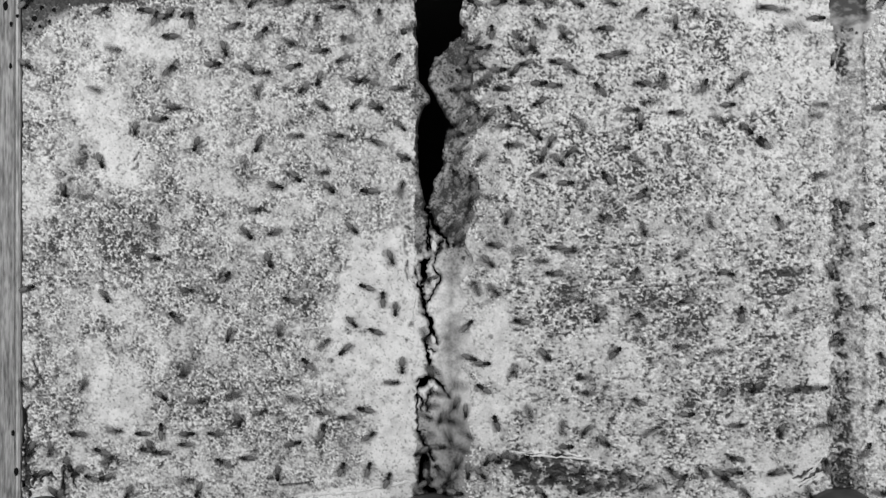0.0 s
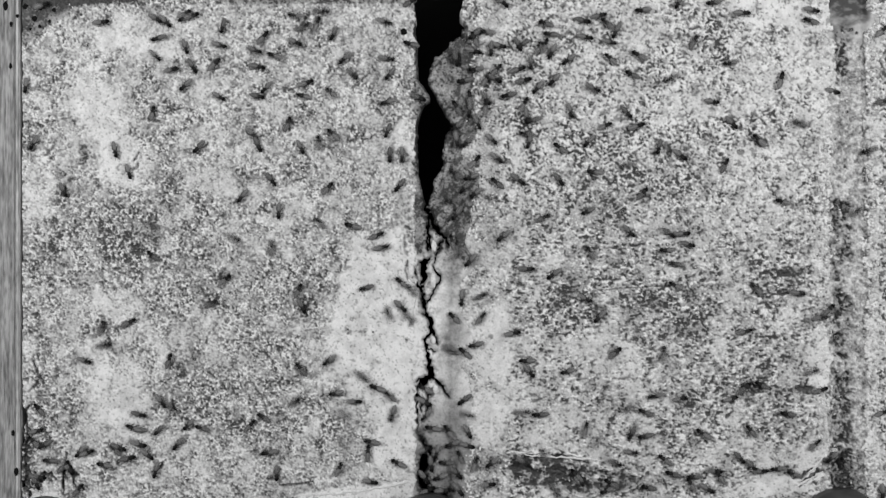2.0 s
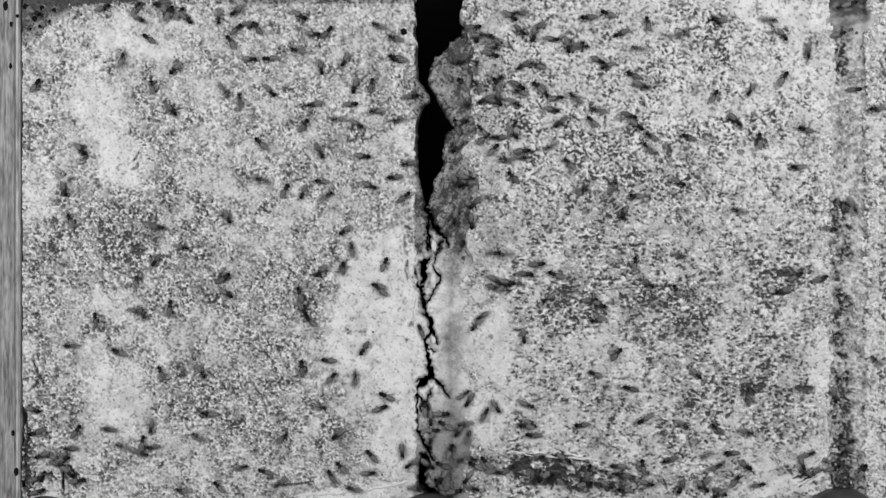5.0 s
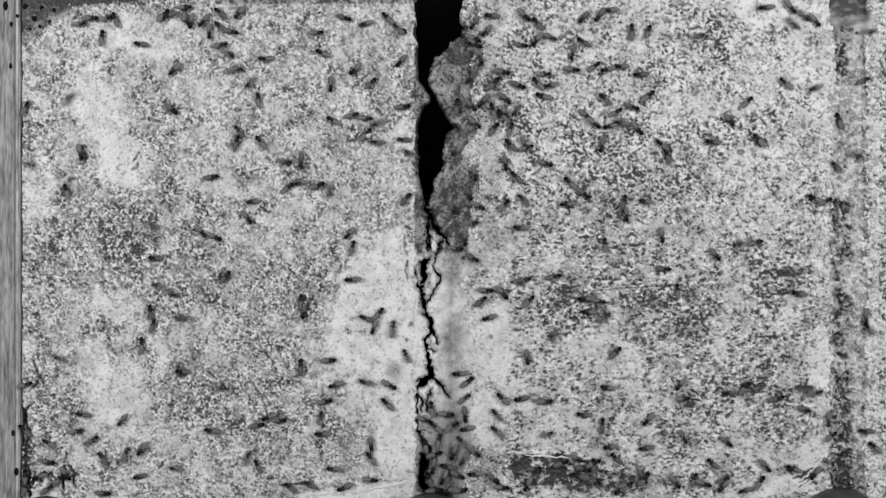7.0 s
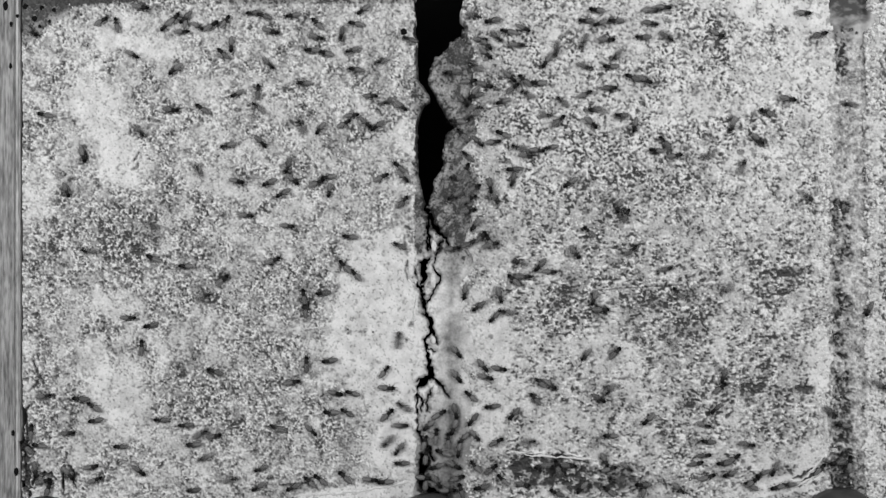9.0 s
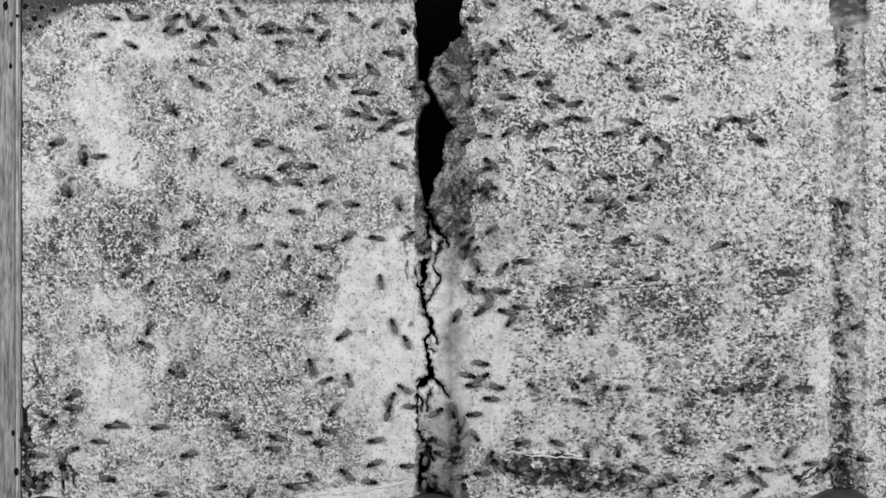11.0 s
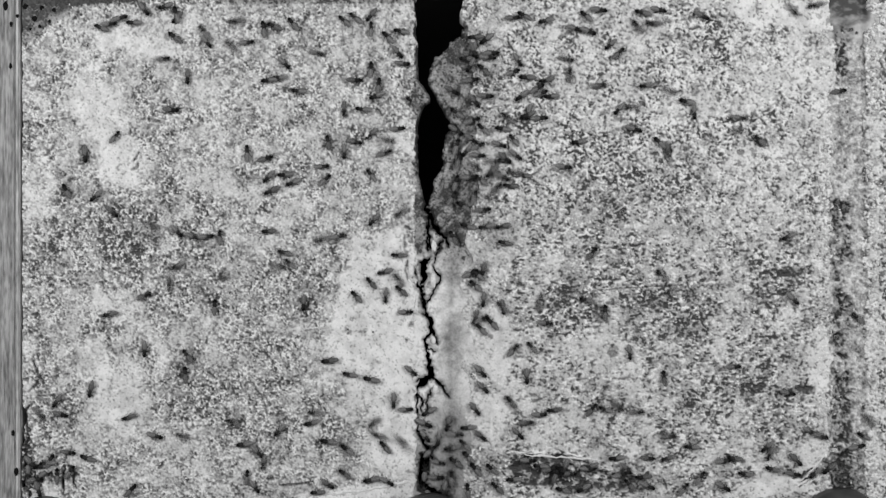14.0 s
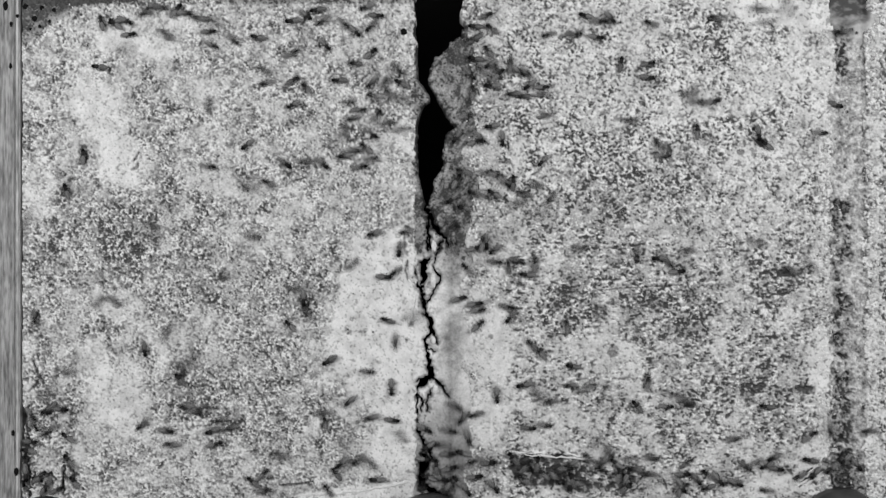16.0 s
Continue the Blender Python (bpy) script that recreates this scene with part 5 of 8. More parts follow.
    go(652,338,-180,649,346,151,629,414,134,624,410,130,624,400,166,624,405,136,627,427,-141,640,443,-175,624,505,131,684,557,118,695,581,85,827,524,128,817,524,128,836,633,129,705,600,82,695,543,138,700,548,-167,705,729,-178,676,695,159,671,676,172,657,671,167,657,671,175,657,686,-140,705,690,-88,693,686,-91)
    go(736,872,-87,710,838,-98,710,810,-105,667,795,-158,657,781,167,700,771,92,657,729,108,667,738,97,686,733,15,636,716,-5,690,681,-29,671,705,-51,683,690,-86,676,700,-46,686,686,-5,673,695,70,676,752,47,705,752,-37,711,738,-88,724,790,-134,671,771,160,624,690,179,589,728,-162,681,724,-152,571,729,-177)
    go(712,648,-90,693,657,-105,686,667,-104,674,686,-133,667,686,161,707,705,104,688,667,139,693,610,-136,681,700,169,690,710,132,686,714,137,700,767,-170,719,762,-168,733,833,158,686,781,-136,629,795,173,657,771,132,681,781,-160,681,829,167,686,800,-176,614,795,142,610,757,-142,610,800,-170,629,814,-128,605,819,-141)
    go(686,848,70,676,843,140,686,819,-135,681,821,164,705,819,154,695,814,117,638,771,129,664,773,-165,667,819,130,629,843,141,657,810,127,676,857,131,686,862,169,676,862,177,681,852,-177,681,833,-171,714,805,-92,719,781,-177,733,710,-166,710,752,-177,697,710,-92,710,700,-48,841,762,-53,817,781,-94,841,814,-164)
    go(610,619,-135,605,619,-88,614,624,-98,633,533,-37,710,543,-44,705,557,-64,650,633,-141,557,567,-157,529,576,152,571,552,91,583,638,6,514,600,-49,471,605,-49,514,624,15,519,676,11,476,495,-17,410,633,-48,490,724,-10,405,524,27,433,524,0,495,471,-5,390,405,6,390,390,-40,443,376,-4,448,419,-6)
    go(422,745,-71,438,762,-113,462,748,-43,462,776,-18,443,752,50,467,781,-27,467,743,-85,467,767,-39,504,761,37,511,788,21,495,743,-1,476,781,-44,457,762,6,543,762,4,552,762,-41,538,762,7,457,733,-13,467,729,6,390,633,-49,538,538,-92,538,538,-93,538,533,-91,538,533,-94,605,636,-177,545,552,128)
    go(352,867,-110,352,867,-107,329,829,-159,362,805,-172,276,833,-104,295,824,177,343,752,-161,362,752,-176,348,762,171,376,771,143,376,762,171,371,757,176,381,767,-176,424,767,160,490,757,158,495,786,161,433,733,-174,457,757,173,443,762,-170,552,752,162,552,748,-164,552,719,-169,452,819,178,486,748,-174,410,757,-162)
    go(329,657,-110,329,712,-25,305,695,-44,300,738,-41,286,710,-53,271,752,-44,286,762,-104,286,767,-170,333,714,-180,481,724,141,476,738,-158,486,724,179,533,767,169,595,733,-167,586,729,178,590,724,-114,576,733,-137,567,748,163,524,719,-170,571,762,-161,557,729,-180,567,705,165,410,762,-140,457,743,-177,390,743,-162)
    go(396,818,151,395,781,174,410,762,-170,462,824,-133,476,800,-170,524,814,-177,576,776,-110,638,748,-51,610,790,-136,591,766,177,571,767,-178,571,771,-177,605,819,-175,571,814,139,567,848,143,552,781,179,467,771,-174,552,786,169,552,781,163,624,781,-176,581,781,172,581,781,168,562,776,162,610,810,172,495,805,159)
    go(148,681,-110,197,631,-33,224,633,5,171,652,49,186,610,14,186,586,16,186,605,-25,200,629,40,233,552,-42,305,548,-114,324,562,-174,424,676,-102,329,648,-160,329,662,131,381,657,163,314,657,170,329,667,128,233,762,-166,205,767,-151,329,667,135,329,662,92,329,662,85,329,662,97,410,729,16,348,729,-10)
    go(329,786,-180,362,767,-129,352,733,161,357,762,-114,333,752,-135,410,790,158,390,781,-178,400,767,-173,352,867,128,457,871,155,438,810,70,385,853,29,395,810,-30,410,810,40,410,848,11,386,867,9,314,762,2,257,786,3,281,790,7,438,843,-53,452,862,-53,452,862,-43,452,862,-39,505,871,-53,467,867,13)
    go(352,710,0,367,738,-22,381,738,42,386,748,-13,305,719,-43,324,657,-104,324,657,-42,324,657,-127,324,657,-42,410,638,-68,390,685,-24,348,743,-8,362,752,-5,295,800,-14,357,767,28,429,733,-10,352,733,-34,281,771,-6,290,748,-10,410,743,7,457,800,-46,400,790,1,324,781,14,371,805,10,381,786,13)
    go(310,562,135,310,562,137,305,552,142,305,562,134,300,638,72,329,607,7,214,610,-6,229,629,39,290,638,76,314,657,135,324,657,178,324,657,-163,324,667,158,195,748,-167,286,743,180,205,752,159,252,752,-141,157,781,-175,157,748,162,143,752,174,229,738,-159,238,719,-89,162,762,-15,157,738,-94,86,762,-140)
    go(71,838,-160,81,829,-164,57,819,-98,57,810,178,90,814,177,100,819,177,124,829,129,133,819,172,138,805,177,148,795,176,183,810,124,210,776,115,329,724,92,205,776,177,329,752,-175,295,762,173,276,719,-164,190,776,180,148,652,-165,262,633,132,333,629,126,262,633,134,257,619,98,329,662,88,319,671,131)
    go(286,800,-180,295,790,-167,276,776,-165,329,752,-136,281,762,-137,267,786,-178,234,778,169,248,771,178,281,767,-161,243,814,-180,248,843,-166,276,843,-158,305,838,139,224,848,179,343,867,-172,283,868,-167,229,805,-167,210,800,140,210,790,-167,248,748,-135,324,771,164,252,814,-177,195,790,-166,229,786,167,252,752,-137)
    go(181,798,160,195,810,140,171,767,169,124,743,-176,238,757,162,224,752,132,195,752,74,229,752,128,252,771,128,214,790,-176,252,795,-129,262,762,172,319,771,-155,252,805,177,343,786,-176,329,781,-165,286,762,-138,224,838,-143,229,786,168,267,743,177,433,786,-171,367,781,-166,248,852,176,252,814,-176,305,786,177)
    go(252,767,-180,243,757,-161,229,781,-158,148,810,-174,205,795,133,186,810,149,152,790,162,152,781,-180,219,738,-176,176,762,164,148,733,174,200,752,161,199,773,-161,162,800,172,214,790,-179,171,800,-176,181,786,-97,148,819,-51,95,838,-40,124,795,-53,124,800,-9,124,762,-47,76,810,0,52,790,-51,57,781,-4)
    go(228,872,-116,214,848,-134,238,810,141,148,867,77,229,810,11,224,810,13,186,786,9,186,795,-5,271,786,9,229,843,-43,185,872,-4,219,871,-10,235,872,57,181,833,50,248,833,-35,200,829,-2,167,833,15,167,843,-4,133,848,-1,176,843,-28,233,867,48,195,819,-6,171,790,-42,114,743,-92,62,752,-52)
    go(287,701,-38,295,712,-44,262,724,-40,133,681,-93,152,638,-17,86,719,-89,137,754,-159,100,790,-179,95,805,-148,95,829,-171,71,843,-163,71,843,172,71,838,-137,71,843,173,71,843,135,71,843,-159,71,843,-169,71,843,-174,71,843,-144,71,843,170,71,843,-144,71,843,147,71,843,-169,71,843,-179,71,843,-166)
    go(46,682,136,57,733,141,62,748,139,57,733,139,71,724,131,67,724,141,71,724,130,57,733,-145,162,619,178,57,586,163,106,634,159,124,676,-161,65,567,-97,81,667,-178,157,443,174,243,481,-104,133,576,-48,62,733,-44,71,733,-5,114,705,23,110,733,-17,110,733,-8,114,733,-50,110,724,12,110,724,-8)
    go(57,795,-110,45,790,180,45,782,157,52,781,-172,62,781,130,71,805,84,45,810,159,67,789,-156,86,776,-143,62,819,169,43,843,92,43,829,82,95,829,82,119,838,132,57,762,87,48,762,91,62,762,6,57,790,7,71,790,-38,110,781,-47,57,819,-47,57,800,38,57,819,-1,57,819,5,43,819,89)
    go(99,872,-46,76,848,-52,81,838,-41,71,843,-6,71,843,-9,71,843,29,81,838,39,71,843,21,71,843,8,71,848,29,48,862,70,38,857,69,43,843,94,57,814,139,48,790,132,86,790,-178,138,829,161,67,810,180,95,810,157,143,781,-159,157,810,161,152,790,-172,124,810,165,114,819,84,124,814,130)
    go(90,795,-90,114,786,-5,86,776,-26,67,762,-12,67,762,13,57,762,52,52,762,-14,52,752,-38,67,729,-39,57,724,26,45,680,17,48,733,-8,59,728,35,95,762,-28,81,700,6,57,733,-38,57,733,-48,57,762,37,62,762,-39,57,724,-16,71,733,-52,157,624,3,71,667,-40,71,733,-37,57,733,-53)
    go(138,833,-135,133,819,-110,124,819,-85,124,838,-45,124,829,-46,119,833,-50,124,857,-97,119,848,-114,124,833,-47,119,838,-38,119,838,-51,124,833,-46,124,843,-117,138,848,-44,124,838,-51,105,819,-89,114,819,-90,119,829,-93,114,829,-92,210,814,-7,276,771,-17,271,771,11,224,786,12,257,752,-10,295,762,-8)
    go(138,767,-180,162,781,-178,148,776,-171,71,795,-169,81,786,-153,57,829,-128,57,852,-127,43,829,-111,67,762,-142,71,762,168,46,761,138,52,762,-180,130,698,-161,124,752,165,143,705,178,124,667,-143,157,638,-174,86,724,-135,86,705,-131,148,657,-97,162,690,-102,176,657,-163,138,695,-89,105,705,-163,86,724,-144)
    go(286,762,90,286,765,50,252,748,13,195,764,18,248,786,-15,214,781,-100,176,762,-140,143,762,-160,171,652,153,252,610,175,252,610,90,152,648,171,214,671,160,157,776,-162,167,719,148,181,757,-147,181,762,-152,95,762,171,86,762,-171,119,733,171,86,819,-177,86,814,-138,48,838,-92,43,838,-85,48,838,-84)
    go(205,762,0,224,790,-2,200,781,-23,110,800,45,157,800,20,162,810,-14,119,786,-14,124,786,-6,114,786,-6,86,800,2,138,762,11,152,776,-6,173,872,-82,152,862,-52,171,848,21,124,829,95,119,838,97,52,848,84,57,819,43,81,800,-42,52,838,-86,124,838,-130,119,838,-113,148,848,-179,133,852,128)
    go(381,767,-180,376,786,165,357,790,-175,400,776,177,357,757,163,476,829,134,481,829,179,476,838,148,526,872,-156,514,862,-168,514,862,143,471,833,-176,471,829,-161,462,824,-130,462,829,-158,467,790,174,386,752,168,443,843,141,438,843,130,524,862,-172,562,871,-177,534,872,-173,514,867,165,595,848,135,581,867,127)
    go(333,848,0,324,810,-46,295,819,-103,271,810,-38,262,805,-39,276,814,39,218,872,96,205,829,78,329,857,153,340,866,-144,312,829,168,286,810,-151,352,800,-166,305,848,-177,362,810,-156,448,776,-174,362,762,-152,410,819,130,371,776,-172,467,752,177,495,762,-131,395,700,-176,286,771,162,362,752,-175,329,719,-178)
    go(438,810,-180,400,819,-137,381,786,138,419,790,163,314,786,-131,457,824,177,429,843,-127,457,829,162,471,838,154,471,833,178,457,824,114,457,819,139,429,833,139,438,814,133,457,862,-151,443,848,-96,314,790,-90,257,871,-52,214,814,-45,295,862,15,438,843,86,438,843,97,438,843,97,438,843,91,467,838,48)
    go(492,838,-90,490,838,-95,490,838,-90,490,838,-91,490,838,-92,529,867,-11,495,800,10,452,790,-46,410,824,1,462,776,14,457,752,12,438,762,-46,386,790,38,314,795,-26,381,771,9,419,762,-10,343,752,-21,343,871,38,305,781,34,476,824,-50,467,819,-104,414,810,171,405,862,-170,452,862,135,448,852,139)
    go(571,762,70,571,776,-6,590,776,-23,610,810,2,652,800,87,605,838,109,610,848,139,657,852,-149,627,868,161,605,852,169,610,862,-158,610,843,142,610,843,129,605,833,134,610,843,136,610,838,140,652,829,-135,657,852,-174,657,848,174,657,848,165,657,848,-168,657,848,-158,657,848,168,671,852,174,667,848,180)
    go(605,829,70,600,829,67,605,824,72,605,829,78,600,829,67,567,867,131,590,829,118,610,838,141,610,824,128,600,829,142,590,829,179,581,810,168,557,848,-131,552,848,173,548,852,138,557,843,153,605,838,141,610,843,133,605,862,-169,657,771,-134,662,748,-141,590,686,143,529,762,-176,576,714,99,576,748,98)
    go(664,586,160,686,600,136,662,671,133,670,710,133,690,700,141,719,757,140,714,714,77,832,757,13,827,771,45,843,767,119,817,781,136,815,810,112,808,810,140,827,848,132,710,819,180,719,829,-180,822,848,-139,729,829,166,724,848,-138,705,805,137,681,790,130,686,790,-145,700,776,140,705,752,55,695,743,-8)
    go(652,829,70,652,817,-15,595,852,-42,638,819,-35,657,852,-12,657,852,7,657,848,-10,686,857,9,662,852,-10,643,857,63,657,848,-8,662,843,16,657,852,19,657,852,14,657,848,-7,657,852,-7,710,824,-43,695,848,-10,686,852,46,686,843,3,686,852,-28,681,852,-42,681,852,2,724,814,0,657,819,-45)
    go(406,593,-105,402,614,-104,440,638,-112,457,733,177,467,738,149,524,762,-156,533,754,-147,562,731,162,558,829,115,586,867,139,548,857,156,514,857,-169,514,857,179,514,852,165,519,862,-154,519,857,167,448,848,88,524,857,8,519,781,-6,571,819,-47,581,857,-37,600,829,-97,595,848,-84,652,843,-132,633,814,-140)
    go(462,729,20,467,757,-6,519,762,-44,514,781,-42,610,733,-48,667,757,-4,619,714,-42,590,695,-16,586,705,1,543,719,-4,567,738,77,590,781,162,614,786,136,610,786,-176,614,729,149,576,781,169,629,776,165,614,790,136,610,843,131,610,843,139,610,838,142,610,810,-177,590,829,98,610,833,84,595,838,129)
    go(955,43,135,955,67,157,960,65,176,955,62,170,974,62,173,979,52,-115,974,43,172,911,5,180,908,14,176,936,43,169,951,43,129,955,43,-177,955,24,175,932,33,134,870,38,-168,827,38,173,836,38,-161,836,71,171,841,67,172,700,62,142,827,105,179,710,29,131,705,24,171,690,52,-176,657,48,-136)
    go(884,5,8,873,5,22,879,19,-9,892,5,-21,889,5,-43,848,5,-9,887,7,-7,860,29,22,879,29,-15,908,33,-48,927,29,-45,932,57,-130,906,21,-166,917,52,-159,898,57,169,874,71,142,870,71,-160,879,71,174,870,57,167,860,57,-153,860,71,-144,874,62,-174,855,95,156,860,71,138,851,124,128)
    go(841,86,0,855,86,18,884,114,44,908,124,77,917,124,18,913,105,13,889,124,18,879,119,0,870,119,-13,917,76,-42,889,129,-12,908,129,-49,927,124,-42,908,90,-47,903,138,-41,832,105,-90,841,95,-8,841,105,-91,851,86,-6,841,95,-43,870,95,1,870,119,7,874,105,31,874,57,-39,874,119,-52)
    go(836,181,-45,876,179,-52,855,138,-42,855,186,-50,860,176,-57,855,157,-44,864,183,8,851,171,13,879,181,-5,874,176,-53,894,176,-41,908,171,-46,894,176,-47,879,143,-39,860,152,-16,836,133,49,832,124,41,822,133,-38,836,119,-49,827,133,-47,860,171,-3,846,152,27,870,143,52,841,124,33,832,133,-47)
    go(955,148,0,955,152,65,960,171,128,932,162,66,927,143,12,932,162,31,915,170,-38,917,148,-51,917,148,-41,917,157,-12,917,152,-23,927,157,-9,917,148,-13,903,143,-13,908,157,41,874,171,-44,870,143,2,851,176,-9,832,95,12,705,95,-17,836,143,10,827,124,23,827,133,-49,827,143,8,714,176,-45)
    go(996,60,-74,1026,83,-51,1041,81,-46,1026,70,-43,1036,67,-12,1005,95,-96,1031,91,-112,1041,81,-82,1032,95,-115,974,114,-43,1013,124,-8,1003,95,43,965,67,18,965,52,-33,917,81,-3,860,105,19,855,124,3,836,190,9,827,181,-45,827,200,-39,836,214,20,841,229,-23,841,229,-4,841,229,-39,827,205,18)
    go(855,143,-135,827,119,-140,817,124,-130,823,130,-149,822,143,-167,832,143,171,841,143,156,836,143,179,860,171,-178,865,195,-142,855,181,-129,874,176,175,874,171,-157,860,162,-137,841,171,-164,724,157,-135,841,162,-50,827,210,-44,724,162,-40,724,171,-86,841,181,-51,714,114,13,710,95,-45,719,90,-51,705,124,-51)
    go(917,67,-45,916,94,-13,916,74,-53,910,72,-46,917,81,-65,922,48,-12,908,76,28,908,81,1,908,81,-38,922,57,-46,922,81,-9,917,76,9,908,76,-45,889,52,-41,879,67,-43,836,71,-48,846,57,-50,917,38,-53,860,38,13,836,29,-18,908,33,4,879,19,10,882,5,37,841,29,-6,860,29,24)
    go(1136,24,45,1130,5,-8,1102,5,-2,1099,23,24,1079,76,-14,1060,71,-50,1046,57,-46,1055,57,-15,1022,57,-20,960,86,9,974,67,-24,1013,67,-20,1013,67,1,989,29,-46,927,52,-24,855,24,-14,865,43,-31,951,48,48,889,62,-23,894,67,-44,908,129,21,908,81,-48,913,119,-8,917,86,-20,932,129,-41)
    go(931,5,179,943,5,148,928,5,122,941,29,131,965,43,160,946,43,-128,927,57,-134,941,48,-115,946,52,-130,955,52,-161,1032,33,-133,1041,19,-173,1046,19,172,1046,19,150,1036,38,-179,917,33,155,955,43,175,979,19,-163,922,29,133,908,29,172,927,29,150,908,57,-159,870,76,-174,870,38,161,870,52,140)
    go(898,386,-110,884,348,-44,836,314,-14,832,284,13,841,286,52,851,257,-32,851,248,-107,889,243,-75,889,257,-47,941,229,-43,1051,219,-39,1036,205,-49,1013,176,-133,965,152,177,951,148,178,960,152,138,960,143,141,960,157,138,936,133,-156,989,190,-134,922,171,-141,941,167,-94,955,157,-149,951,138,-87,936,152,-142)
    go(1081,5,-31,1046,14,-4,1060,29,10,1060,43,18,1060,29,13,1032,24,4,1032,43,46,1027,67,47,1027,76,-7,984,95,-39,1013,95,-105,1027,86,-112,1036,86,-47,1041,71,-31,1036,119,-19,979,176,-23,974,167,-43,979,162,-46,955,152,-45,960,157,-40,951,157,33,979,152,-14,1013,176,-47,1079,181,8,960,167,1)
    go(971,5,-13,1032,38,11,1022,29,7,1022,24,1,1032,38,-14,989,19,-14,1021,11,-78,1074,67,-51,1051,67,13,1022,76,70,1032,76,149,1032,62,173,1036,38,-171,1036,48,180,984,90,-97,936,133,178,932,133,-177,932,157,-136,874,95,-145,846,129,-137,855,124,138,841,105,133,832,90,129,836,100,-167,841,105,172)
    go(929,113,-162,950,118,-178,936,152,-169,946,138,-127,951,157,-130,960,157,145,955,186,129,951,176,142,951,157,137,951,152,134,951,148,133,960,152,-166,955,171,178,922,162,-171,889,181,-163,841,214,135,841,224,-142,851,219,-170,841,162,169,851,224,-177,855,229,136,870,248,-143,870,224,132,870,233,178,870,224,-169)
    go(1013,124,-45,1041,133,-51,1036,138,-135,1036,162,-159,979,143,-132,984,157,-175,984,171,127,951,152,135,951,119,137,951,110,-164,974,152,-167,979,157,129,951,152,131,946,148,127,932,167,154,855,238,-132,855,238,171,903,252,-132,865,238,-47,841,276,-50,846,276,-6,891,229,-36,894,233,-44,889,238,-13,889,248,-89)
    go(984,110,-180,1001,117,-135,988,113,-162,999,121,-124,1005,107,-143,965,124,-138,946,143,175,927,171,175,898,157,175,936,205,153,960,171,163,951,200,176,936,233,137,913,214,98,889,238,158,879,248,-138,874,219,-131,908,219,145,879,224,-142,898,229,-136,889,229,170,889,195,-170,908,148,-173,874,138,136,870,152,177)
    go(865,205,-135,846,213,-151,827,195,-134,827,200,-128,831,196,-97,827,181,-143,826,177,152,827,167,135,836,157,137,879,143,131,874,148,46,874,138,45,932,95,130,936,90,-167,927,143,136,903,133,141,913,167,179,936,214,163,927,167,170,951,210,85,898,210,141,874,181,142,851,176,178,860,171,-171,908,167,-175)
    go(1060,157,135,1070,148,134,1079,171,64,1070,176,-21,1050,158,-24,1041,138,-40,1036,186,-125,1036,190,179,1036,171,162,979,152,130,1070,176,138,1008,195,72,1003,195,83,998,205,3,989,214,40,908,238,52,894,214,91,941,233,136,927,224,-166,955,229,-134,932,205,-156,932,219,178,1003,286,-163,1013,281,-83,974,352,-136)
    go(710,224,-45,727,214,-6,735,222,-29,710,219,-44,686,233,-111,700,233,-107,686,195,175,708,218,138,714,186,-160,710,229,-175,714,248,176,827,233,-140,841,243,-177,846,257,-92,846,252,-46,827,243,12,832,257,-35,841,267,-40,681,295,-50,676,305,5,686,248,-12,657,229,-52,719,248,-13,686,176,-5,686,219,6)
    go(1103,262,0,1103,243,63,1117,229,135,1094,224,98,1070,224,25,1056,185,8,1013,176,47,1013,176,42,1013,181,25,998,190,-10,1089,200,30,1089,210,-16,1046,181,-9,1070,186,37,1036,167,24,984,214,20,998,229,-40,951,286,1,903,248,-40,879,267,-44,884,257,-20,898,257,-30,884,252,-52,870,276,8,879,310,-9)
    go(955,310,0,908,324,13,927,314,-21,908,295,26,879,281,-40,855,295,-24,836,314,47,822,286,10,860,286,42,908,224,46,903,229,73,917,243,-11,898,229,-45,889,248,-45,874,252,5,827,295,15,846,295,47,841,329,132,705,324,-179,719,314,153,827,267,-129,700,262,-87,681,281,-2,681,314,17,657,281,7)
    go(889,157,-180,917,171,-175,908,191,152,898,190,157,899,169,-167,879,205,-140,889,214,-141,874,224,-127,874,238,175,879,224,167,903,257,133,874,248,130,860,238,135,870,329,67,827,276,141,822,314,129,860,271,128,889,324,-178,851,276,-129,870,314,-127,894,281,-42,889,276,-127,874,286,-171,879,348,-137,927,343,162)
    go(1008,271,-135,1044,244,172,994,240,-161,960,229,167,941,214,-167,917,210,-82,924,213,-163,920,223,-148,998,229,-141,1008,252,-136,1065,257,-103,1022,305,-87,984,229,-130,941,210,172,917,262,166,870,300,134,889,276,180,932,319,-97,889,329,-138,841,343,-137,870,305,-132,860,295,158,841,305,135,841,314,-149,841,343,167)
    go(984,152,0,979,171,-52,989,181,-42,1013,186,-103,1009,198,-74,976,211,-121,994,205,-111,984,186,-41,989,195,-1,970,176,3,1036,205,-39,974,200,-13,965,233,-44,970,281,-50,951,267,-6,965,286,-35,951,290,-15,965,329,26,922,319,50,913,305,45,913,276,-38,936,271,-2,1051,305,-15,1108,381,13,1027,438,-16)
    go(1029,221,-54,1060,171,-24,1065,200,-109,1038,240,-120,1041,252,-134,1032,229,177,1046,205,140,1046,214,68,1046,214,138,1051,224,129,1079,224,-166,1051,229,-159,1046,224,128,1046,214,135,974,262,-168,970,267,-173,989,252,-105,984,324,170,960,257,156,1013,281,142,908,248,129,922,257,154,927,267,-134,974,281,179,960,286,-134)
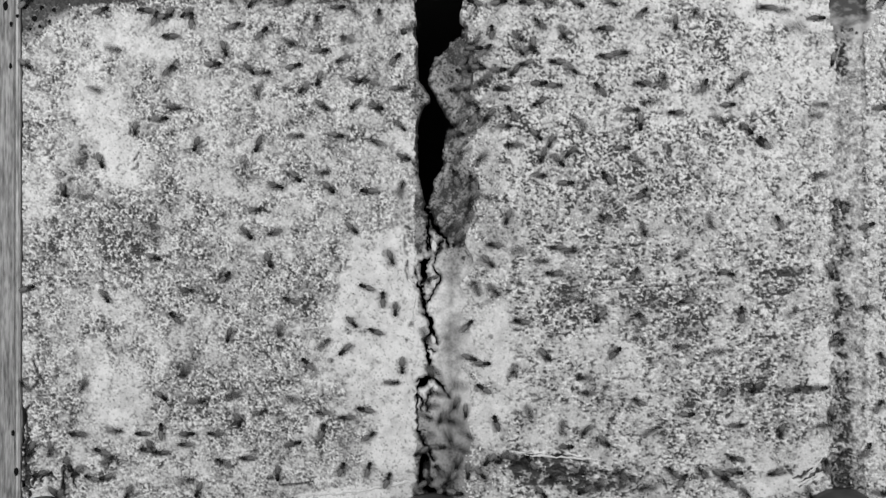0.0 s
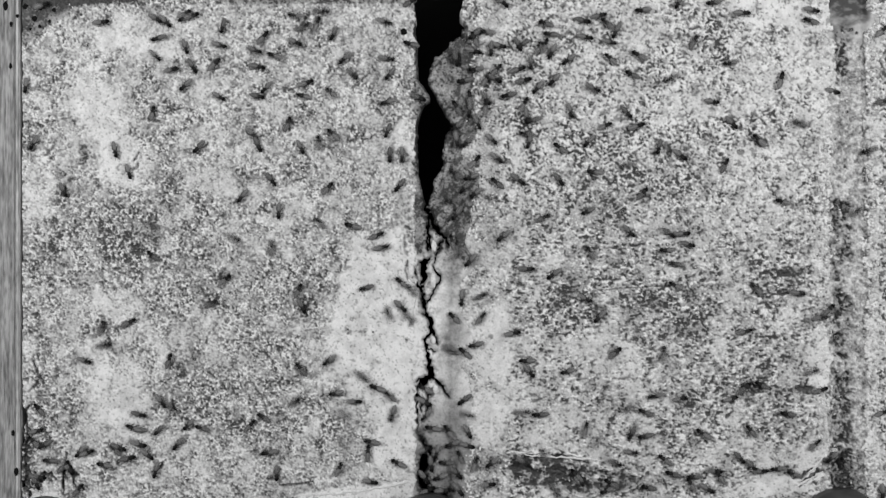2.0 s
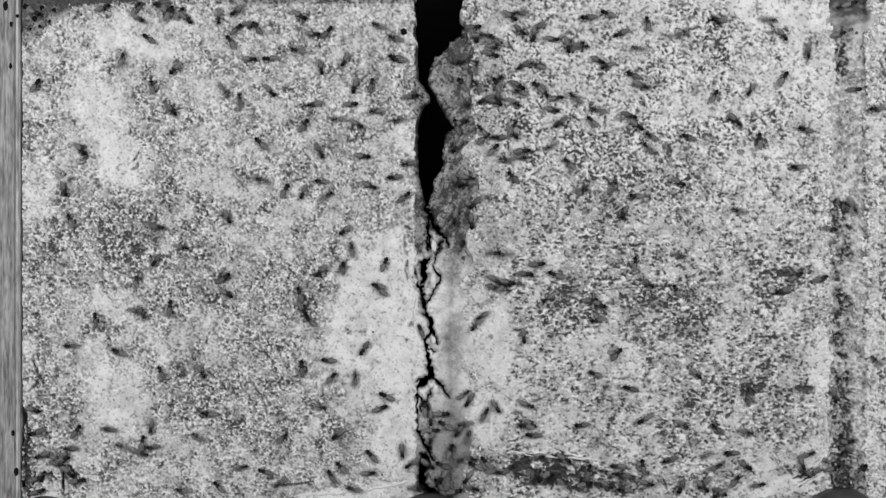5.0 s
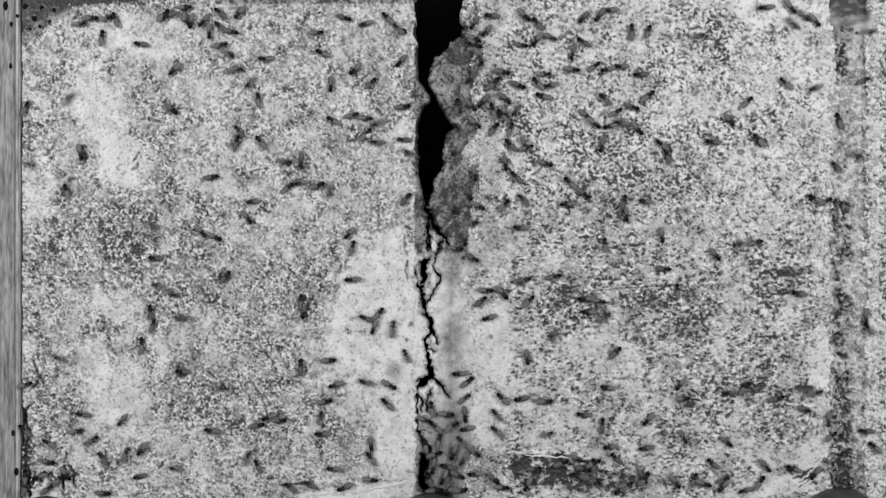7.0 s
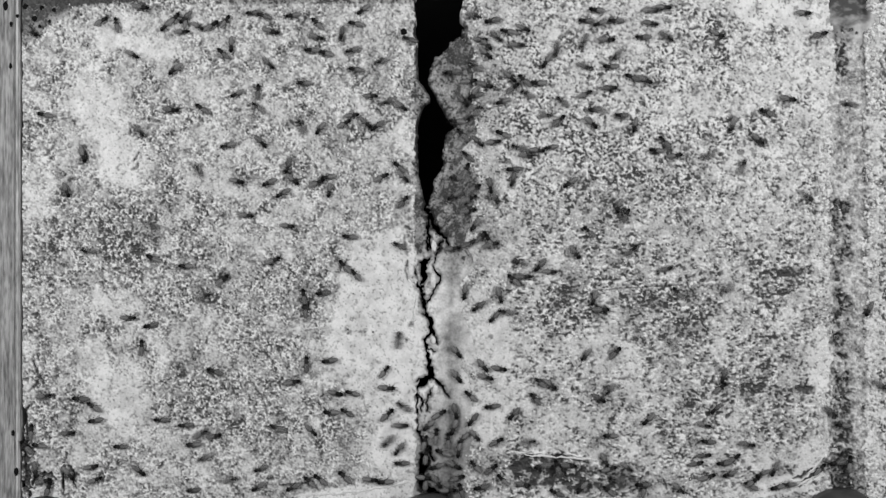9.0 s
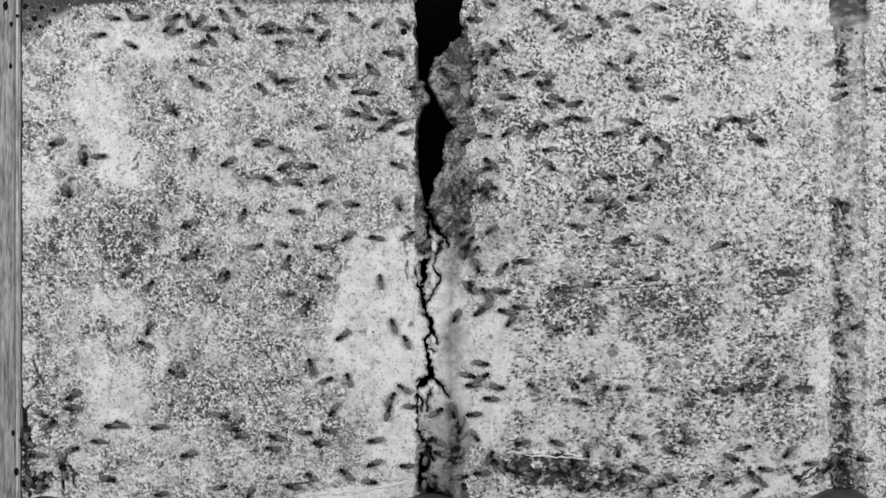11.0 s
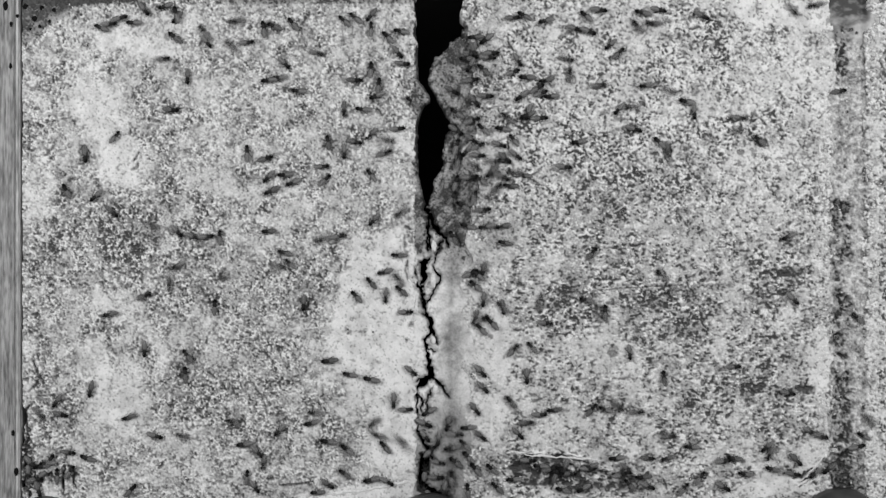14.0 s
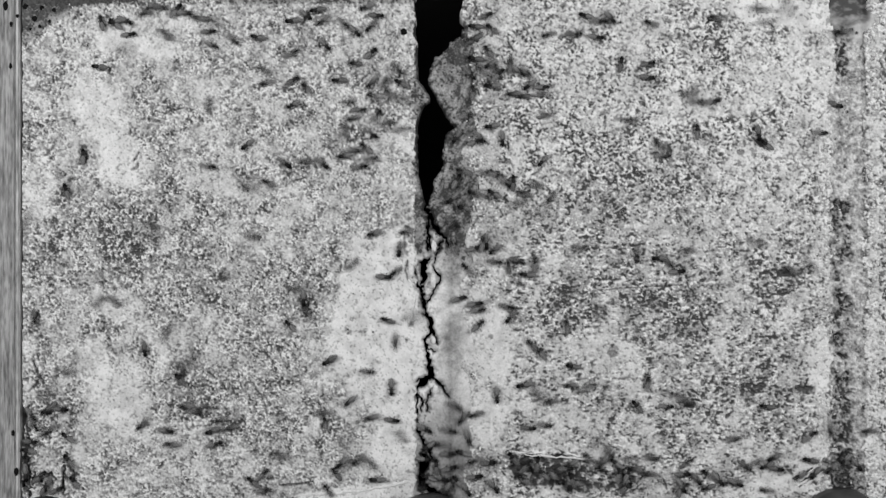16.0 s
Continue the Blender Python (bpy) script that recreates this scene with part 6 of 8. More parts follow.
    go(1023,7,-37,1013,24,5,984,48,74,979,62,93,965,81,75,955,71,70,989,119,11,998,110,27,1032,129,-26,1046,114,-14,1051,119,38,1041,119,41,1046,119,4,1041,119,84,994,181,139,960,181,177,994,210,167,1003,210,-129,955,214,-177,1008,257,-138,1022,252,-173,1054,270,163,1089,319,-161,1174,467,129,1165,457,-171)
    go(1117,195,0,1102,180,-3,1113,190,-40,1108,190,-84,1108,200,-48,1108,214,-40,1113,205,-41,1113,205,-51,1113,205,-39,1113,210,17,1117,190,-17,1113,181,-41,1117,138,-19,1117,138,10,1079,157,1,1008,176,18,1008,176,18,1017,195,1,974,148,13,1003,143,6,1003,105,-11,960,57,-45,989,33,22,1013,38,-13,1017,62,4)
    go(1151,181,-180,1174,143,-134,1117,162,-175,1132,176,179,1188,139,-149,1167,107,-136,1155,104,-153,1141,86,160,1146,95,-176,1089,100,-168,1098,119,-177,1120,79,168,1117,57,-169,1089,33,-140,1060,43,-161,1036,33,178,1036,33,-160,1027,29,-134,960,29,-168,1032,29,177,1036,29,140,1036,24,-180,1036,29,-179,1036,29,176,1036,29,165)
    go(1451,186,0,1432,138,14,1403,105,2,1312,57,25,1313,24,-2,1313,43,19,1360,33,6,1346,14,1,1346,19,26,1359,75,-59,1398,14,-51,1251,14,18,1284,24,-25,1279,14,-7,1155,19,0,1089,33,-1,1089,33,-11,1051,19,-12,984,19,-12,1060,38,-9,1041,57,-23,1051,62,3,1060,48,22,1098,62,11,1079,33,-49)
    go(1194,43,-90,1184,71,-174,1154,5,-173,1155,5,-148,1136,19,-175,1132,19,174,1079,29,-168,1079,48,-168,1079,29,145,1074,19,-175,1079,19,-177,1065,29,177,1079,24,169,1070,24,174,1055,19,172,946,43,132,1046,57,178,1036,57,133,946,52,-178,1013,43,-93,1017,52,-18,1027,57,-29,1017,71,46,1041,57,7,1055,67,-9)
    go(1274,214,-45,1222,267,-41,1146,271,-44,1151,257,-17,1203,276,-37,1201,201,12,1172,178,30,1165,162,15,1136,148,-37,1151,148,-8,1146,171,39,1146,124,13,1146,86,-8,1146,52,4,1074,71,-3,1032,62,3,1060,90,-14,1055,52,-40,1036,29,-31,1089,19,-29,1060,19,-7,1060,19,13,1060,19,-5,1070,19,-15,1060,38,-7)
    go(1098,95,0,1127,76,-41,1117,57,4,1128,60,-81,1089,57,-118,1117,38,-162,1116,80,-169,1117,67,177,1098,57,-141,1094,62,173,1117,57,90,1117,29,167,1127,19,-175,1117,29,147,1089,38,180,1055,57,128,1070,38,51,1070,38,131,1070,38,137,1155,29,-144,1136,24,166,1136,14,-143,1136,62,178,1184,95,-97,1217,167,-171)
    go(1070,52,-180,1076,50,115,1074,43,72,1087,68,113,1074,43,141,1060,19,173,1060,14,-176,1032,29,-175,1036,38,179,1041,29,-173,1060,29,-128,1060,62,-43,1065,38,6,1065,43,-42,1032,76,-115,970,71,-164,1041,100,-165,1032,81,178,917,90,-175,932,129,177,932,138,178,932,138,167,936,122,135,903,52,68,903,114,88)
    go(1070,100,-180,1089,95,133,1079,100,132,1079,105,135,1079,105,137,1079,110,134,1074,105,134,1079,105,142,1074,119,-171,1070,114,-142,1074,124,-167,1074,119,-159,1074,119,179,1079,114,-177,1079,119,177,1079,138,160,1036,119,-136,1079,133,-129,965,95,-174,970,100,137,965,38,-169,951,38,132,941,38,-177,951,38,179,970,62,-167)
    go(1136,148,-180,1108,133,153,1098,129,-139,1117,133,166,1117,133,153,1117,133,-162,1117,133,164,1117,138,152,1117,133,171,1122,129,135,1132,133,-177,1127,133,-167,1146,129,180,1141,138,165,1117,138,159,1117,190,177,1070,110,162,1113,157,-161,1032,148,131,1027,200,133,1008,133,89,984,129,83,998,152,96,1098,124,85,1098,114,82)
    go(1232,24,135,1194,43,-160,1208,15,-156,1194,43,-175,1200,5,-114,1165,38,-137,1151,38,-175,1151,48,129,1146,43,138,1151,43,53,1146,57,71,1151,43,44,1151,57,7,1165,43,-46,1089,100,-131,1094,119,-134,1089,105,-155,1089,105,-139,1036,57,136,1070,57,-176,1079,81,-137,1070,38,163,1079,33,151,1132,67,171,1151,43,157)
    go(1298,152,-135,1313,186,180,1327,181,-142,1294,224,-71,1294,219,-46,1298,219,-52,1298,219,-41,1294,219,-40,1303,214,-47,1298,214,-50,1289,214,-53,1289,190,-23,1270,143,-22,1289,157,-33,1141,143,-26,1117,219,-8,1098,200,-26,1155,181,20,1079,167,8,1094,181,49,1060,152,6,1008,186,-4,1065,186,-82,1117,157,-18,1146,138,-8)
    go(1174,143,90,1203,129,49,1132,100,134,1141,124,165,1129,99,150,1113,176,135,1072,154,-143,1051,148,-117,1074,162,-137,1041,205,138,1098,219,175,1113,214,140,1070,205,128,1113,181,175,1051,195,-176,1036,224,150,1017,214,67,1094,205,-3,994,205,-11,1017,219,22,955,210,3,970,214,38,1070,314,-4,1165,448,-85,1127,452,-97)
    go(1194,200,-180,1194,219,-170,1151,252,173,1146,233,172,1165,262,-104,1155,252,171,1165,262,131,1170,267,138,1165,257,128,1179,276,116,1179,276,108,1194,257,127,1179,195,137,1155,176,134,1098,205,178,1098,229,-162,1032,171,-114,1113,200,-94,1008,157,-106,1013,162,-178,965,143,-168,965,138,176,974,152,175,974,176,171,927,171,175)
    go(1289,186,0,1270,186,-8,1303,186,-93,1225,177,-8,1260,181,-10,1232,138,5,1227,126,38,1239,170,47,1241,186,82,1260,176,44,1322,181,46,1265,162,0,1251,138,-16,1227,195,-20,1122,224,-105,1141,262,-137,1122,224,-153,1117,224,-178,1060,176,-132,1098,200,-130,1094,195,-130,1089,205,171,1094,200,-131,1103,286,-87,1174,276,-2)
    go(1132,219,-90,1132,224,-43,1136,233,-7,1127,224,10,1127,224,19,1127,224,17,1127,229,-48,1127,224,17,1127,224,-40,1127,224,-40,1127,229,-50,1127,229,-8,1127,224,-6,1122,224,17,1046,219,-41,1070,319,-13,1060,319,-7,1155,252,0,1094,195,10,1122,286,4,1122,229,-19,1127,229,-4,1113,324,2,1194,486,17,1198,481,6)
    go(1129,286,-45,1089,295,-108,1136,305,-116,1141,343,-140,1108,293,-166,1092,276,149,1138,307,164,1155,252,-161,1155,238,131,1165,252,-178,1170,257,142,1165,252,139,1160,243,143,1155,257,-173,1160,267,174,1108,352,152,1113,352,161,1179,267,92,1179,267,96,1184,276,132,1141,152,-172,1155,148,177,1113,181,150,1132,171,-170,1117,214,-176)
    go(1378,392,121,1385,413,104,1376,405,135,1370,413,170,1384,357,167,1392,356,-157,1379,343,-111,1346,281,-113,1417,310,-168,1394,271,174,1441,352,157,1408,281,162,1413,171,87,1346,195,170,1251,276,-165,1146,324,-133,1051,271,178,1127,243,136,1013,200,164,1041,214,-166,974,171,-175,979,190,-143,979,181,132,1051,200,86,965,205,11)
    go(1246,152,70,1232,122,15,1198,76,86,1215,106,96,1227,74,65,1228,62,59,1206,60,83,1186,68,73,1151,62,63,1279,43,5,1237,65,11,1184,5,0,1216,5,11,1174,24,17,1151,43,-10,1127,43,-16,1117,38,2,1213,148,46,1079,124,43,1089,124,-19,1094,95,42,1089,119,50,1094,114,45,1141,124,3,1146,114,15)
    go(1355,14,-180,1394,14,168,1307,5,146,1269,5,169,1262,5,-167,1256,5,166,1262,5,-162,1246,14,-176,1246,43,-172,1321,71,145,1355,14,-175,1232,38,171,1225,70,171,1184,57,132,1136,67,-180,1122,138,156,1184,33,-140,1284,57,165,1089,48,143,1117,57,-176,1127,48,128,1160,24,175,1170,43,141,1189,43,97,1265,33,173)
    go(1446,33,0,1441,29,-26,1479,81,-108,1517,62,-140,1432,38,163,1461,68,-119,1465,52,-112,1442,103,-39,1440,110,-79,1425,81,-61,1403,43,-43,1273,64,35,1317,33,-23,1327,48,-6,1179,67,-39,1174,190,12,1174,148,40,1303,176,0,1117,176,-26,1232,229,5,1184,162,-14,1203,124,-53,1264,138,-21,1341,233,-90,1341,238,-85)
    go(1322,229,-45,1322,233,38,1313,229,-44,1346,286,-1,1281,293,63,1313,262,90,1260,301,127,1231,269,107,1184,248,139,1260,229,165,1260,252,177,1294,224,105,1294,224,90,1294,224,95,1174,252,134,1165,252,138,1141,233,179,1303,229,129,1155,248,128,1165,257,134,1117,190,-174,1174,167,-167,1146,176,-157,1155,190,172,1165,257,131)
    go(1256,392,-74,1217,395,-45,1217,395,-18,1189,386,-47,1208,414,3,1194,386,-50,1215,361,-74,1174,362,-38,1179,276,-44,1203,410,1,1170,419,-84,1224,317,-97,1227,386,-108,1194,286,-50,1194,276,8,1170,276,78,1170,267,-4,1327,248,-42,1294,229,-39,1317,233,-44,1227,200,-88,1232,214,-40,1155,248,-43,1236,229,8,1232,233,93)
    go(1313,138,-135,1308,152,-164,1346,167,129,1293,142,-175,1292,112,-167,1293,94,-174,1313,152,-153,1295,98,-136,1331,124,-151,1379,167,-102,1441,157,-160,1428,115,-75,1455,143,-82,1384,148,-38,1341,248,-42,1341,248,-25,1341,252,-20,1346,252,-40,1341,248,-38,1346,252,-41,1303,233,-5,1351,174,12,1394,224,-14,1413,481,-1,1341,429,9)
    go(1451,310,-180,1540,277,-137,1479,257,-104,1465,286,179,1536,267,-161,1479,248,-149,1511,264,-157,1560,247,-143,1560,224,-173,1536,176,-173,1484,214,111,1484,167,-174,1479,148,161,1360,148,179,1355,200,160,1308,214,-173,1379,190,-164,1365,157,176,1174,43,177,1189,67,142,1155,43,180,1222,24,131,1213,19,158,1194,19,147,1346,17,164)
    go(1473,107,-101,1470,138,-107,1470,176,-42,1477,133,-10,1474,162,-16,1427,162,-3,1355,138,-88,1375,92,-93,1372,74,-54,1440,60,-57,1422,29,-46,1354,65,7,1341,38,-5,1346,52,-12,1270,62,-24,1351,138,-1,1384,167,6,1389,157,-6,1217,143,19,1389,170,17,1308,210,-9,1294,162,44,1374,167,-13,1432,205,-87,1451,236,-2)
    go(1469,481,-77,1468,506,-47,1460,519,-40,1460,519,-3,1451,562,8,1455,571,-26,1536,543,-98,1546,552,-129,1522,429,-89,1538,291,-14,1513,276,-11,1479,205,-33,1503,162,-2,1394,181,3,1394,176,-12,1489,162,19,1420,107,12,1413,148,-12,1189,71,-52,1403,138,-51,1241,29,-28,1241,33,-43,1262,7,-61,1327,119,-5,1394,17,-30)
    go(1408,48,0,1451,124,-7,1432,114,-20,1382,135,65,1380,142,74,1368,101,74,1336,152,92,1384,162,15,1384,138,42,1384,143,86,1389,148,142,1308,200,168,1332,181,-128,1322,181,166,1294,224,-109,1279,224,-154,1284,214,-130,1332,186,171,1136,171,-176,1317,176,169,1213,181,168,1222,133,141,1222,205,94,1227,205,86,1260,181,13)
    go(1384,19,0,1441,67,-15,1436,81,-25,1441,29,-22,1436,19,-12,1513,5,-29,1535,5,-32,1554,5,1,1505,5,27,1451,29,26,1441,38,-52,1478,65,-26,1517,38,7,1360,19,18,1174,14,-5,1165,14,-22,1289,14,-14,1427,14,10,1170,24,-4,1213,14,-13,1165,19,-13,1194,14,17,1189,57,-52,1208,124,-52,1232,181,2)
    go(1560,5,43,1540,30,36,1546,38,6,1541,67,9,1559,56,44,1560,68,38,1560,75,20,1560,83,-20,1516,82,17,1489,81,19,1536,57,5,1560,5,-24,1536,43,5,1417,38,-12,1422,24,-4,1484,143,15,1511,57,-41,1451,62,-14,1217,14,10,1417,33,-42,1403,19,-49,1255,48,-19,1245,77,-12,1222,81,-86,1355,40,-2)
    go(1441,205,-180,1427,157,-166,1441,214,158,1441,205,159,1414,219,163,1336,233,-158,1384,217,-155,1379,181,155,1428,210,137,1374,229,-165,1479,295,134,1489,310,137,1546,162,-154,1413,157,-156,1503,186,174,1546,181,-176,1490,229,-175,1460,152,-165,1417,171,-166,1460,170,-166,1441,10,-169,1502,5,-138,1546,19,-162,1441,57,167,1489,57,-174)
    go(1559,191,9,1546,171,3,1508,157,-1,1527,229,-7,1560,180,15,1560,174,-4,1546,148,-33,1515,164,-45,1509,160,-3,1517,157,20,1527,143,25,1547,115,7,1494,110,-19,1389,67,-17,1451,62,16,1522,162,-12,1546,143,7,1494,176,-42,1451,181,9,1489,205,11,1484,162,10,1509,177,-4,1455,157,-8,1465,181,12,1479,186,-20)
    go(1201,453,-135,1162,446,-163,1198,438,-139,1170,438,-131,1179,443,-177,1155,410,175,1141,357,-179,1136,362,-167,1103,352,-172,1136,352,-170,1141,357,170,1179,271,132,1165,262,159,1174,276,-151,1094,367,-104,1079,367,-158,1098,367,-137,1174,424,171,1108,429,141,1198,371,135,1165,252,137,1170,262,132,1170,262,133,1317,388,-156,1217,443,173)
    go(1074,314,135,1070,314,131,1060,333,174,1059,316,162,1051,305,173,1003,305,-169,1047,280,-169,1041,257,164,1003,267,129,1013,324,131,1008,324,138,1008,324,-179,1008,324,172,1008,329,135,1008,324,-145,1041,386,-172,1041,386,-115,1041,395,-85,1079,410,-49,1089,438,20,998,295,-10,1011,335,10,1079,429,-20,1151,624,-42,1036,686,31)
    go(874,433,-180,841,416,-149,841,405,179,851,381,-143,841,343,-141,843,349,-108,865,371,-136,817,319,-97,822,314,-49,855,248,21,847,366,-27,870,343,-47,844,393,-78,860,367,-45,714,314,-47,695,400,-98,827,433,-50,841,429,6,851,414,-11,851,367,1,874,286,4,865,271,-50,865,262,-21,851,257,-35,841,252,21)
    go(974,252,-110,965,233,-110,939,240,-42,932,255,-81,936,252,-108,927,262,-25,908,262,-49,908,262,26,908,262,-43,922,248,13,932,262,18,927,267,-16,922,262,-14,922,262,17,932,276,-2,851,324,-38,855,419,45,860,452,39,841,448,48,827,386,13,841,295,-39,836,277,-42,841,276,-50,836,276,-49,860,305,7)
    go(960,462,0,974,410,85,960,371,65,995,388,22,960,386,28,931,397,29,914,465,31,936,490,2,927,486,-15,936,481,13,927,495,9,917,486,16,927,490,-10,917,410,50,851,419,48,865,457,49,870,438,-36,903,448,-108,889,476,-44,884,390,-129,903,329,177,908,333,140,917,329,136,941,376,-159,946,329,177)
    go(716,279,-22,710,295,-44,727,305,-100,719,284,-84,690,276,-89,695,286,-23,678,333,52,657,338,117,714,348,42,719,348,45,719,352,51,719,348,43,657,376,92,714,348,38,714,357,51,714,410,19,841,457,-33,827,467,48,836,476,49,841,467,89,879,333,47,874,324,13,865,367,-2,879,467,-5,917,462,-24)
    go(922,569,171,894,577,-173,879,600,-135,908,586,-50,908,590,10,931,542,17,908,514,33,889,500,26,874,490,24,860,514,53,860,514,-3,879,471,-32,851,467,-45,851,438,-23,822,519,-97,827,486,-44,841,505,-38,865,519,-95,851,514,-172,832,524,-131,827,400,163,836,429,-174,841,443,160,841,448,-170,827,476,137)
    go(865,464,-45,843,467,-130,822,486,-139,841,410,-135,832,462,-133,855,467,-129,884,433,-134,898,457,-88,898,486,-14,889,505,-48,889,519,-49,889,519,-41,898,529,-38,884,529,-106,884,524,-73,855,533,-158,879,529,-129,889,524,-139,889,552,-92,870,576,-85,860,400,-170,855,452,174,855,462,137,860,524,52,841,538,10)
    go(960,276,-110,946,286,-52,955,310,-20,936,314,5,917,319,-39,936,329,38,955,357,-16,927,267,-27,927,267,38,927,271,-42,965,290,-16,960,290,-7,960,290,-2,932,386,5,870,433,14,879,476,51,889,467,9,884,505,13,874,495,47,841,400,23,889,314,-26,879,305,-42,870,348,43,889,424,9,917,360,13)
    go(989,286,-45,989,310,23,984,319,4,974,314,-81,989,319,-52,998,333,-42,1003,324,5,1003,314,-51,1003,324,-4,1032,352,7,1032,343,-37,1017,376,-117,1013,405,-165,974,371,178,955,471,-132,898,467,180,908,457,175,903,510,164,879,514,129,879,529,91,855,371,6,873,379,-21,917,467,-43,908,562,-4,898,543,-12)
    go(678,529,90,688,538,96,693,514,84,693,500,87,729,514,135,822,419,117,841,429,47,845,481,38,908,505,-20,898,533,3,936,533,48,913,533,75,917,533,130,913,486,-175,908,495,136,870,500,140,860,500,-157,855,548,-160,827,495,166,827,448,134,851,319,142,855,319,135,855,324,-166,860,343,133,874,343,152)
    go(917,443,-180,884,381,-168,860,414,-170,865,414,-93,890,419,-141,892,382,-129,889,371,-103,927,457,-174,898,429,177,917,476,153,921,403,173,941,398,-145,928,410,-151,879,381,166,841,400,-132,724,438,-104,719,467,180,827,533,179,822,533,127,803,590,128,846,486,138,822,486,129,827,457,127,827,533,91,813,529,15)
    go(874,514,-45,898,505,-83,889,524,-4,932,457,15,932,476,-1,955,457,-49,955,457,-24,955,457,-43,955,467,-7,960,490,-4,979,490,12,951,486,-20,955,490,34,946,467,-1,927,490,-1,898,543,5,908,533,45,974,552,66,970,552,77,1113,624,94,1070,552,91,1160,657,8,1200,640,-8,1294,724,4,1213,710,-38)
    go(838,351,-139,808,376,-141,813,357,-160,894,349,150,879,324,140,908,324,109,908,319,133,913,314,139,908,314,135,908,314,135,913,314,133,913,319,134,913,314,134,917,314,135,908,300,-176,870,333,-134,927,414,159,970,519,175,908,467,-171,1036,438,166,908,305,172,913,290,140,908,271,178,908,329,98,908,324,90)
    go(1071,386,158,1094,370,-168,1098,376,-166,1117,376,-173,1039,374,-155,1043,381,-126,1037,385,-125,1098,367,-105,1098,376,-108,1108,381,-117,1108,381,-86,1094,381,-5,1094,367,70,1089,381,71,1041,410,140,1027,424,169,1046,424,178,989,514,166,979,438,-172,1051,419,-158,927,310,167,927,352,169,941,371,165,917,452,165,955,376,155)
    go(1138,407,-73,1162,396,-77,1158,381,-51,1136,405,-37,1184,414,-35,1194,419,22,1179,471,23,1151,519,-6,1146,519,-39,1174,476,-23,1174,476,-5,1168,460,-16,1174,476,28,1208,467,-40,1117,443,39,1079,452,13,1136,514,24,1041,538,35,1036,529,7,1194,495,5,1046,448,52,1179,467,-10,1146,410,2,1198,514,-82,1184,467,-48)
    go(1003,324,0,1003,329,-8,1003,329,3,994,271,63,990,262,144,989,281,133,965,224,129,984,233,135,984,248,-140,965,281,169,1003,362,-176,1003,352,172,1079,381,167,1094,419,-115,1017,448,-53,1036,529,8,1074,586,-43,1098,595,-92,979,571,-7,1070,729,-3,965,571,-7,999,582,27,974,586,-49,994,624,18,1003,576,94)
    go(1287,483,-19,1282,491,-27,1260,467,-23,1217,395,-48,1217,433,-16,1241,433,-1,1246,448,26,1184,467,10,1194,471,20,1241,433,-46,1265,452,-49,1239,415,-125,1203,410,-108,1227,457,-44,1179,476,13,1155,395,-31,1189,481,6,1194,481,-4,1198,486,-89,1289,514,-43,1179,267,-95,1246,229,180,1236,224,141,1351,252,134,1355,257,143)
    go(1136,343,45,1141,348,40,1117,357,17,1155,362,78,1136,343,48,1136,343,44,1108,352,72,1108,338,71,1070,310,91,1094,357,14,1103,357,74,1108,367,70,1108,352,75,1113,367,-10,1108,381,70,1103,410,-2,1155,505,6,1203,505,23,1198,514,86,1198,514,87,1170,486,143,1308,433,-134,1222,474,177,1341,684,-163,1355,719,172)
    go(1402,553,25,1379,514,-2,1374,519,64,1432,514,-17,1413,519,-8,1384,519,-12,1398,486,-13,1382,429,60,1398,448,39,1368,488,20,1336,429,12,1365,471,16,1384,486,67,1332,429,138,1198,519,130,1165,490,-169,1198,514,-117,1355,490,178,1536,552,-97,1417,405,-141,1394,419,-155,1365,433,-179,1394,486,-167,1551,567,160,1517,743,-175)
    go(1351,252,135,1341,248,141,1341,248,132,1341,248,130,1341,248,137,1351,252,129,1346,248,111,1346,248,85,1346,248,71,1341,248,131,1341,248,133,1341,248,68,1341,248,128,1341,248,141,1313,295,69,1260,443,0,1260,457,20,1327,476,7,1365,657,5,1403,710,13,1403,529,-45,1374,543,-16,1332,538,-41,1403,700,-1,1432,771,38)
    go(1535,399,17,1545,398,-27,1554,428,-13,1543,410,22,1512,376,33,1517,333,13,1503,372,27,1490,368,-1,1479,410,28,1452,360,-28,1460,357,26,1442,418,-25,1408,457,29,1322,386,-20,1427,348,-47,1467,378,-4,1427,352,-39,1374,476,19,1532,533,88,1546,348,133,1341,248,140,1341,248,143,1341,248,133,1394,486,-153,1203,462,-87)
    go(700,548,-90,693,562,-13,710,624,-27,676,586,-63,724,562,-42,798,562,42,798,562,91,808,571,139,808,571,139,710,629,54,719,629,113,813,562,-171,874,562,-177,874,562,-134,874,562,-134,889,562,-140,908,590,-117,927,610,160,908,576,139,908,552,178,889,400,-166,970,429,179,965,462,178,1017,624,-172,1013,648,171)
    go(843,510,110,874,500,43,832,514,-42,798,514,-39,851,524,23,879,495,44,874,510,40,874,519,-7,855,500,-31,855,533,37,851,533,38,851,533,-47,855,543,-132,855,538,-152,846,543,-143,846,552,-144,860,590,141,841,638,142,841,610,170,851,605,177,841,562,-106,870,534,-126,865,543,-132,941,629,-140,941,610,135)
    go(979,484,-180,965,500,166,959,457,149,979,486,-160,979,486,-145,974,486,-162,974,481,148,979,486,170,984,486,150,979,486,173,1036,529,-178,984,490,-170,979,486,159,979,486,175,894,552,171,874,548,167,889,581,136,870,648,178,865,648,180,870,648,164,870,571,133,874,581,139,874,576,153,908,648,-170,927,681,-168)
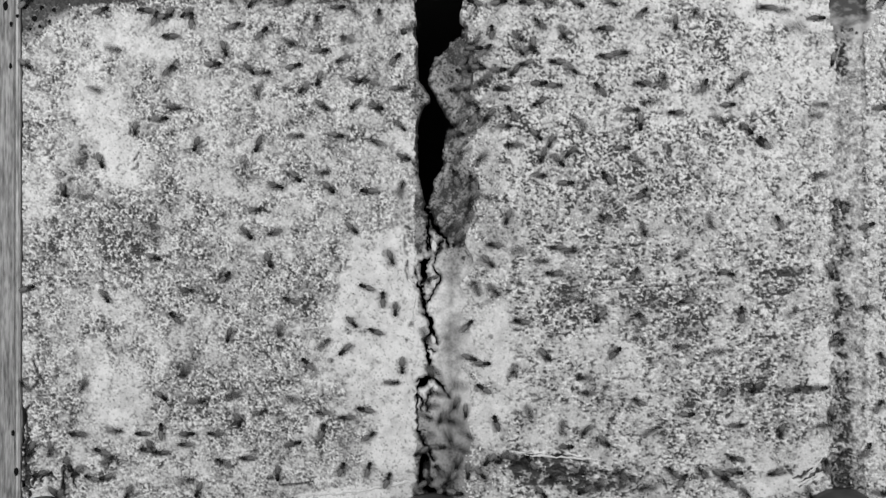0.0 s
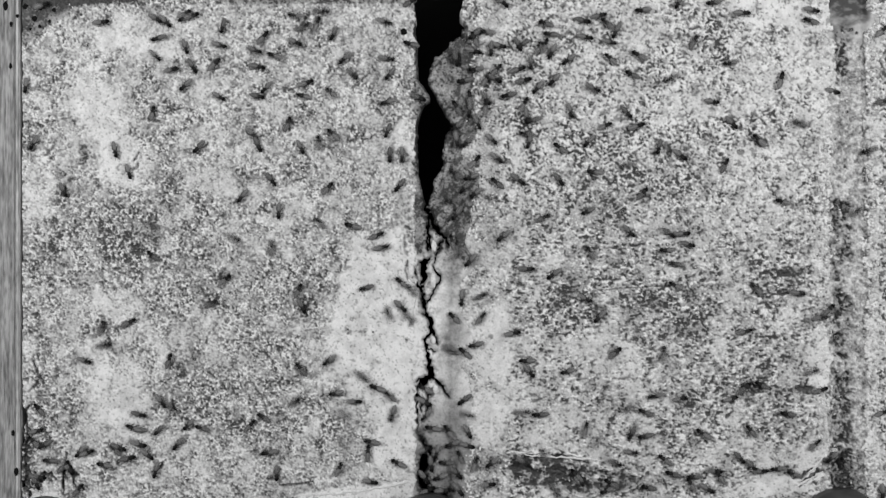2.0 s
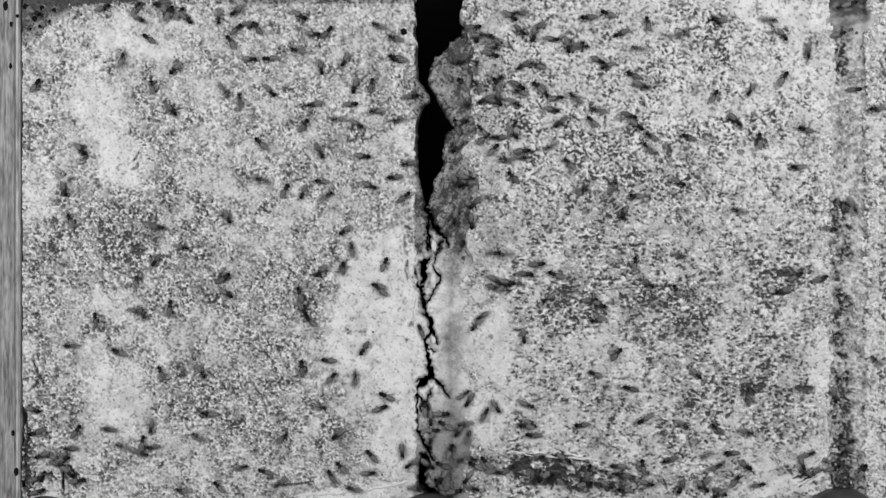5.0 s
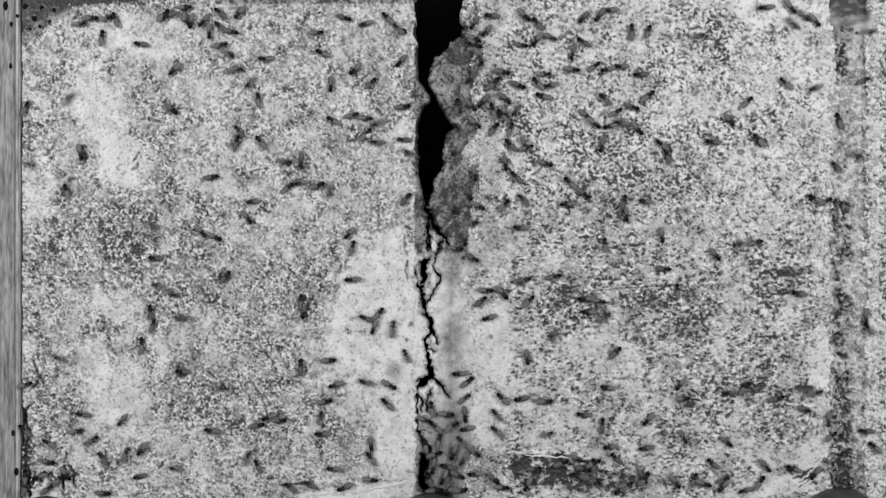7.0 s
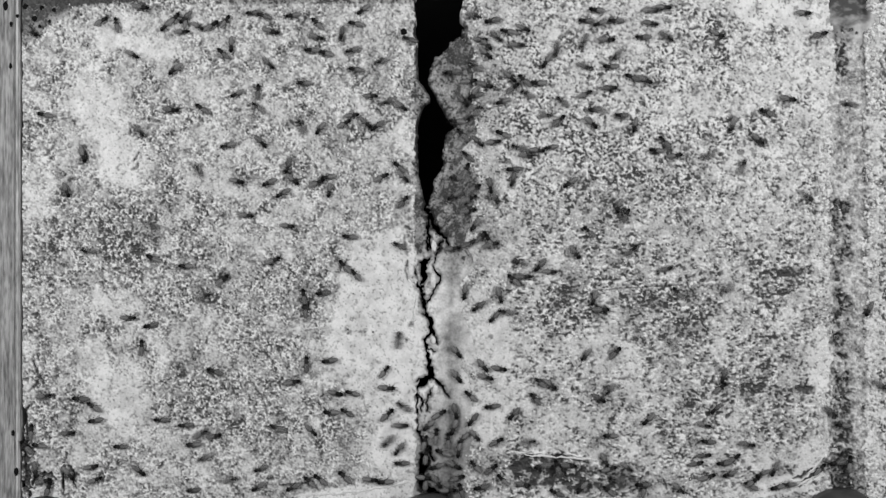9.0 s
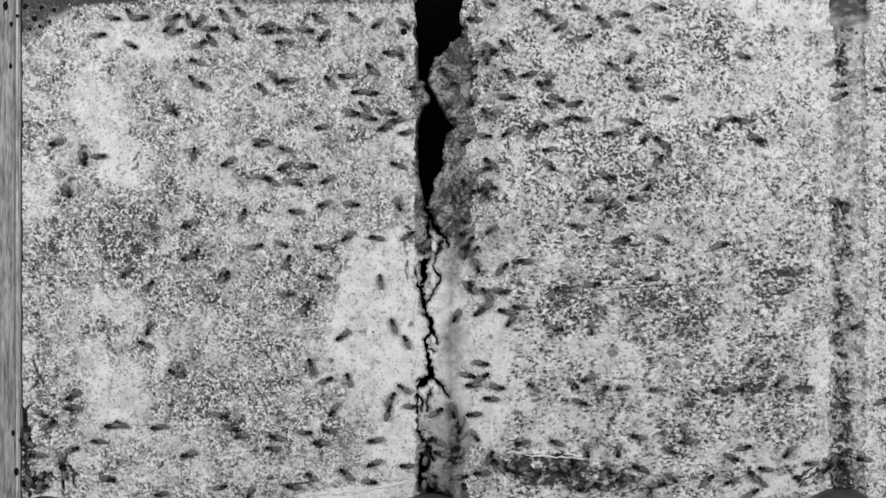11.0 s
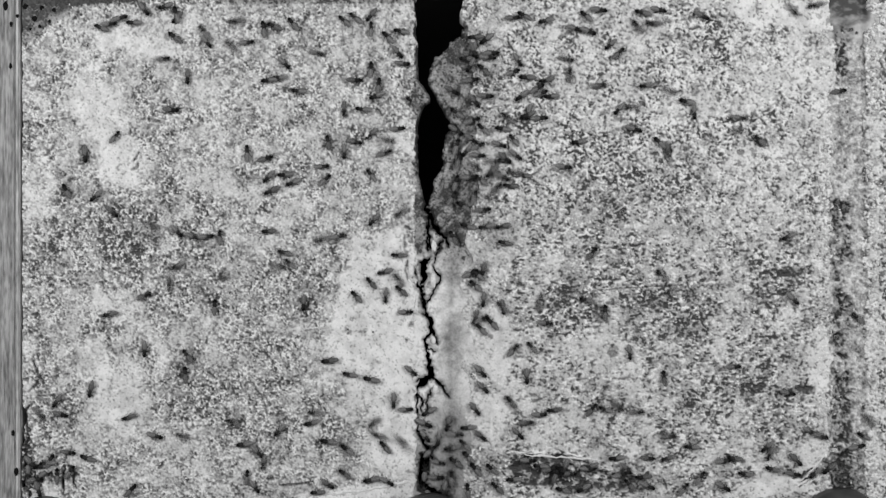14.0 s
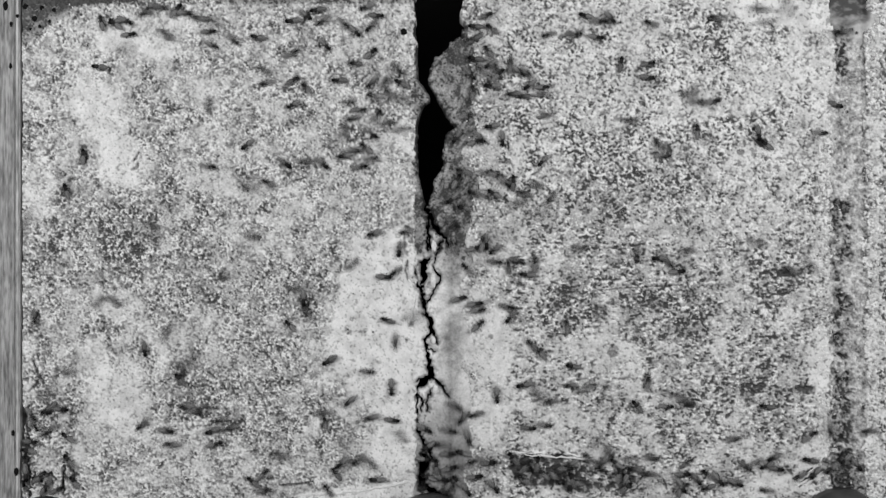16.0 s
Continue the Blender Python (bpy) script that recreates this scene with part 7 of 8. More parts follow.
    go(752,594,-71,707,624,-38,710,686,-115,832,657,-138,822,624,139,870,705,166,898,733,-135,894,752,-93,889,752,-53,851,690,-45,827,676,38,841,686,16,827,686,-43,865,662,-46,855,648,-50,855,643,0,855,610,73,860,667,128,870,624,133,874,595,86,889,543,137,889,500,163,941,476,175,932,476,179,932,486,176)
    go(1022,529,0,1030,484,80,1036,505,82,1073,498,-3,1036,529,-26,1070,533,-5,1060,529,3,1065,543,-1,1065,543,-50,1060,533,7,1060,533,-12,1055,529,8,1046,533,24,1046,538,-25,1051,529,-109,1017,590,-84,1098,619,-106,1165,652,-86,1113,619,-91,1222,695,-168,1184,514,-148,1194,505,-157,1194,471,169,1317,690,165,1194,700,139)
    go(827,576,45,803,590,15,798,571,-24,813,533,-47,817,529,-95,835,523,-96,808,514,-86,841,552,-161,836,562,-132,855,595,-114,813,662,-177,875,616,157,813,667,163,841,657,-136,808,667,-51,822,657,-12,851,657,1,851,710,-47,841,657,-47,855,729,-49,851,657,-46,822,686,-6,870,695,-27,870,710,-42,879,700,-86)
    go(855,643,0,865,638,-4,898,624,47,874,619,39,851,562,53,874,552,2,903,548,33,908,552,-50,908,562,-62,934,628,-122,932,633,-84,986,618,-56,989,667,-39,898,671,38,884,652,-12,898,671,4,898,676,-45,889,710,-45,908,648,-28,941,724,-42,932,667,-89,936,667,-51,936,657,-44,946,743,-115,974,710,-173)
    go(965,629,-45,960,629,-92,974,638,-138,989,667,-69,936,657,-51,960,705,-4,965,705,11,946,642,-21,965,705,1,941,705,-45,965,710,1,985,676,-25,941,705,-7,941,714,-3,860,667,-17,855,667,43,879,657,-7,874,733,51,889,629,46,889,652,11,908,619,48,908,610,133,894,610,132,936,648,-160,955,624,134)
    go(521,784,11,529,757,13,576,719,3,495,752,67,524,710,40,567,648,-11,583,638,67,552,610,0,605,629,-85,648,590,-167,697,657,-112,840,733,-35,827,729,-43,865,733,-53,836,743,-128,841,724,-177,860,743,132,855,752,137,870,700,135,936,762,138,903,710,130,879,762,130,860,752,-145,908,810,143,908,810,130)
    go(865,814,-135,865,819,-91,894,829,-172,860,819,-135,870,819,-143,879,832,-150,884,777,-132,879,790,-133,860,800,142,882,788,96,879,762,141,879,752,128,879,752,131,903,714,133,832,700,140,841,681,-166,846,700,176,851,733,-133,817,657,-142,855,686,-177,851,581,133,793,582,166,798,519,134,803,633,138,729,562,-155)
    go(695,676,0,695,707,-28,710,724,-1,710,705,-42,798,619,-40,841,733,2,822,729,39,855,719,-18,855,748,39,841,733,52,879,733,133,913,757,139,932,738,73,922,724,141,870,719,-173,870,705,175,908,710,138,884,762,133,870,762,-143,865,790,-138,841,724,-53,841,738,-9,851,733,-49,865,748,-134,841,733,-163)
    go(984,438,-180,1013,405,-160,1036,333,-178,1065,424,97,1044,447,126,1014,435,129,1004,443,151,960,490,161,960,490,168,955,552,-107,979,593,-115,1074,648,-83,1079,686,-44,1079,686,-37,974,681,-39,1008,690,-47,1017,710,-4,917,733,-52,970,733,-86,960,733,-23,955,733,0,970,757,24,955,733,95,955,771,11,965,752,-5)
    go(1041,695,-180,1036,667,159,1032,662,-166,1036,657,169,1003,657,-165,1045,692,149,984,710,166,1031,698,151,1037,674,173,1079,686,137,1074,686,173,1108,657,-175,1079,714,-151,1060,719,173,955,676,141,932,710,164,1017,743,-165,946,767,157,965,752,170,965,824,164,955,824,176,970,848,140,908,848,138,922,829,129,960,838,139)
    go(1134,562,135,1113,567,167,1113,571,160,1191,612,130,1174,624,85,1108,557,40,1146,495,76,1146,495,136,1146,495,129,1065,443,49,1070,433,96,1061,452,11,1090,464,-31,1051,476,3,974,481,-2,965,552,77,922,629,132,936,705,132,955,695,-173,965,710,136,941,614,131,922,624,141,922,638,134,955,667,132,1008,681,-175)
    go(1008,443,0,1083,437,-62,1117,419,-41,1103,424,-89,1113,410,-46,1095,458,17,1070,443,-23,1079,410,-6,1046,533,-8,1041,529,20,1070,562,38,1094,570,58,1065,552,90,1065,552,53,1065,548,-1,979,590,-16,1013,690,25,965,714,47,979,705,-14,1003,714,8,955,533,76,917,533,161,908,562,130,913,581,153,903,562,-129)
    go(1036,762,-135,1070,729,174,1041,729,-176,1070,757,-170,1117,767,-115,1108,800,175,1093,689,141,1170,705,169,1117,690,169,1108,690,161,1065,752,88,1089,757,6,1117,748,-12,1089,738,-3,1060,705,-30,1041,714,-3,1041,714,-2,1036,714,42,984,762,42,1098,800,-28,1046,724,52,1117,729,-4,1094,724,-17,1217,810,18,1155,810,-9)
    go(1201,613,176,1196,652,-142,1174,705,165,1151,733,165,1141,729,158,1155,762,-170,1132,752,-138,1117,743,-131,1027,753,-162,1031,748,164,1032,733,174,1060,752,178,1060,762,170,1003,710,-161,946,705,130,1017,786,-172,1036,752,145,1051,733,95,1070,810,14,1127,838,-5,1108,829,-45,1098,848,-44,1117,848,-41,1113,857,-9,1108,862,43)
    go(1130,710,155,1155,710,157,1146,700,-142,1117,695,-152,1108,724,-160,1070,800,-141,1017,729,134,1070,805,137,1089,814,-172,1079,800,171,1079,790,-171,1070,829,165,1098,819,-169,1084,767,-178,1079,771,179,1089,810,-96,1055,757,-172,1089,724,-93,1084,724,-50,1255,729,-1,1113,624,-84,1132,671,-47,1117,667,-93,1184,695,-8,1179,719,-4)
    go(1089,624,45,1089,629,47,1089,629,37,1079,629,39,1089,624,42,1089,624,48,1089,624,40,1089,624,52,1089,624,48,1089,624,51,1089,624,46,1089,624,47,1089,624,41,1089,624,44,1089,624,47,1070,695,10,1060,705,-16,1113,690,-9,1060,705,-51,1117,810,-46,1094,719,-43,1136,700,17,1089,667,90,1117,724,136,1127,719,130)
    go(1060,562,-135,1060,567,-138,1060,595,-140,1070,562,-129,1060,562,-134,1060,562,-140,1065,552,-92,1060,562,-127,1070,567,-161,1036,548,168,1041,552,177,1036,552,152,1036,552,163,1046,562,-135,1036,629,-130,1036,681,-148,1032,686,168,1079,686,-175,1041,676,-176,1113,733,-178,1036,529,166,1113,619,-128,1122,619,-167,1165,638,154,1146,676,85)
    go(1285,693,28,1284,719,-3,1298,705,-8,1303,724,9,1294,705,16,1284,719,-11,1255,686,-37,1251,681,-38,1255,681,-40,1241,602,-103,1203,681,-128,1203,671,148,1208,690,-170,1113,724,-178,1079,690,-130,1089,705,-174,1122,676,-92,1165,710,-162,1089,743,169,1122,762,172,1070,724,160,1136,733,-177,1070,829,-169,1079,810,142,1089,819,142)
    go(1211,533,-171,1187,529,-159,1194,495,-172,1194,500,-171,1194,505,153,1194,505,141,1194,505,140,1194,514,139,1198,514,112,1198,514,140,1198,514,94,1198,519,141,1198,519,143,1203,524,133,1189,610,150,1136,729,-165,1165,724,-156,1194,710,-142,1155,638,151,1336,686,-129,1341,529,169,1341,429,-161,1328,393,137,1479,538,96,1394,476,165)
    go(1451,686,0,1441,705,40,1451,705,50,1441,719,74,1451,690,19,1413,705,-5,1413,695,-1,1441,771,6,1441,800,3,1441,743,30,1422,724,-16,1343,733,-26,1317,690,-13,1336,681,2,1322,786,-12,1313,795,19,1274,748,-1,1213,757,-15,1170,829,-16,1236,805,2,1127,729,2,1179,719,2,1213,810,38,1222,838,42,1208,838,1)
    go(1336,686,-135,1336,686,-133,1336,705,-139,1346,686,-141,1346,681,152,1346,681,173,1327,681,141,1254,743,119,1289,781,136,1274,690,129,1289,695,180,1274,733,152,1279,714,160,1284,714,137,1265,724,-138,1260,705,167,1260,733,173,1227,733,177,1289,810,-180,1313,800,132,1174,667,98,1194,705,13,1178,724,-13,1241,810,-42,1213,819,39)
    go(1470,733,-90,1481,739,-33,1451,733,15,1470,781,42,1441,786,39,1403,790,26,1336,810,-45,1346,829,11,1336,838,-24,1313,710,-8,1317,686,53,1279,686,50,1279,686,44,1317,686,42,1274,686,41,1317,686,0,1317,686,-24,1289,705,10,1336,676,6,1379,733,13,1298,648,0,1294,724,46,1323,687,65,1374,733,19,1298,776,8)
    go(1560,634,114,1542,610,107,1532,571,91,1432,538,157,1336,510,131,1313,433,160,1365,381,172,1303,305,-110,1298,390,174,1305,376,178,1308,433,-170,1327,467,-164,1374,505,-155,1341,457,179,1284,514,-162,1346,681,-142,1346,686,179,1346,676,-170,1422,700,-157,1441,757,129,1517,562,138,1479,557,149,1536,543,85,1536,552,86,1432,467,170)
    go(646,724,168,638,716,140,633,724,178,652,729,170,695,733,-108,705,743,-84,690,724,-142,692,729,-85,738,757,-48,667,843,-115,657,786,-84,662,762,-114,671,733,167,714,752,93,686,733,45,690,729,85,817,790,139,841,790,-180,841,762,135,851,829,132,841,829,129,865,852,44,841,843,51,841,848,14,841,843,6)
    go(824,729,-90,827,705,-42,884,705,43,896,690,82,927,729,4,922,762,65,927,733,44,927,719,38,946,738,-39,960,733,21,968,768,17,936,786,-7,874,819,-47,898,810,-37,841,771,-50,846,752,-41,841,762,-8,851,771,44,846,743,43,813,800,40,719,724,2,719,729,3,724,762,42,794,762,87,710,771,127)
    go(744,800,-147,705,805,-161,671,767,-131,671,762,-49,747,771,-75,803,790,-45,822,824,-96,814,834,-51,817,810,-42,817,792,-10,841,800,-38,855,819,13,841,800,-44,865,810,-44,705,795,-128,841,810,-43,841,819,41,865,790,-44,855,790,-129,865,852,170,870,829,138,870,833,136,870,829,-140,865,848,-138,874,862,-53)
    go(816,795,-34,870,771,-13,827,757,47,865,690,-18,828,735,-14,827,771,-44,831,773,22,841,838,-24,841,862,14,855,848,-26,874,848,-46,841,862,-1,855,838,31,879,829,9,870,829,41,870,800,75,870,833,41,870,819,-6,874,800,-42,879,829,-96,851,771,-41,841,819,-49,841,819,-42,870,819,-43,865,819,5)
    go(807,872,-13,808,872,-33,841,867,-45,841,862,14,841,819,72,851,800,131,858,775,157,851,810,135,841,819,131,841,829,-179,841,838,-173,827,838,130,827,829,140,855,829,128,841,824,132,865,829,135,865,862,140,846,829,140,846,819,178,841,848,140,710,781,135,667,710,173,648,710,158,710,729,-166,657,738,-165)
    go(889,810,-135,865,795,-134,822,810,-104,808,848,-37,808,838,-46,822,862,-7,813,862,73,803,857,72,803,838,130,758,872,102,759,848,111,813,862,140,803,862,133,841,862,-157,851,862,-166,870,848,165,841,857,-179,841,848,-138,860,838,137,884,867,178,879,862,135,889,848,138,860,848,134,884,838,128,932,824,48)
    go(851,838,-45,874,848,-38,865,852,2,865,862,62,865,857,6,836,848,-49,870,829,6,874,848,5,874,838,-9,889,848,-44,889,862,-8,889,848,-41,889,848,-126,908,843,170,889,848,135,889,829,138,889,862,173,879,848,141,908,829,-139,908,848,155,908,848,-178,936,829,-168,884,848,-174,889,857,130,927,848,141)
    go(936,729,-70,908,762,-20,932,762,63,1022,743,45,1036,757,76,1008,829,5,994,829,-22,1027,829,-51,1022,829,12,1061,852,-5,1051,819,26,1051,838,-31,1070,810,37,984,733,-3,936,781,0,994,833,2,1008,829,11,917,810,12,917,810,-28,936,829,-47,936,814,-3,955,833,10,936,824,19,946,838,-47,984,848,-53)
    go(959,872,-46,977,862,-60,1034,865,-63,1041,814,-50,983,869,-62,955,824,-45,955,824,-11,917,843,-35,927,829,-53,967,850,23,994,819,21,994,824,-20,1022,829,11,908,786,1,879,781,28,908,810,-49,927,810,-8,908,790,2,936,771,37,927,800,-48,917,767,-46,922,800,-40,941,757,-9,941,814,0,951,819,85)
    go(995,757,-90,965,729,-169,1000,802,-162,1022,790,176,962,806,103,927,810,138,898,838,167,884,829,127,898,829,47,927,786,-10,946,829,6,974,819,5,1003,838,12,936,838,-2,927,857,-12,955,838,7,974,862,18,936,829,10,955,781,-44,989,829,-42,932,748,1,908,776,75,917,733,51,936,762,37,936,757,-5)
    go(878,747,108,874,748,134,874,752,157,913,743,111,955,733,-177,936,781,130,936,810,-178,926,776,-164,927,757,-178,927,729,-169,922,705,-169,965,724,-136,965,724,-106,965,729,-180,908,733,-133,932,810,-173,974,838,-97,955,838,-43,984,829,6,1013,862,11,974,829,14,984,862,5,955,829,-9,970,829,-7,1003,829,3)
    go(1098,838,135,1090,872,-149,1136,867,-172,1146,862,178,1146,862,168,1098,862,177,1051,843,-164,1098,862,-164,1117,838,175,1098,819,145,1089,810,137,1108,829,143,1108,838,131,1032,829,-174,984,872,156,1032,829,174,1032,829,-174,1003,810,179,1008,819,162,1032,829,-173,979,724,-173,989,829,-166,989,824,-171,989,819,162,1041,810,140)
    go(1032,667,-180,1022,633,175,1051,633,169,1098,657,176,1160,700,-170,1174,705,176,1154,682,-161,1151,719,-169,1136,738,-132,1141,748,-173,1146,743,-133,1136,733,142,1146,738,-139,1146,743,-136,1146,743,-139,1108,800,155,1098,810,-151,1108,800,-180,1108,810,-172,1146,819,-179,1089,810,-174,1108,829,-172,1108,829,175,1113,829,172,1094,838,87)
    go(1241,833,135,1228,872,-150,1191,872,-154,1203,810,-134,1189,838,163,1194,838,141,1189,852,-137,1194,838,-137,1208,852,-105,1136,848,-140,1136,843,-55,1155,848,-140,1165,862,-168,1136,857,-172,1136,857,180,1127,829,167,1117,819,-133,1098,829,169,1117,838,136,1165,862,-180,1136,843,-177,1165,838,-169,1165,838,169,1213,857,-164,1146,838,179)
    go(1319,872,-49,1317,838,-53,1341,872,32,1317,838,-1,1308,810,-48,1317,843,14,1317,819,65,1313,848,16,1317,848,-40,1279,843,8,1279,848,23,1222,862,4,1251,838,-2,1251,833,-9,1246,805,3,1155,819,-13,1136,810,62,1165,800,-17,1141,829,-11,1213,829,-26,1146,810,-5,1151,814,-38,1127,824,40,1184,838,10,1113,810,14)
    go(1301,810,172,1308,810,129,1260,848,134,1213,848,129,1227,843,180,1236,795,163,1251,795,-115,1251,805,-170,1251,819,-174,1222,795,-146,1208,774,-61,1251,762,-98,1241,786,-179,1241,790,160,1251,781,175,1174,810,177,1194,838,-163,1213,805,-178,1165,848,-139,1241,867,159,1179,810,-163,1213,848,-176,1241,838,-168,1251,848,174,1251,862,-161)
    go(1217,733,0,1217,733,0,1217,733,-11,1227,724,-48,1203,705,12,1213,733,22,1174,752,30,1165,752,-26,1213,748,-18,1213,714,-42,1208,705,2,1174,705,21,1213,710,35,1222,705,17,1246,752,-17,1174,762,-92,1217,824,-138,1232,800,-148,1232,819,171,1260,819,160,1222,790,176,1232,852,176,1265,833,168,1270,819,177,1251,838,143)
    go(1122,484,59,1108,505,32,1103,501,61,1136,448,93,1194,467,173,1270,467,-157,1346,462,143,1322,533,130,1398,476,-169,1417,571,-134,1413,519,168,1414,576,-148,1394,510,156,1394,514,-156,1279,667,-109,1394,700,-165,1336,743,-109,1251,795,-158,1251,833,-153,1317,829,-167,1298,810,171,1327,838,-173,1317,838,-169,1327,843,-172,1298,852,-176)
    go(1403,690,0,1417,710,85,1413,710,76,1365,705,147,1327,762,127,1327,733,-156,1317,700,-168,1317,795,-153,1303,829,-173,1246,805,-174,1260,819,139,1241,810,163,1251,805,-172,1265,810,133,1279,819,-176,1279,838,-141,1270,867,161,1270,848,153,1313,862,169,1360,867,172,1365,829,166,1365,838,166,1379,829,-137,1355,814,-171,1355,824,-158)
    go(1380,763,-109,1388,781,-66,1394,752,-48,1351,829,-4,1346,833,4,1336,838,1,1332,843,-3,1383,872,12,1346,867,3,1313,848,27,1284,781,-39,1312,777,36,1279,781,-17,1336,819,-13,1298,810,35,1298,810,-41,1279,848,10,1289,819,-38,1317,829,47,1413,838,37,1403,838,-10,1413,857,47,1422,843,43,1374,819,-14,1374,829,-11)
    go(1482,605,24,1465,636,17,1465,681,-19,1470,686,2,1436,657,13,1474,629,31,1546,738,-26,1513,733,-16,1527,781,45,1489,810,-18,1465,743,-92,1441,810,-159,1451,829,-171,1451,829,172,1346,838,-155,1355,829,165,1327,848,-139,1298,838,172,1298,838,-168,1336,833,-180,1317,838,171,1346,843,-149,1336,843,179,1346,838,177,1355,867,171)
    go(1432,872,-74,1448,871,-103,1441,824,-137,1384,848,-177,1374,829,-175,1384,829,-134,1379,838,-104,1403,819,-133,1403,819,-48,1403,838,-129,1317,867,-166,1308,838,157,1327,814,-176,1374,833,142,1289,838,-160,1336,867,132,1346,852,140,1317,829,140,1384,790,91,1403,752,6,1394,695,-11,1489,733,-46,1536,752,-17,1508,810,-40,1517,824,-51)
    go(1462,824,109,1455,790,95,1441,795,180,1494,790,-141,1470,810,-139,1455,829,-130,1441,843,-137,1446,824,158,1465,843,-134,1451,838,-173,1441,838,-127,1422,843,-129,1403,852,170,1441,848,-137,1394,857,-175,1413,848,135,1365,862,140,1355,871,173,1346,838,-132,1379,838,-176,1355,790,-138,1370,790,-53,1417,738,8,1379,752,93,1336,819,21)
    go(1151,762,25,1222,771,50,1224,795,104,1231,772,133,1243,767,146,1251,752,179,1236,776,-154,1227,848,-173,1260,838,-170,1170,857,-133,1194,852,-52,1194,848,17,1217,838,20,1251,857,-2,1251,843,18,1251,848,50,1255,843,42,1241,848,3,1241,857,3,1279,867,-38,1279,814,7,1251,862,42,1279,848,-27,1270,843,-8,1270,848,-51)
    go(1303,752,0,1333,739,-41,1322,738,-7,1270,795,-14,1265,833,-5,1289,838,22,1270,800,-39,1270,848,12,1279,843,16,1194,829,45,1227,848,71,1213,829,12,1222,800,15,1232,824,19,1232,819,11,1200,872,-41,1213,848,-43,1217,838,-33,1222,838,12,1251,838,18,1184,771,6,1170,810,-12,1203,829,-42,1232,862,-22,1232,848,-53)
    go(1146,862,-180,1189,819,171,1155,838,-173,1146,810,-178,1141,771,-169,1146,800,167,1208,810,172,1213,819,-136,1232,824,-134,1108,790,-165,1142,792,-172,1151,829,-179,1160,838,-177,1117,762,-138,1089,848,177,1113,848,173,1113,848,-143,1108,862,-170,1113,857,171,1141,862,-170,1113,857,133,1136,843,178,1136,843,168,1165,848,162,1122,829,164)
    go(1003,790,0,1008,789,-63,1058,801,-67,1070,790,-53,1089,819,-24,1032,833,12,1017,838,49,1041,862,-1,955,824,0,1016,803,10,1032,829,-11,1013,829,3,1051,829,-26,1008,824,-12,1008,824,-3,1013,838,-47,1055,829,-48,1013,852,-17,1003,838,-44,1008,838,-6,1008,838,-2,1008,838,-31,1008,838,-27,1013,838,-2,1060,824,-50)
    go(1070,781,-45,1084,767,2,1119,759,19,1122,790,5,1117,800,-7,1141,829,7,1141,843,-42,1127,810,-8,1170,843,-48,1117,829,37,1108,857,15,1132,838,-4,1132,848,-11,1079,829,-12,1079,829,14,1094,829,84,1089,848,1,1041,848,4,1032,838,-8,1108,843,-18,1041,829,-3,1041,848,-13,1041,838,15,1032,819,10,1079,800,-52)
    go(1460,752,0,1432,724,72,1432,724,139,1403,705,180,1392,732,170,1408,733,151,1489,762,128,1484,762,94,1517,800,137,1498,829,138,1532,762,174,1479,814,-134,1494,810,-135,1489,810,180,1479,819,-170,1470,819,-111,1470,819,-139,1460,829,-142,1451,829,-141,1465,829,-131,1465,829,-142,1465,843,-128,1465,833,-134,1441,819,152,1432,814,169)
    go(1556,871,-11,1546,838,-51,1532,829,-49,1560,872,-116,1560,872,-90,1560,857,-77,1527,829,-44,1498,829,-40,1527,838,45,1522,829,92,1546,790,139,1513,829,-136,1498,829,179,1522,833,173,1503,819,88,1494,829,160,1489,829,159,1489,810,89,1470,819,40,1498,819,42,1517,790,11,1513,819,-47,1498,829,-94,1498,848,-165,1470,829,-141)
    go(1554,718,62,1532,724,41,1536,781,4,1560,717,57,1560,730,20,1484,738,-11,1484,733,-91,1489,705,-142,1546,714,-175,1559,572,108,1536,581,132,1546,724,143,1560,781,111,1532,810,137,1489,752,177,1517,810,161,1494,848,-154,1498,838,166,1546,833,132,1536,838,179,1527,771,153,1489,810,-139,1479,819,174,1489,829,-139,1494,814,-139)
    go(1535,794,70,1513,791,45,1498,819,52,1513,829,65,1494,819,127,1494,819,51,1498,819,50,1465,819,42,1484,829,49,1470,829,-25,1470,771,38,1451,829,41,1463,872,8,1470,824,6,1451,829,47,1451,838,42,1441,848,52,1441,848,-11,1446,848,39,1441,829,21,1432,762,-26,1413,790,-52,1441,829,-134,1408,814,-175,1413,843,-140)
    go(1370,836,-168,1355,829,179,1403,781,-173,1403,800,162,1403,838,163,1403,848,-171,1413,848,179,1422,810,-174,1417,838,133,1432,843,-142,1403,829,159,1403,848,-128,1346,829,175,1379,862,-159,1374,862,-167,1422,790,169,1403,838,-177,1417,829,160,1413,838,-167,1432,848,143,1441,838,-137,1441,810,138,1451,848,142,1432,838,-135,1441,838,-128)
    go(1270,622,-2,1242,677,20,1317,686,50,1322,700,71,1317,686,42,1374,705,7,1351,671,23,1364,698,101,1317,690,134,1336,686,49,1374,705,15,1336,686,23,1336,681,20,1422,695,46,1470,729,-39,1494,743,1,1422,781,38,1403,814,-10,1398,805,-13,1403,810,-19,1408,814,-44,1374,810,-49,1351,829,-43,1336,810,-2,1317,824,-35)
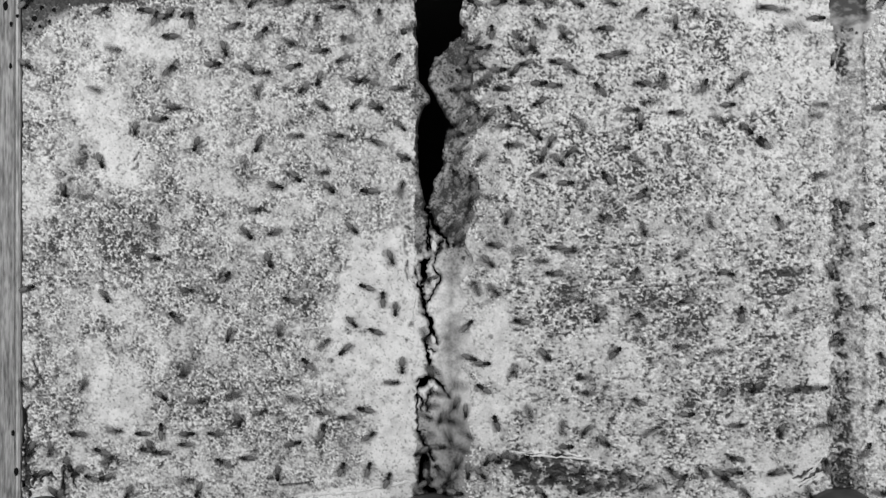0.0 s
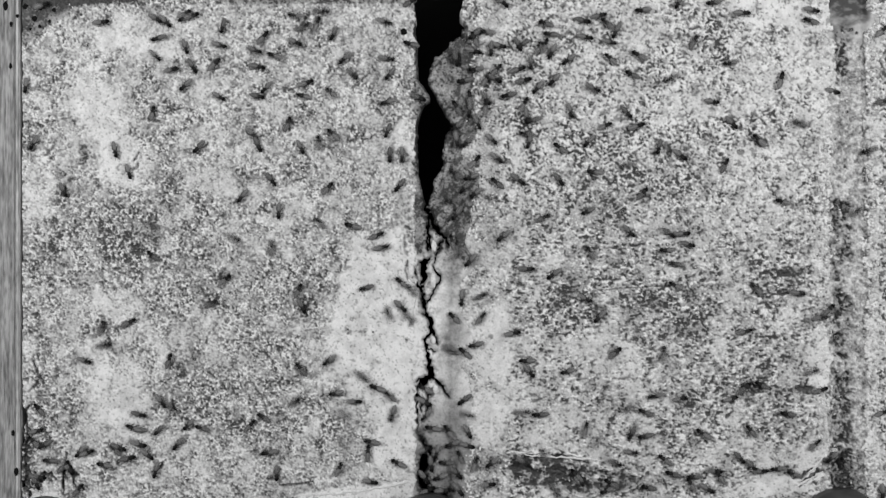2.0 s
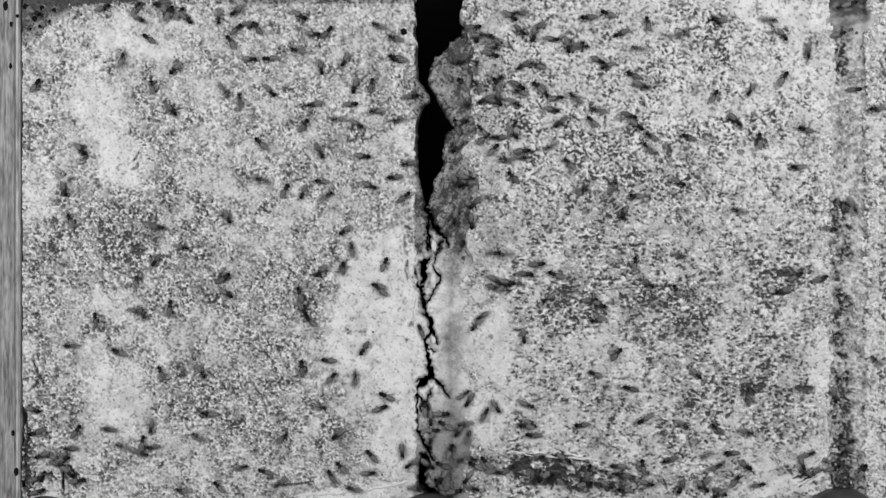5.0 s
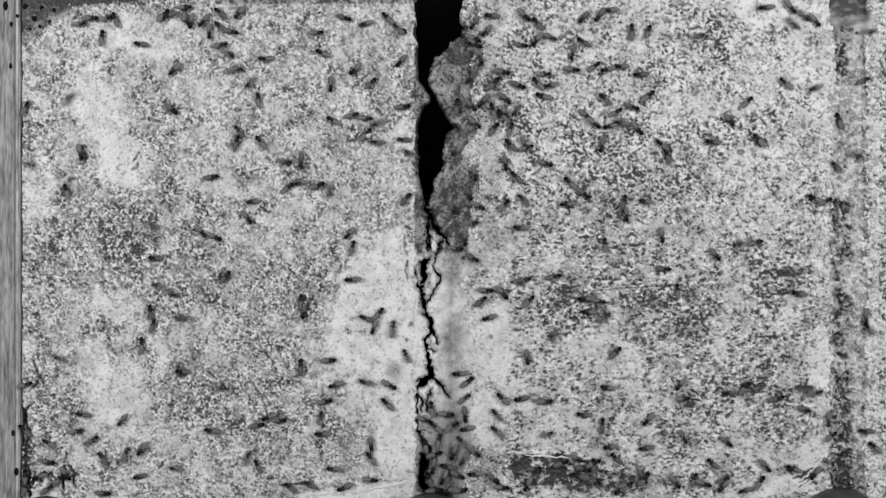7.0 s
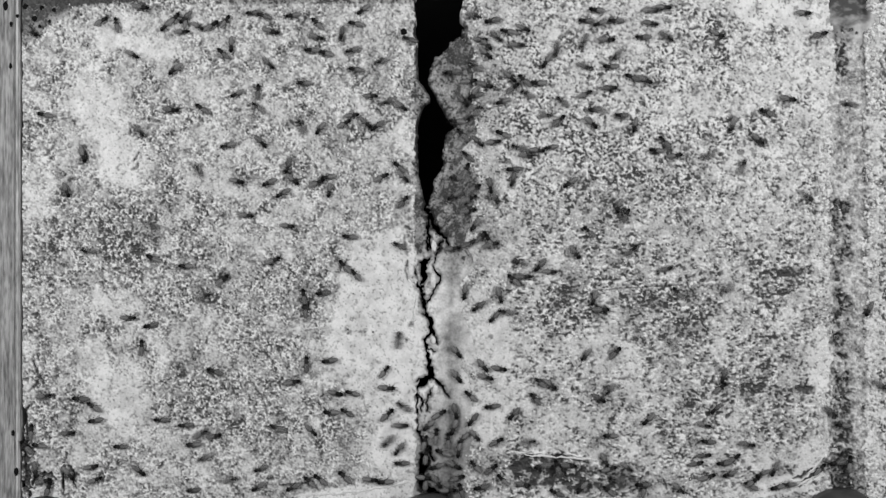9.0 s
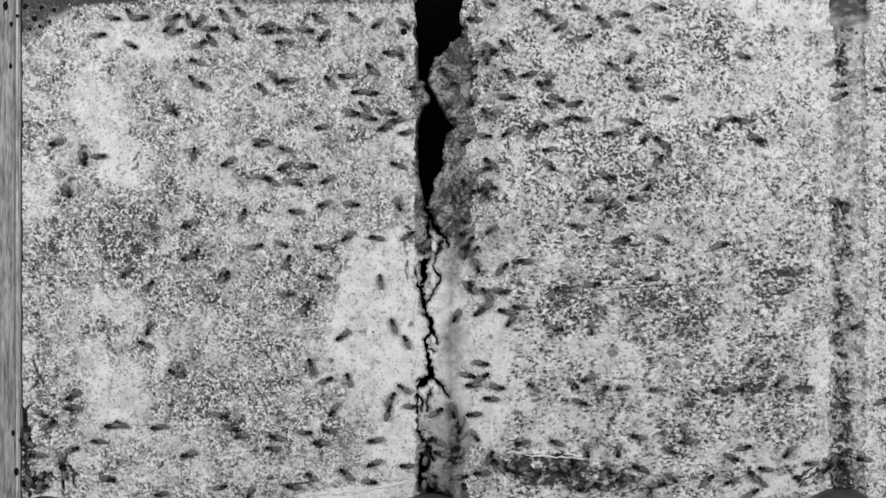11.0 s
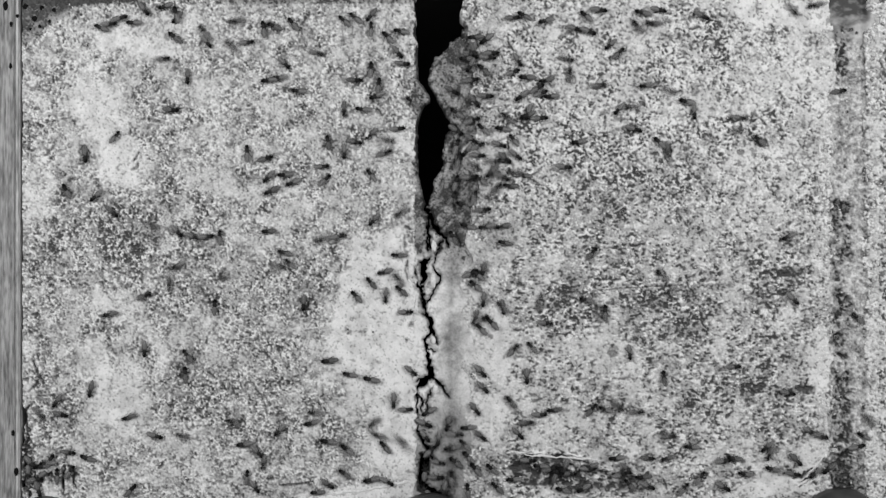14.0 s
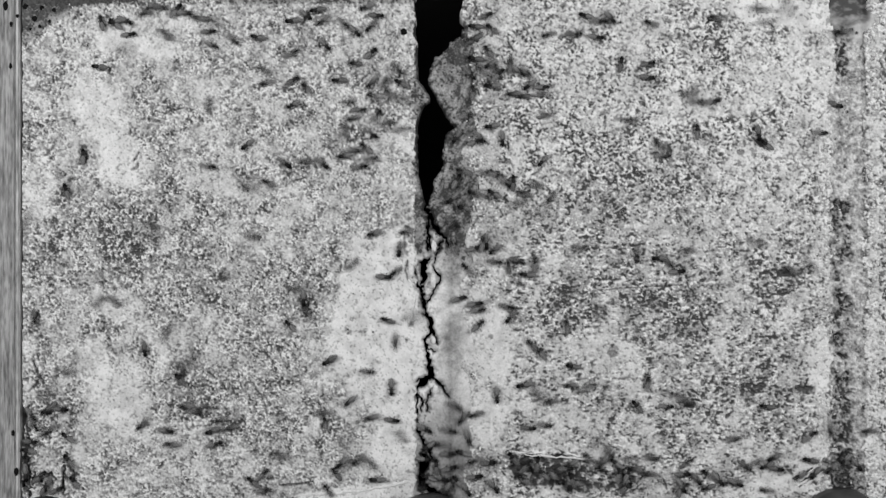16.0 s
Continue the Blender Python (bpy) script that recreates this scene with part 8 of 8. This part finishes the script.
    go(1312,555,94,1320,580,53,1332,657,74,1332,667,40,1317,586,15,1384,681,-25,1394,657,0,1455,757,-23,1465,762,-95,1470,657,-18,1441,695,13,1455,705,-2,1517,705,4,1560,610,-46,1560,683,-31,1555,743,25,1451,781,-24,1498,752,45,1422,810,-19,1479,790,0,1451,771,-18,1470,752,42,1470,738,48,1422,686,-1,1470,762,-86)
    go(1536,543,-180,1560,514,-98,1532,543,-91,1536,543,-12,1465,548,44,1546,571,5,1532,571,-5,1551,586,-18,1484,429,7,1451,538,-4,1532,562,-89,1508,590,-134,1513,533,-118,1527,571,167,1536,548,-117,1536,581,-169,1527,533,-97,1455,671,-174,1551,624,137,1527,800,-169,1536,743,130,1546,705,142,1527,733,166,1494,790,-138,1536,762,-179)
    go(908,657,-110,855,667,-133,879,662,-154,836,638,146,803,562,134,827,581,132,841,519,-176,855,538,176,851,548,-136,874,562,-172,865,562,-163,879,562,-132,894,557,-140,865,619,-113,808,624,-49,813,557,-132,855,571,-131,822,629,-47,726,576,-52,710,624,-37,729,657,-38,633,648,-42,643,648,-43,657,686,-50,652,657,-6)
    go(855,687,148,860,690,129,913,671,161,889,657,164,932,638,-178,908,638,-179,889,710,-171,889,719,-111,908,762,178,898,688,128,889,705,135,879,681,-169,841,700,-140,846,719,141,714,719,150,726,652,142,841,676,68,822,705,130,827,629,131,822,610,127,841,505,139,841,505,54,832,529,94,846,552,83,846,576,45)
    go(832,633,-20,841,624,-51,843,581,-72,851,624,-129,841,610,-165,856,646,157,822,686,137,841,700,131,822,719,51,827,700,-11,822,705,37,841,771,5,841,752,-41,841,781,15,710,752,-1,719,733,-5,827,724,-50,813,729,-8,822,695,-37,870,752,-41,855,686,-45,846,686,-6,889,657,44,908,752,129,951,695,137)
    go(783,865,53,774,868,50,767,868,46,777,868,60,785,868,6,790,868,82,784,868,105,769,868,125,776,868,123,786,868,134,793,868,-169,790,868,178,759,868,-180,752,868,179,752,868,-96,752,868,-89,757,868,-90,777,868,-151,761,868,133,752,868,69,753,868,131,752,868,136,772,868,134,780,868,152,788,868,-123)
    go(828,836,-90,828,859,-57,819,868,-132,818,868,-135,812,868,-50,801,847,27,783,844,31,783,846,21,799,868,15,809,868,7,815,868,8,797,851,-55,793,841,-72,795,868,-4,794,868,1,784,868,-56,784,868,-55,800,868,-78,800,868,-82,794,868,-78,786,868,-100,791,868,-101,809,868,-77,823,868,-112,826,868,-57)
    go(755,853,30,752,868,30,752,850,27,752,868,24,757,868,27,764,868,23,753,868,8,752,854,12,752,868,7,763,842,8,770,868,8,758,868,-42,781,868,-54,777,855,-46,774,854,-55,767,850,-65,774,845,-18,752,868,-49,752,839,-46,770,851,0,773,845,-3,777,849,1,790,851,1,791,848,3,782,847,-24)
    go(754,830,84,764,848,154,774,842,-170,779,846,-165,778,845,-160,776,848,-112,753,836,-77,763,834,-37,780,846,-122,785,843,-116,785,847,-115,774,845,-116,763,843,-108,757,838,-29,752,846,-7,754,831,0,752,846,-2,752,844,67,774,833,69,785,828,27,799,845,91,820,868,176,817,843,126,817,843,133,809,852,130)
    go(777,791,-3,789,827,-31,792,868,-40,774,824,-90,763,823,-83,754,844,-89,753,811,-96,752,811,-88,752,841,-140,752,822,-135,767,827,-100,753,835,-114,752,822,-172,778,825,-169,772,826,-161,793,841,-168,801,838,-142,812,849,-139,828,868,-164,828,868,111,828,868,96,828,845,17,808,823,89,804,818,22,796,829,18)
    go(778,833,129,772,813,132,786,824,127,785,803,166,789,819,178,787,827,94,797,827,82,791,818,139,786,824,143,778,818,171,792,826,168,800,827,117,827,860,99,818,868,104,816,868,106,826,868,94,817,812,107,827,867,68,814,850,72,814,847,74,806,818,142,802,847,129,798,793,69,777,821,88,772,826,90)
    go(782,740,-119,773,789,-124,752,818,-50,752,845,-40,752,846,-52,752,821,-41,776,801,-75,772,801,-68,763,815,-71,767,796,-19,770,804,18,770,819,51,776,823,136,758,807,136,754,806,83,752,807,75,752,823,68,753,822,-17,756,815,-14,752,836,22,752,835,85,754,844,30,757,846,21,752,868,26,752,868,111)
    go(754,772,-163,752,824,-162,777,803,149,798,784,153,814,808,114,817,832,113,811,800,69,820,813,54,801,778,3,813,835,6,811,842,-26,806,765,-17,821,789,-27,808,835,-42,811,846,20,817,842,7,810,868,12,793,830,-1,796,838,69,791,794,67,777,819,-11,779,826,-60,781,827,-10,780,789,50,793,804,1)
    go(810,819,-105,798,852,-107,811,844,-133,813,822,-143,800,786,-158,786,805,-156,790,774,172,795,796,175,807,757,-113,794,777,-105,803,802,-109,792,804,-117,783,802,-179,789,800,-100,804,824,-26,798,818,55,781,823,54,777,815,59,803,814,113,807,772,-169,799,793,-168,798,809,-162,778,782,178,772,749,-162,779,787,175)
    go(795,775,-68,812,830,-62,803,795,-72,824,795,-18,828,789,-17,828,813,-26,814,843,-27,824,868,-91,828,844,-121,828,853,-137,821,814,-125,815,786,-138,800,781,-134,812,798,-79,812,798,-100,818,807,-99,812,758,-64,810,802,-65,781,807,-13,768,786,-31,762,798,43,752,815,-8,752,824,66,752,844,146,758,845,158)
    go(798,847,-131,801,802,-162,789,771,-99,783,768,-68,773,801,-106,763,789,-101,752,788,-113,752,788,-30,756,794,-89,752,780,-171,752,788,104,752,805,32,758,799,44,753,785,44,752,782,75,754,785,22,752,799,-49,757,800,-40,762,792,-41,764,814,-52,753,773,-53,752,792,-56,758,802,-89,752,819,-4,752,813,-5)
    go(754,737,-27,752,778,-19,755,793,21,752,809,13,752,795,25,752,770,21,754,766,25,755,766,1,761,766,3,770,759,-9,777,780,76,766,785,69,777,777,114,779,779,139,783,801,160,778,806,167,775,800,163,784,788,167,806,791,-150,828,783,-173,828,809,134,823,803,140,824,803,118,828,815,169,819,802,165)
    go(827,770,-38,828,814,-64,828,788,-71,826,772,-66,828,765,-60,798,759,-103,811,762,-169,819,781,-120,828,749,-144,817,759,137,826,759,-167,824,752,-172,813,760,136,814,768,-145,819,777,-134,811,777,-135,794,777,-83,798,769,-24,785,779,-97,779,762,-94,776,778,-99,776,804,-151,768,748,124,762,768,140,757,791,-145)
    go(805,747,167,820,789,135,799,732,130,806,754,133,794,764,127,772,736,76,775,751,81,782,771,67,781,800,48,801,812,119,800,754,34,781,744,34,764,754,20,756,760,86,772,771,84,789,776,-1,775,762,-4,768,767,-25,763,767,-25,754,763,-95,752,750,-24,765,773,-39,767,722,-25,756,731,-30,752,759,-29)
    go(763,717,175,764,759,172,762,768,170,761,781,176,765,758,168,774,768,105,796,738,67,792,749,146,784,756,143,794,751,152,771,756,138,754,763,168,752,776,169,752,738,170,758,754,-139,772,761,138,754,750,152,758,747,-123,756,744,-153,758,737,-148,758,729,-153,780,752,-85,786,760,-21,796,732,-27,795,762,-16)
    go(806,715,-111,792,764,170,783,749,-127,770,750,-140,754,736,-132,752,721,-128,752,740,-137,767,746,-115,765,742,-90,752,743,-87,752,743,-19,752,741,-12,753,734,25,782,752,24,793,779,93,792,748,38,797,741,43,816,752,121,821,772,127,826,824,126,822,787,134,822,778,170,821,777,-177,823,758,175,822,827,-170)
    go(770,659,-23,797,729,-22,771,716,-17,752,736,-20,752,712,-28,778,708,-16,775,724,7,781,727,92,785,728,7,775,736,-10,791,733,-6,779,766,-88,793,749,-85,807,747,-82,803,758,-112,815,754,-106,816,698,-101,780,705,-45,783,753,-50,792,741,-12,807,769,-2,795,787,-86,805,740,-89,819,730,-76,828,775,-73)
    go(775,696,165,776,740,170,755,746,163,752,707,165,752,688,154,752,748,71,752,717,54,755,726,57,752,724,58,752,720,143,764,723,101,772,722,99,776,734,70,778,727,17,778,733,31,772,728,32,771,734,20,787,750,38,805,739,101,819,743,101,828,757,-175,824,755,-119,828,738,-136,826,704,-114,819,740,-128)
    go(813,682,172,816,756,165,828,735,180,828,746,-147,821,708,-144,816,746,-143,808,716,-147,814,736,-147,809,696,-118,806,732,-92,823,735,-85,815,725,-89,805,729,-89,803,722,-88,806,730,-78,798,726,-79,794,719,-164,800,695,-162,783,729,-163,782,721,-132,793,751,-105,804,744,-70,814,717,-23,812,678,-16,807,720,-32)
    go(806,313,109,816,299,-177,824,280,-110,814,309,-156,800,355,-179,800,392,-139,800,372,-99,800,374,-98,800,406,-110,809,361,-46,835,395,2,839,408,6,829,368,1,822,311,69,825,301,69,824,270,91,817,292,80,807,342,-5,800,332,75,800,294,67,807,323,74,812,300,136,814,315,130,809,342,-146,800,352,-137)
    go(806,158,-169,818,179,-110,821,161,-97,820,154,-76,807,106,-77,812,99,-153,825,70,-149,840,78,-136,820,121,-135,825,84,-140,833,140,-129,835,151,-72,824,162,-15,827,186,-26,820,180,-43,816,158,42,814,153,16,818,157,28,817,146,-12,809,158,13,800,161,-32,800,172,40,800,132,74,800,109,-1,800,70,34)
    go(817,130,149,822,156,147,808,182,177,804,198,161,800,225,-137,800,248,-82,800,294,-71,800,303,-135,806,358,-83,808,311,-6,800,370,-68,810,404,-59,812,421,-70,817,389,11,830,373,11,833,354,31,840,328,-38,834,370,-39,827,372,45,818,346,82,819,365,146,817,361,169,824,352,164,827,380,169,821,368,168)
    go(836,322,113,840,318,-162,840,345,-152,840,360,-149,833,314,-159,840,327,-95,840,348,-94,822,349,-111,823,340,-159,840,327,-155,840,309,-78,835,281,-101,840,271,-52,840,284,-50,840,333,28,840,379,66,840,384,71,840,404,91,840,337,127,836,301,73,840,347,73,832,379,105,837,389,20,825,423,50,840,440,16)
    go(825,106,35,830,72,37,831,98,109,840,87,111,840,70,113,840,73,111,820,94,119,815,103,116,801,143,110,800,166,119,814,233,130,806,263,134,803,290,-160,800,292,-154,804,315,179,807,349,97,800,338,63,800,376,9,813,409,5,812,402,90,800,350,59,802,401,68,800,379,148,806,390,65,800,435,100)
    go(832,374,98,818,408,18,825,430,100,807,428,106,800,428,102,809,440,108,814,440,108,818,440,101,832,440,50,809,440,51,807,440,-7,809,440,45,800,440,14,800,440,12,801,440,6,810,402,-43,804,407,-44,800,408,-14,800,383,-3,800,333,73,811,283,79,800,264,136,801,296,123,812,281,134,819,303,162)
    go(832,156,-148,840,187,168,840,175,126,840,169,129,831,173,92,822,227,86,840,197,37,840,202,-14,840,194,14,840,179,-51,834,188,-48,828,259,-42,840,301,-48,840,383,-47,826,350,-101,835,404,-175,810,365,-175,806,281,-175,808,263,148,809,219,156,800,200,145,803,236,111,823,187,173,821,182,159,837,164,85)
    go(808,426,-121,826,440,154,804,440,147,806,402,150,808,379,-125,800,416,-175,814,406,-120,821,402,-167,832,391,-90,833,404,-82,823,423,-88,815,357,-80,809,342,-116,815,339,-112,803,347,-146,800,321,-69,800,263,9,800,193,55,804,194,-24,800,191,-28,800,232,-35,800,204,-115,800,160,-118,800,213,-116,800,243,-122)
    go(803,402,-153,804,348,-172,802,381,149,800,379,-171,806,308,148,825,303,145,840,288,158,840,313,159,840,356,-129,840,366,-139,829,344,-65,822,326,-33,831,335,-21,832,360,24,832,431,27,818,440,112,801,440,109,800,440,118,807,440,65,800,440,126,802,420,118,800,440,-169,800,440,-88,800,440,-134,800,396,-50)
    go(804,237,-6,816,257,68,812,256,50,805,252,53,800,190,120,800,199,84,802,180,86,808,217,73,805,221,128,806,226,83,804,188,86,800,201,91,800,174,173,800,172,-163,800,128,-173,814,136,157,806,114,127,810,70,118,802,70,59,800,87,1,801,92,-67,804,89,-109,818,71,-98,830,70,-113,832,70,-156)
    go(820,269,-158,818,222,-160,814,214,-80,818,223,-79,800,249,-83,800,287,-100,800,319,-101,805,270,-67,803,261,-122,807,253,-124,800,268,-135,800,315,-96,800,261,-103,800,226,-163,800,215,175,800,212,169,800,224,-106,800,234,-50,800,223,9,802,264,50,804,258,74,803,322,55,800,332,60,809,309,60,800,320,62)
    loiter(7, 3, (60, 290, 760, 866), (52, 130, 706, 866))
    loiter(6, 4, (880, 1110, 812, 868), (860, 1110, 806, 868))
    loiter(5, 5, (1150, 1330, 790, 864), (1120, 1400, 790, 864))
    loiter(6, 9, (840, 960, 80, 300), (800, 900, 430, 700))
    loiter(4, 6, (180, 340, 8, 40), (180, 340, 8, 50))
    loiter(7, 7, (832, 980, 60, 240), (832, 960, 90, 340))
    for bee, rows in WAYS:
        walk(bee, rows)


motions()
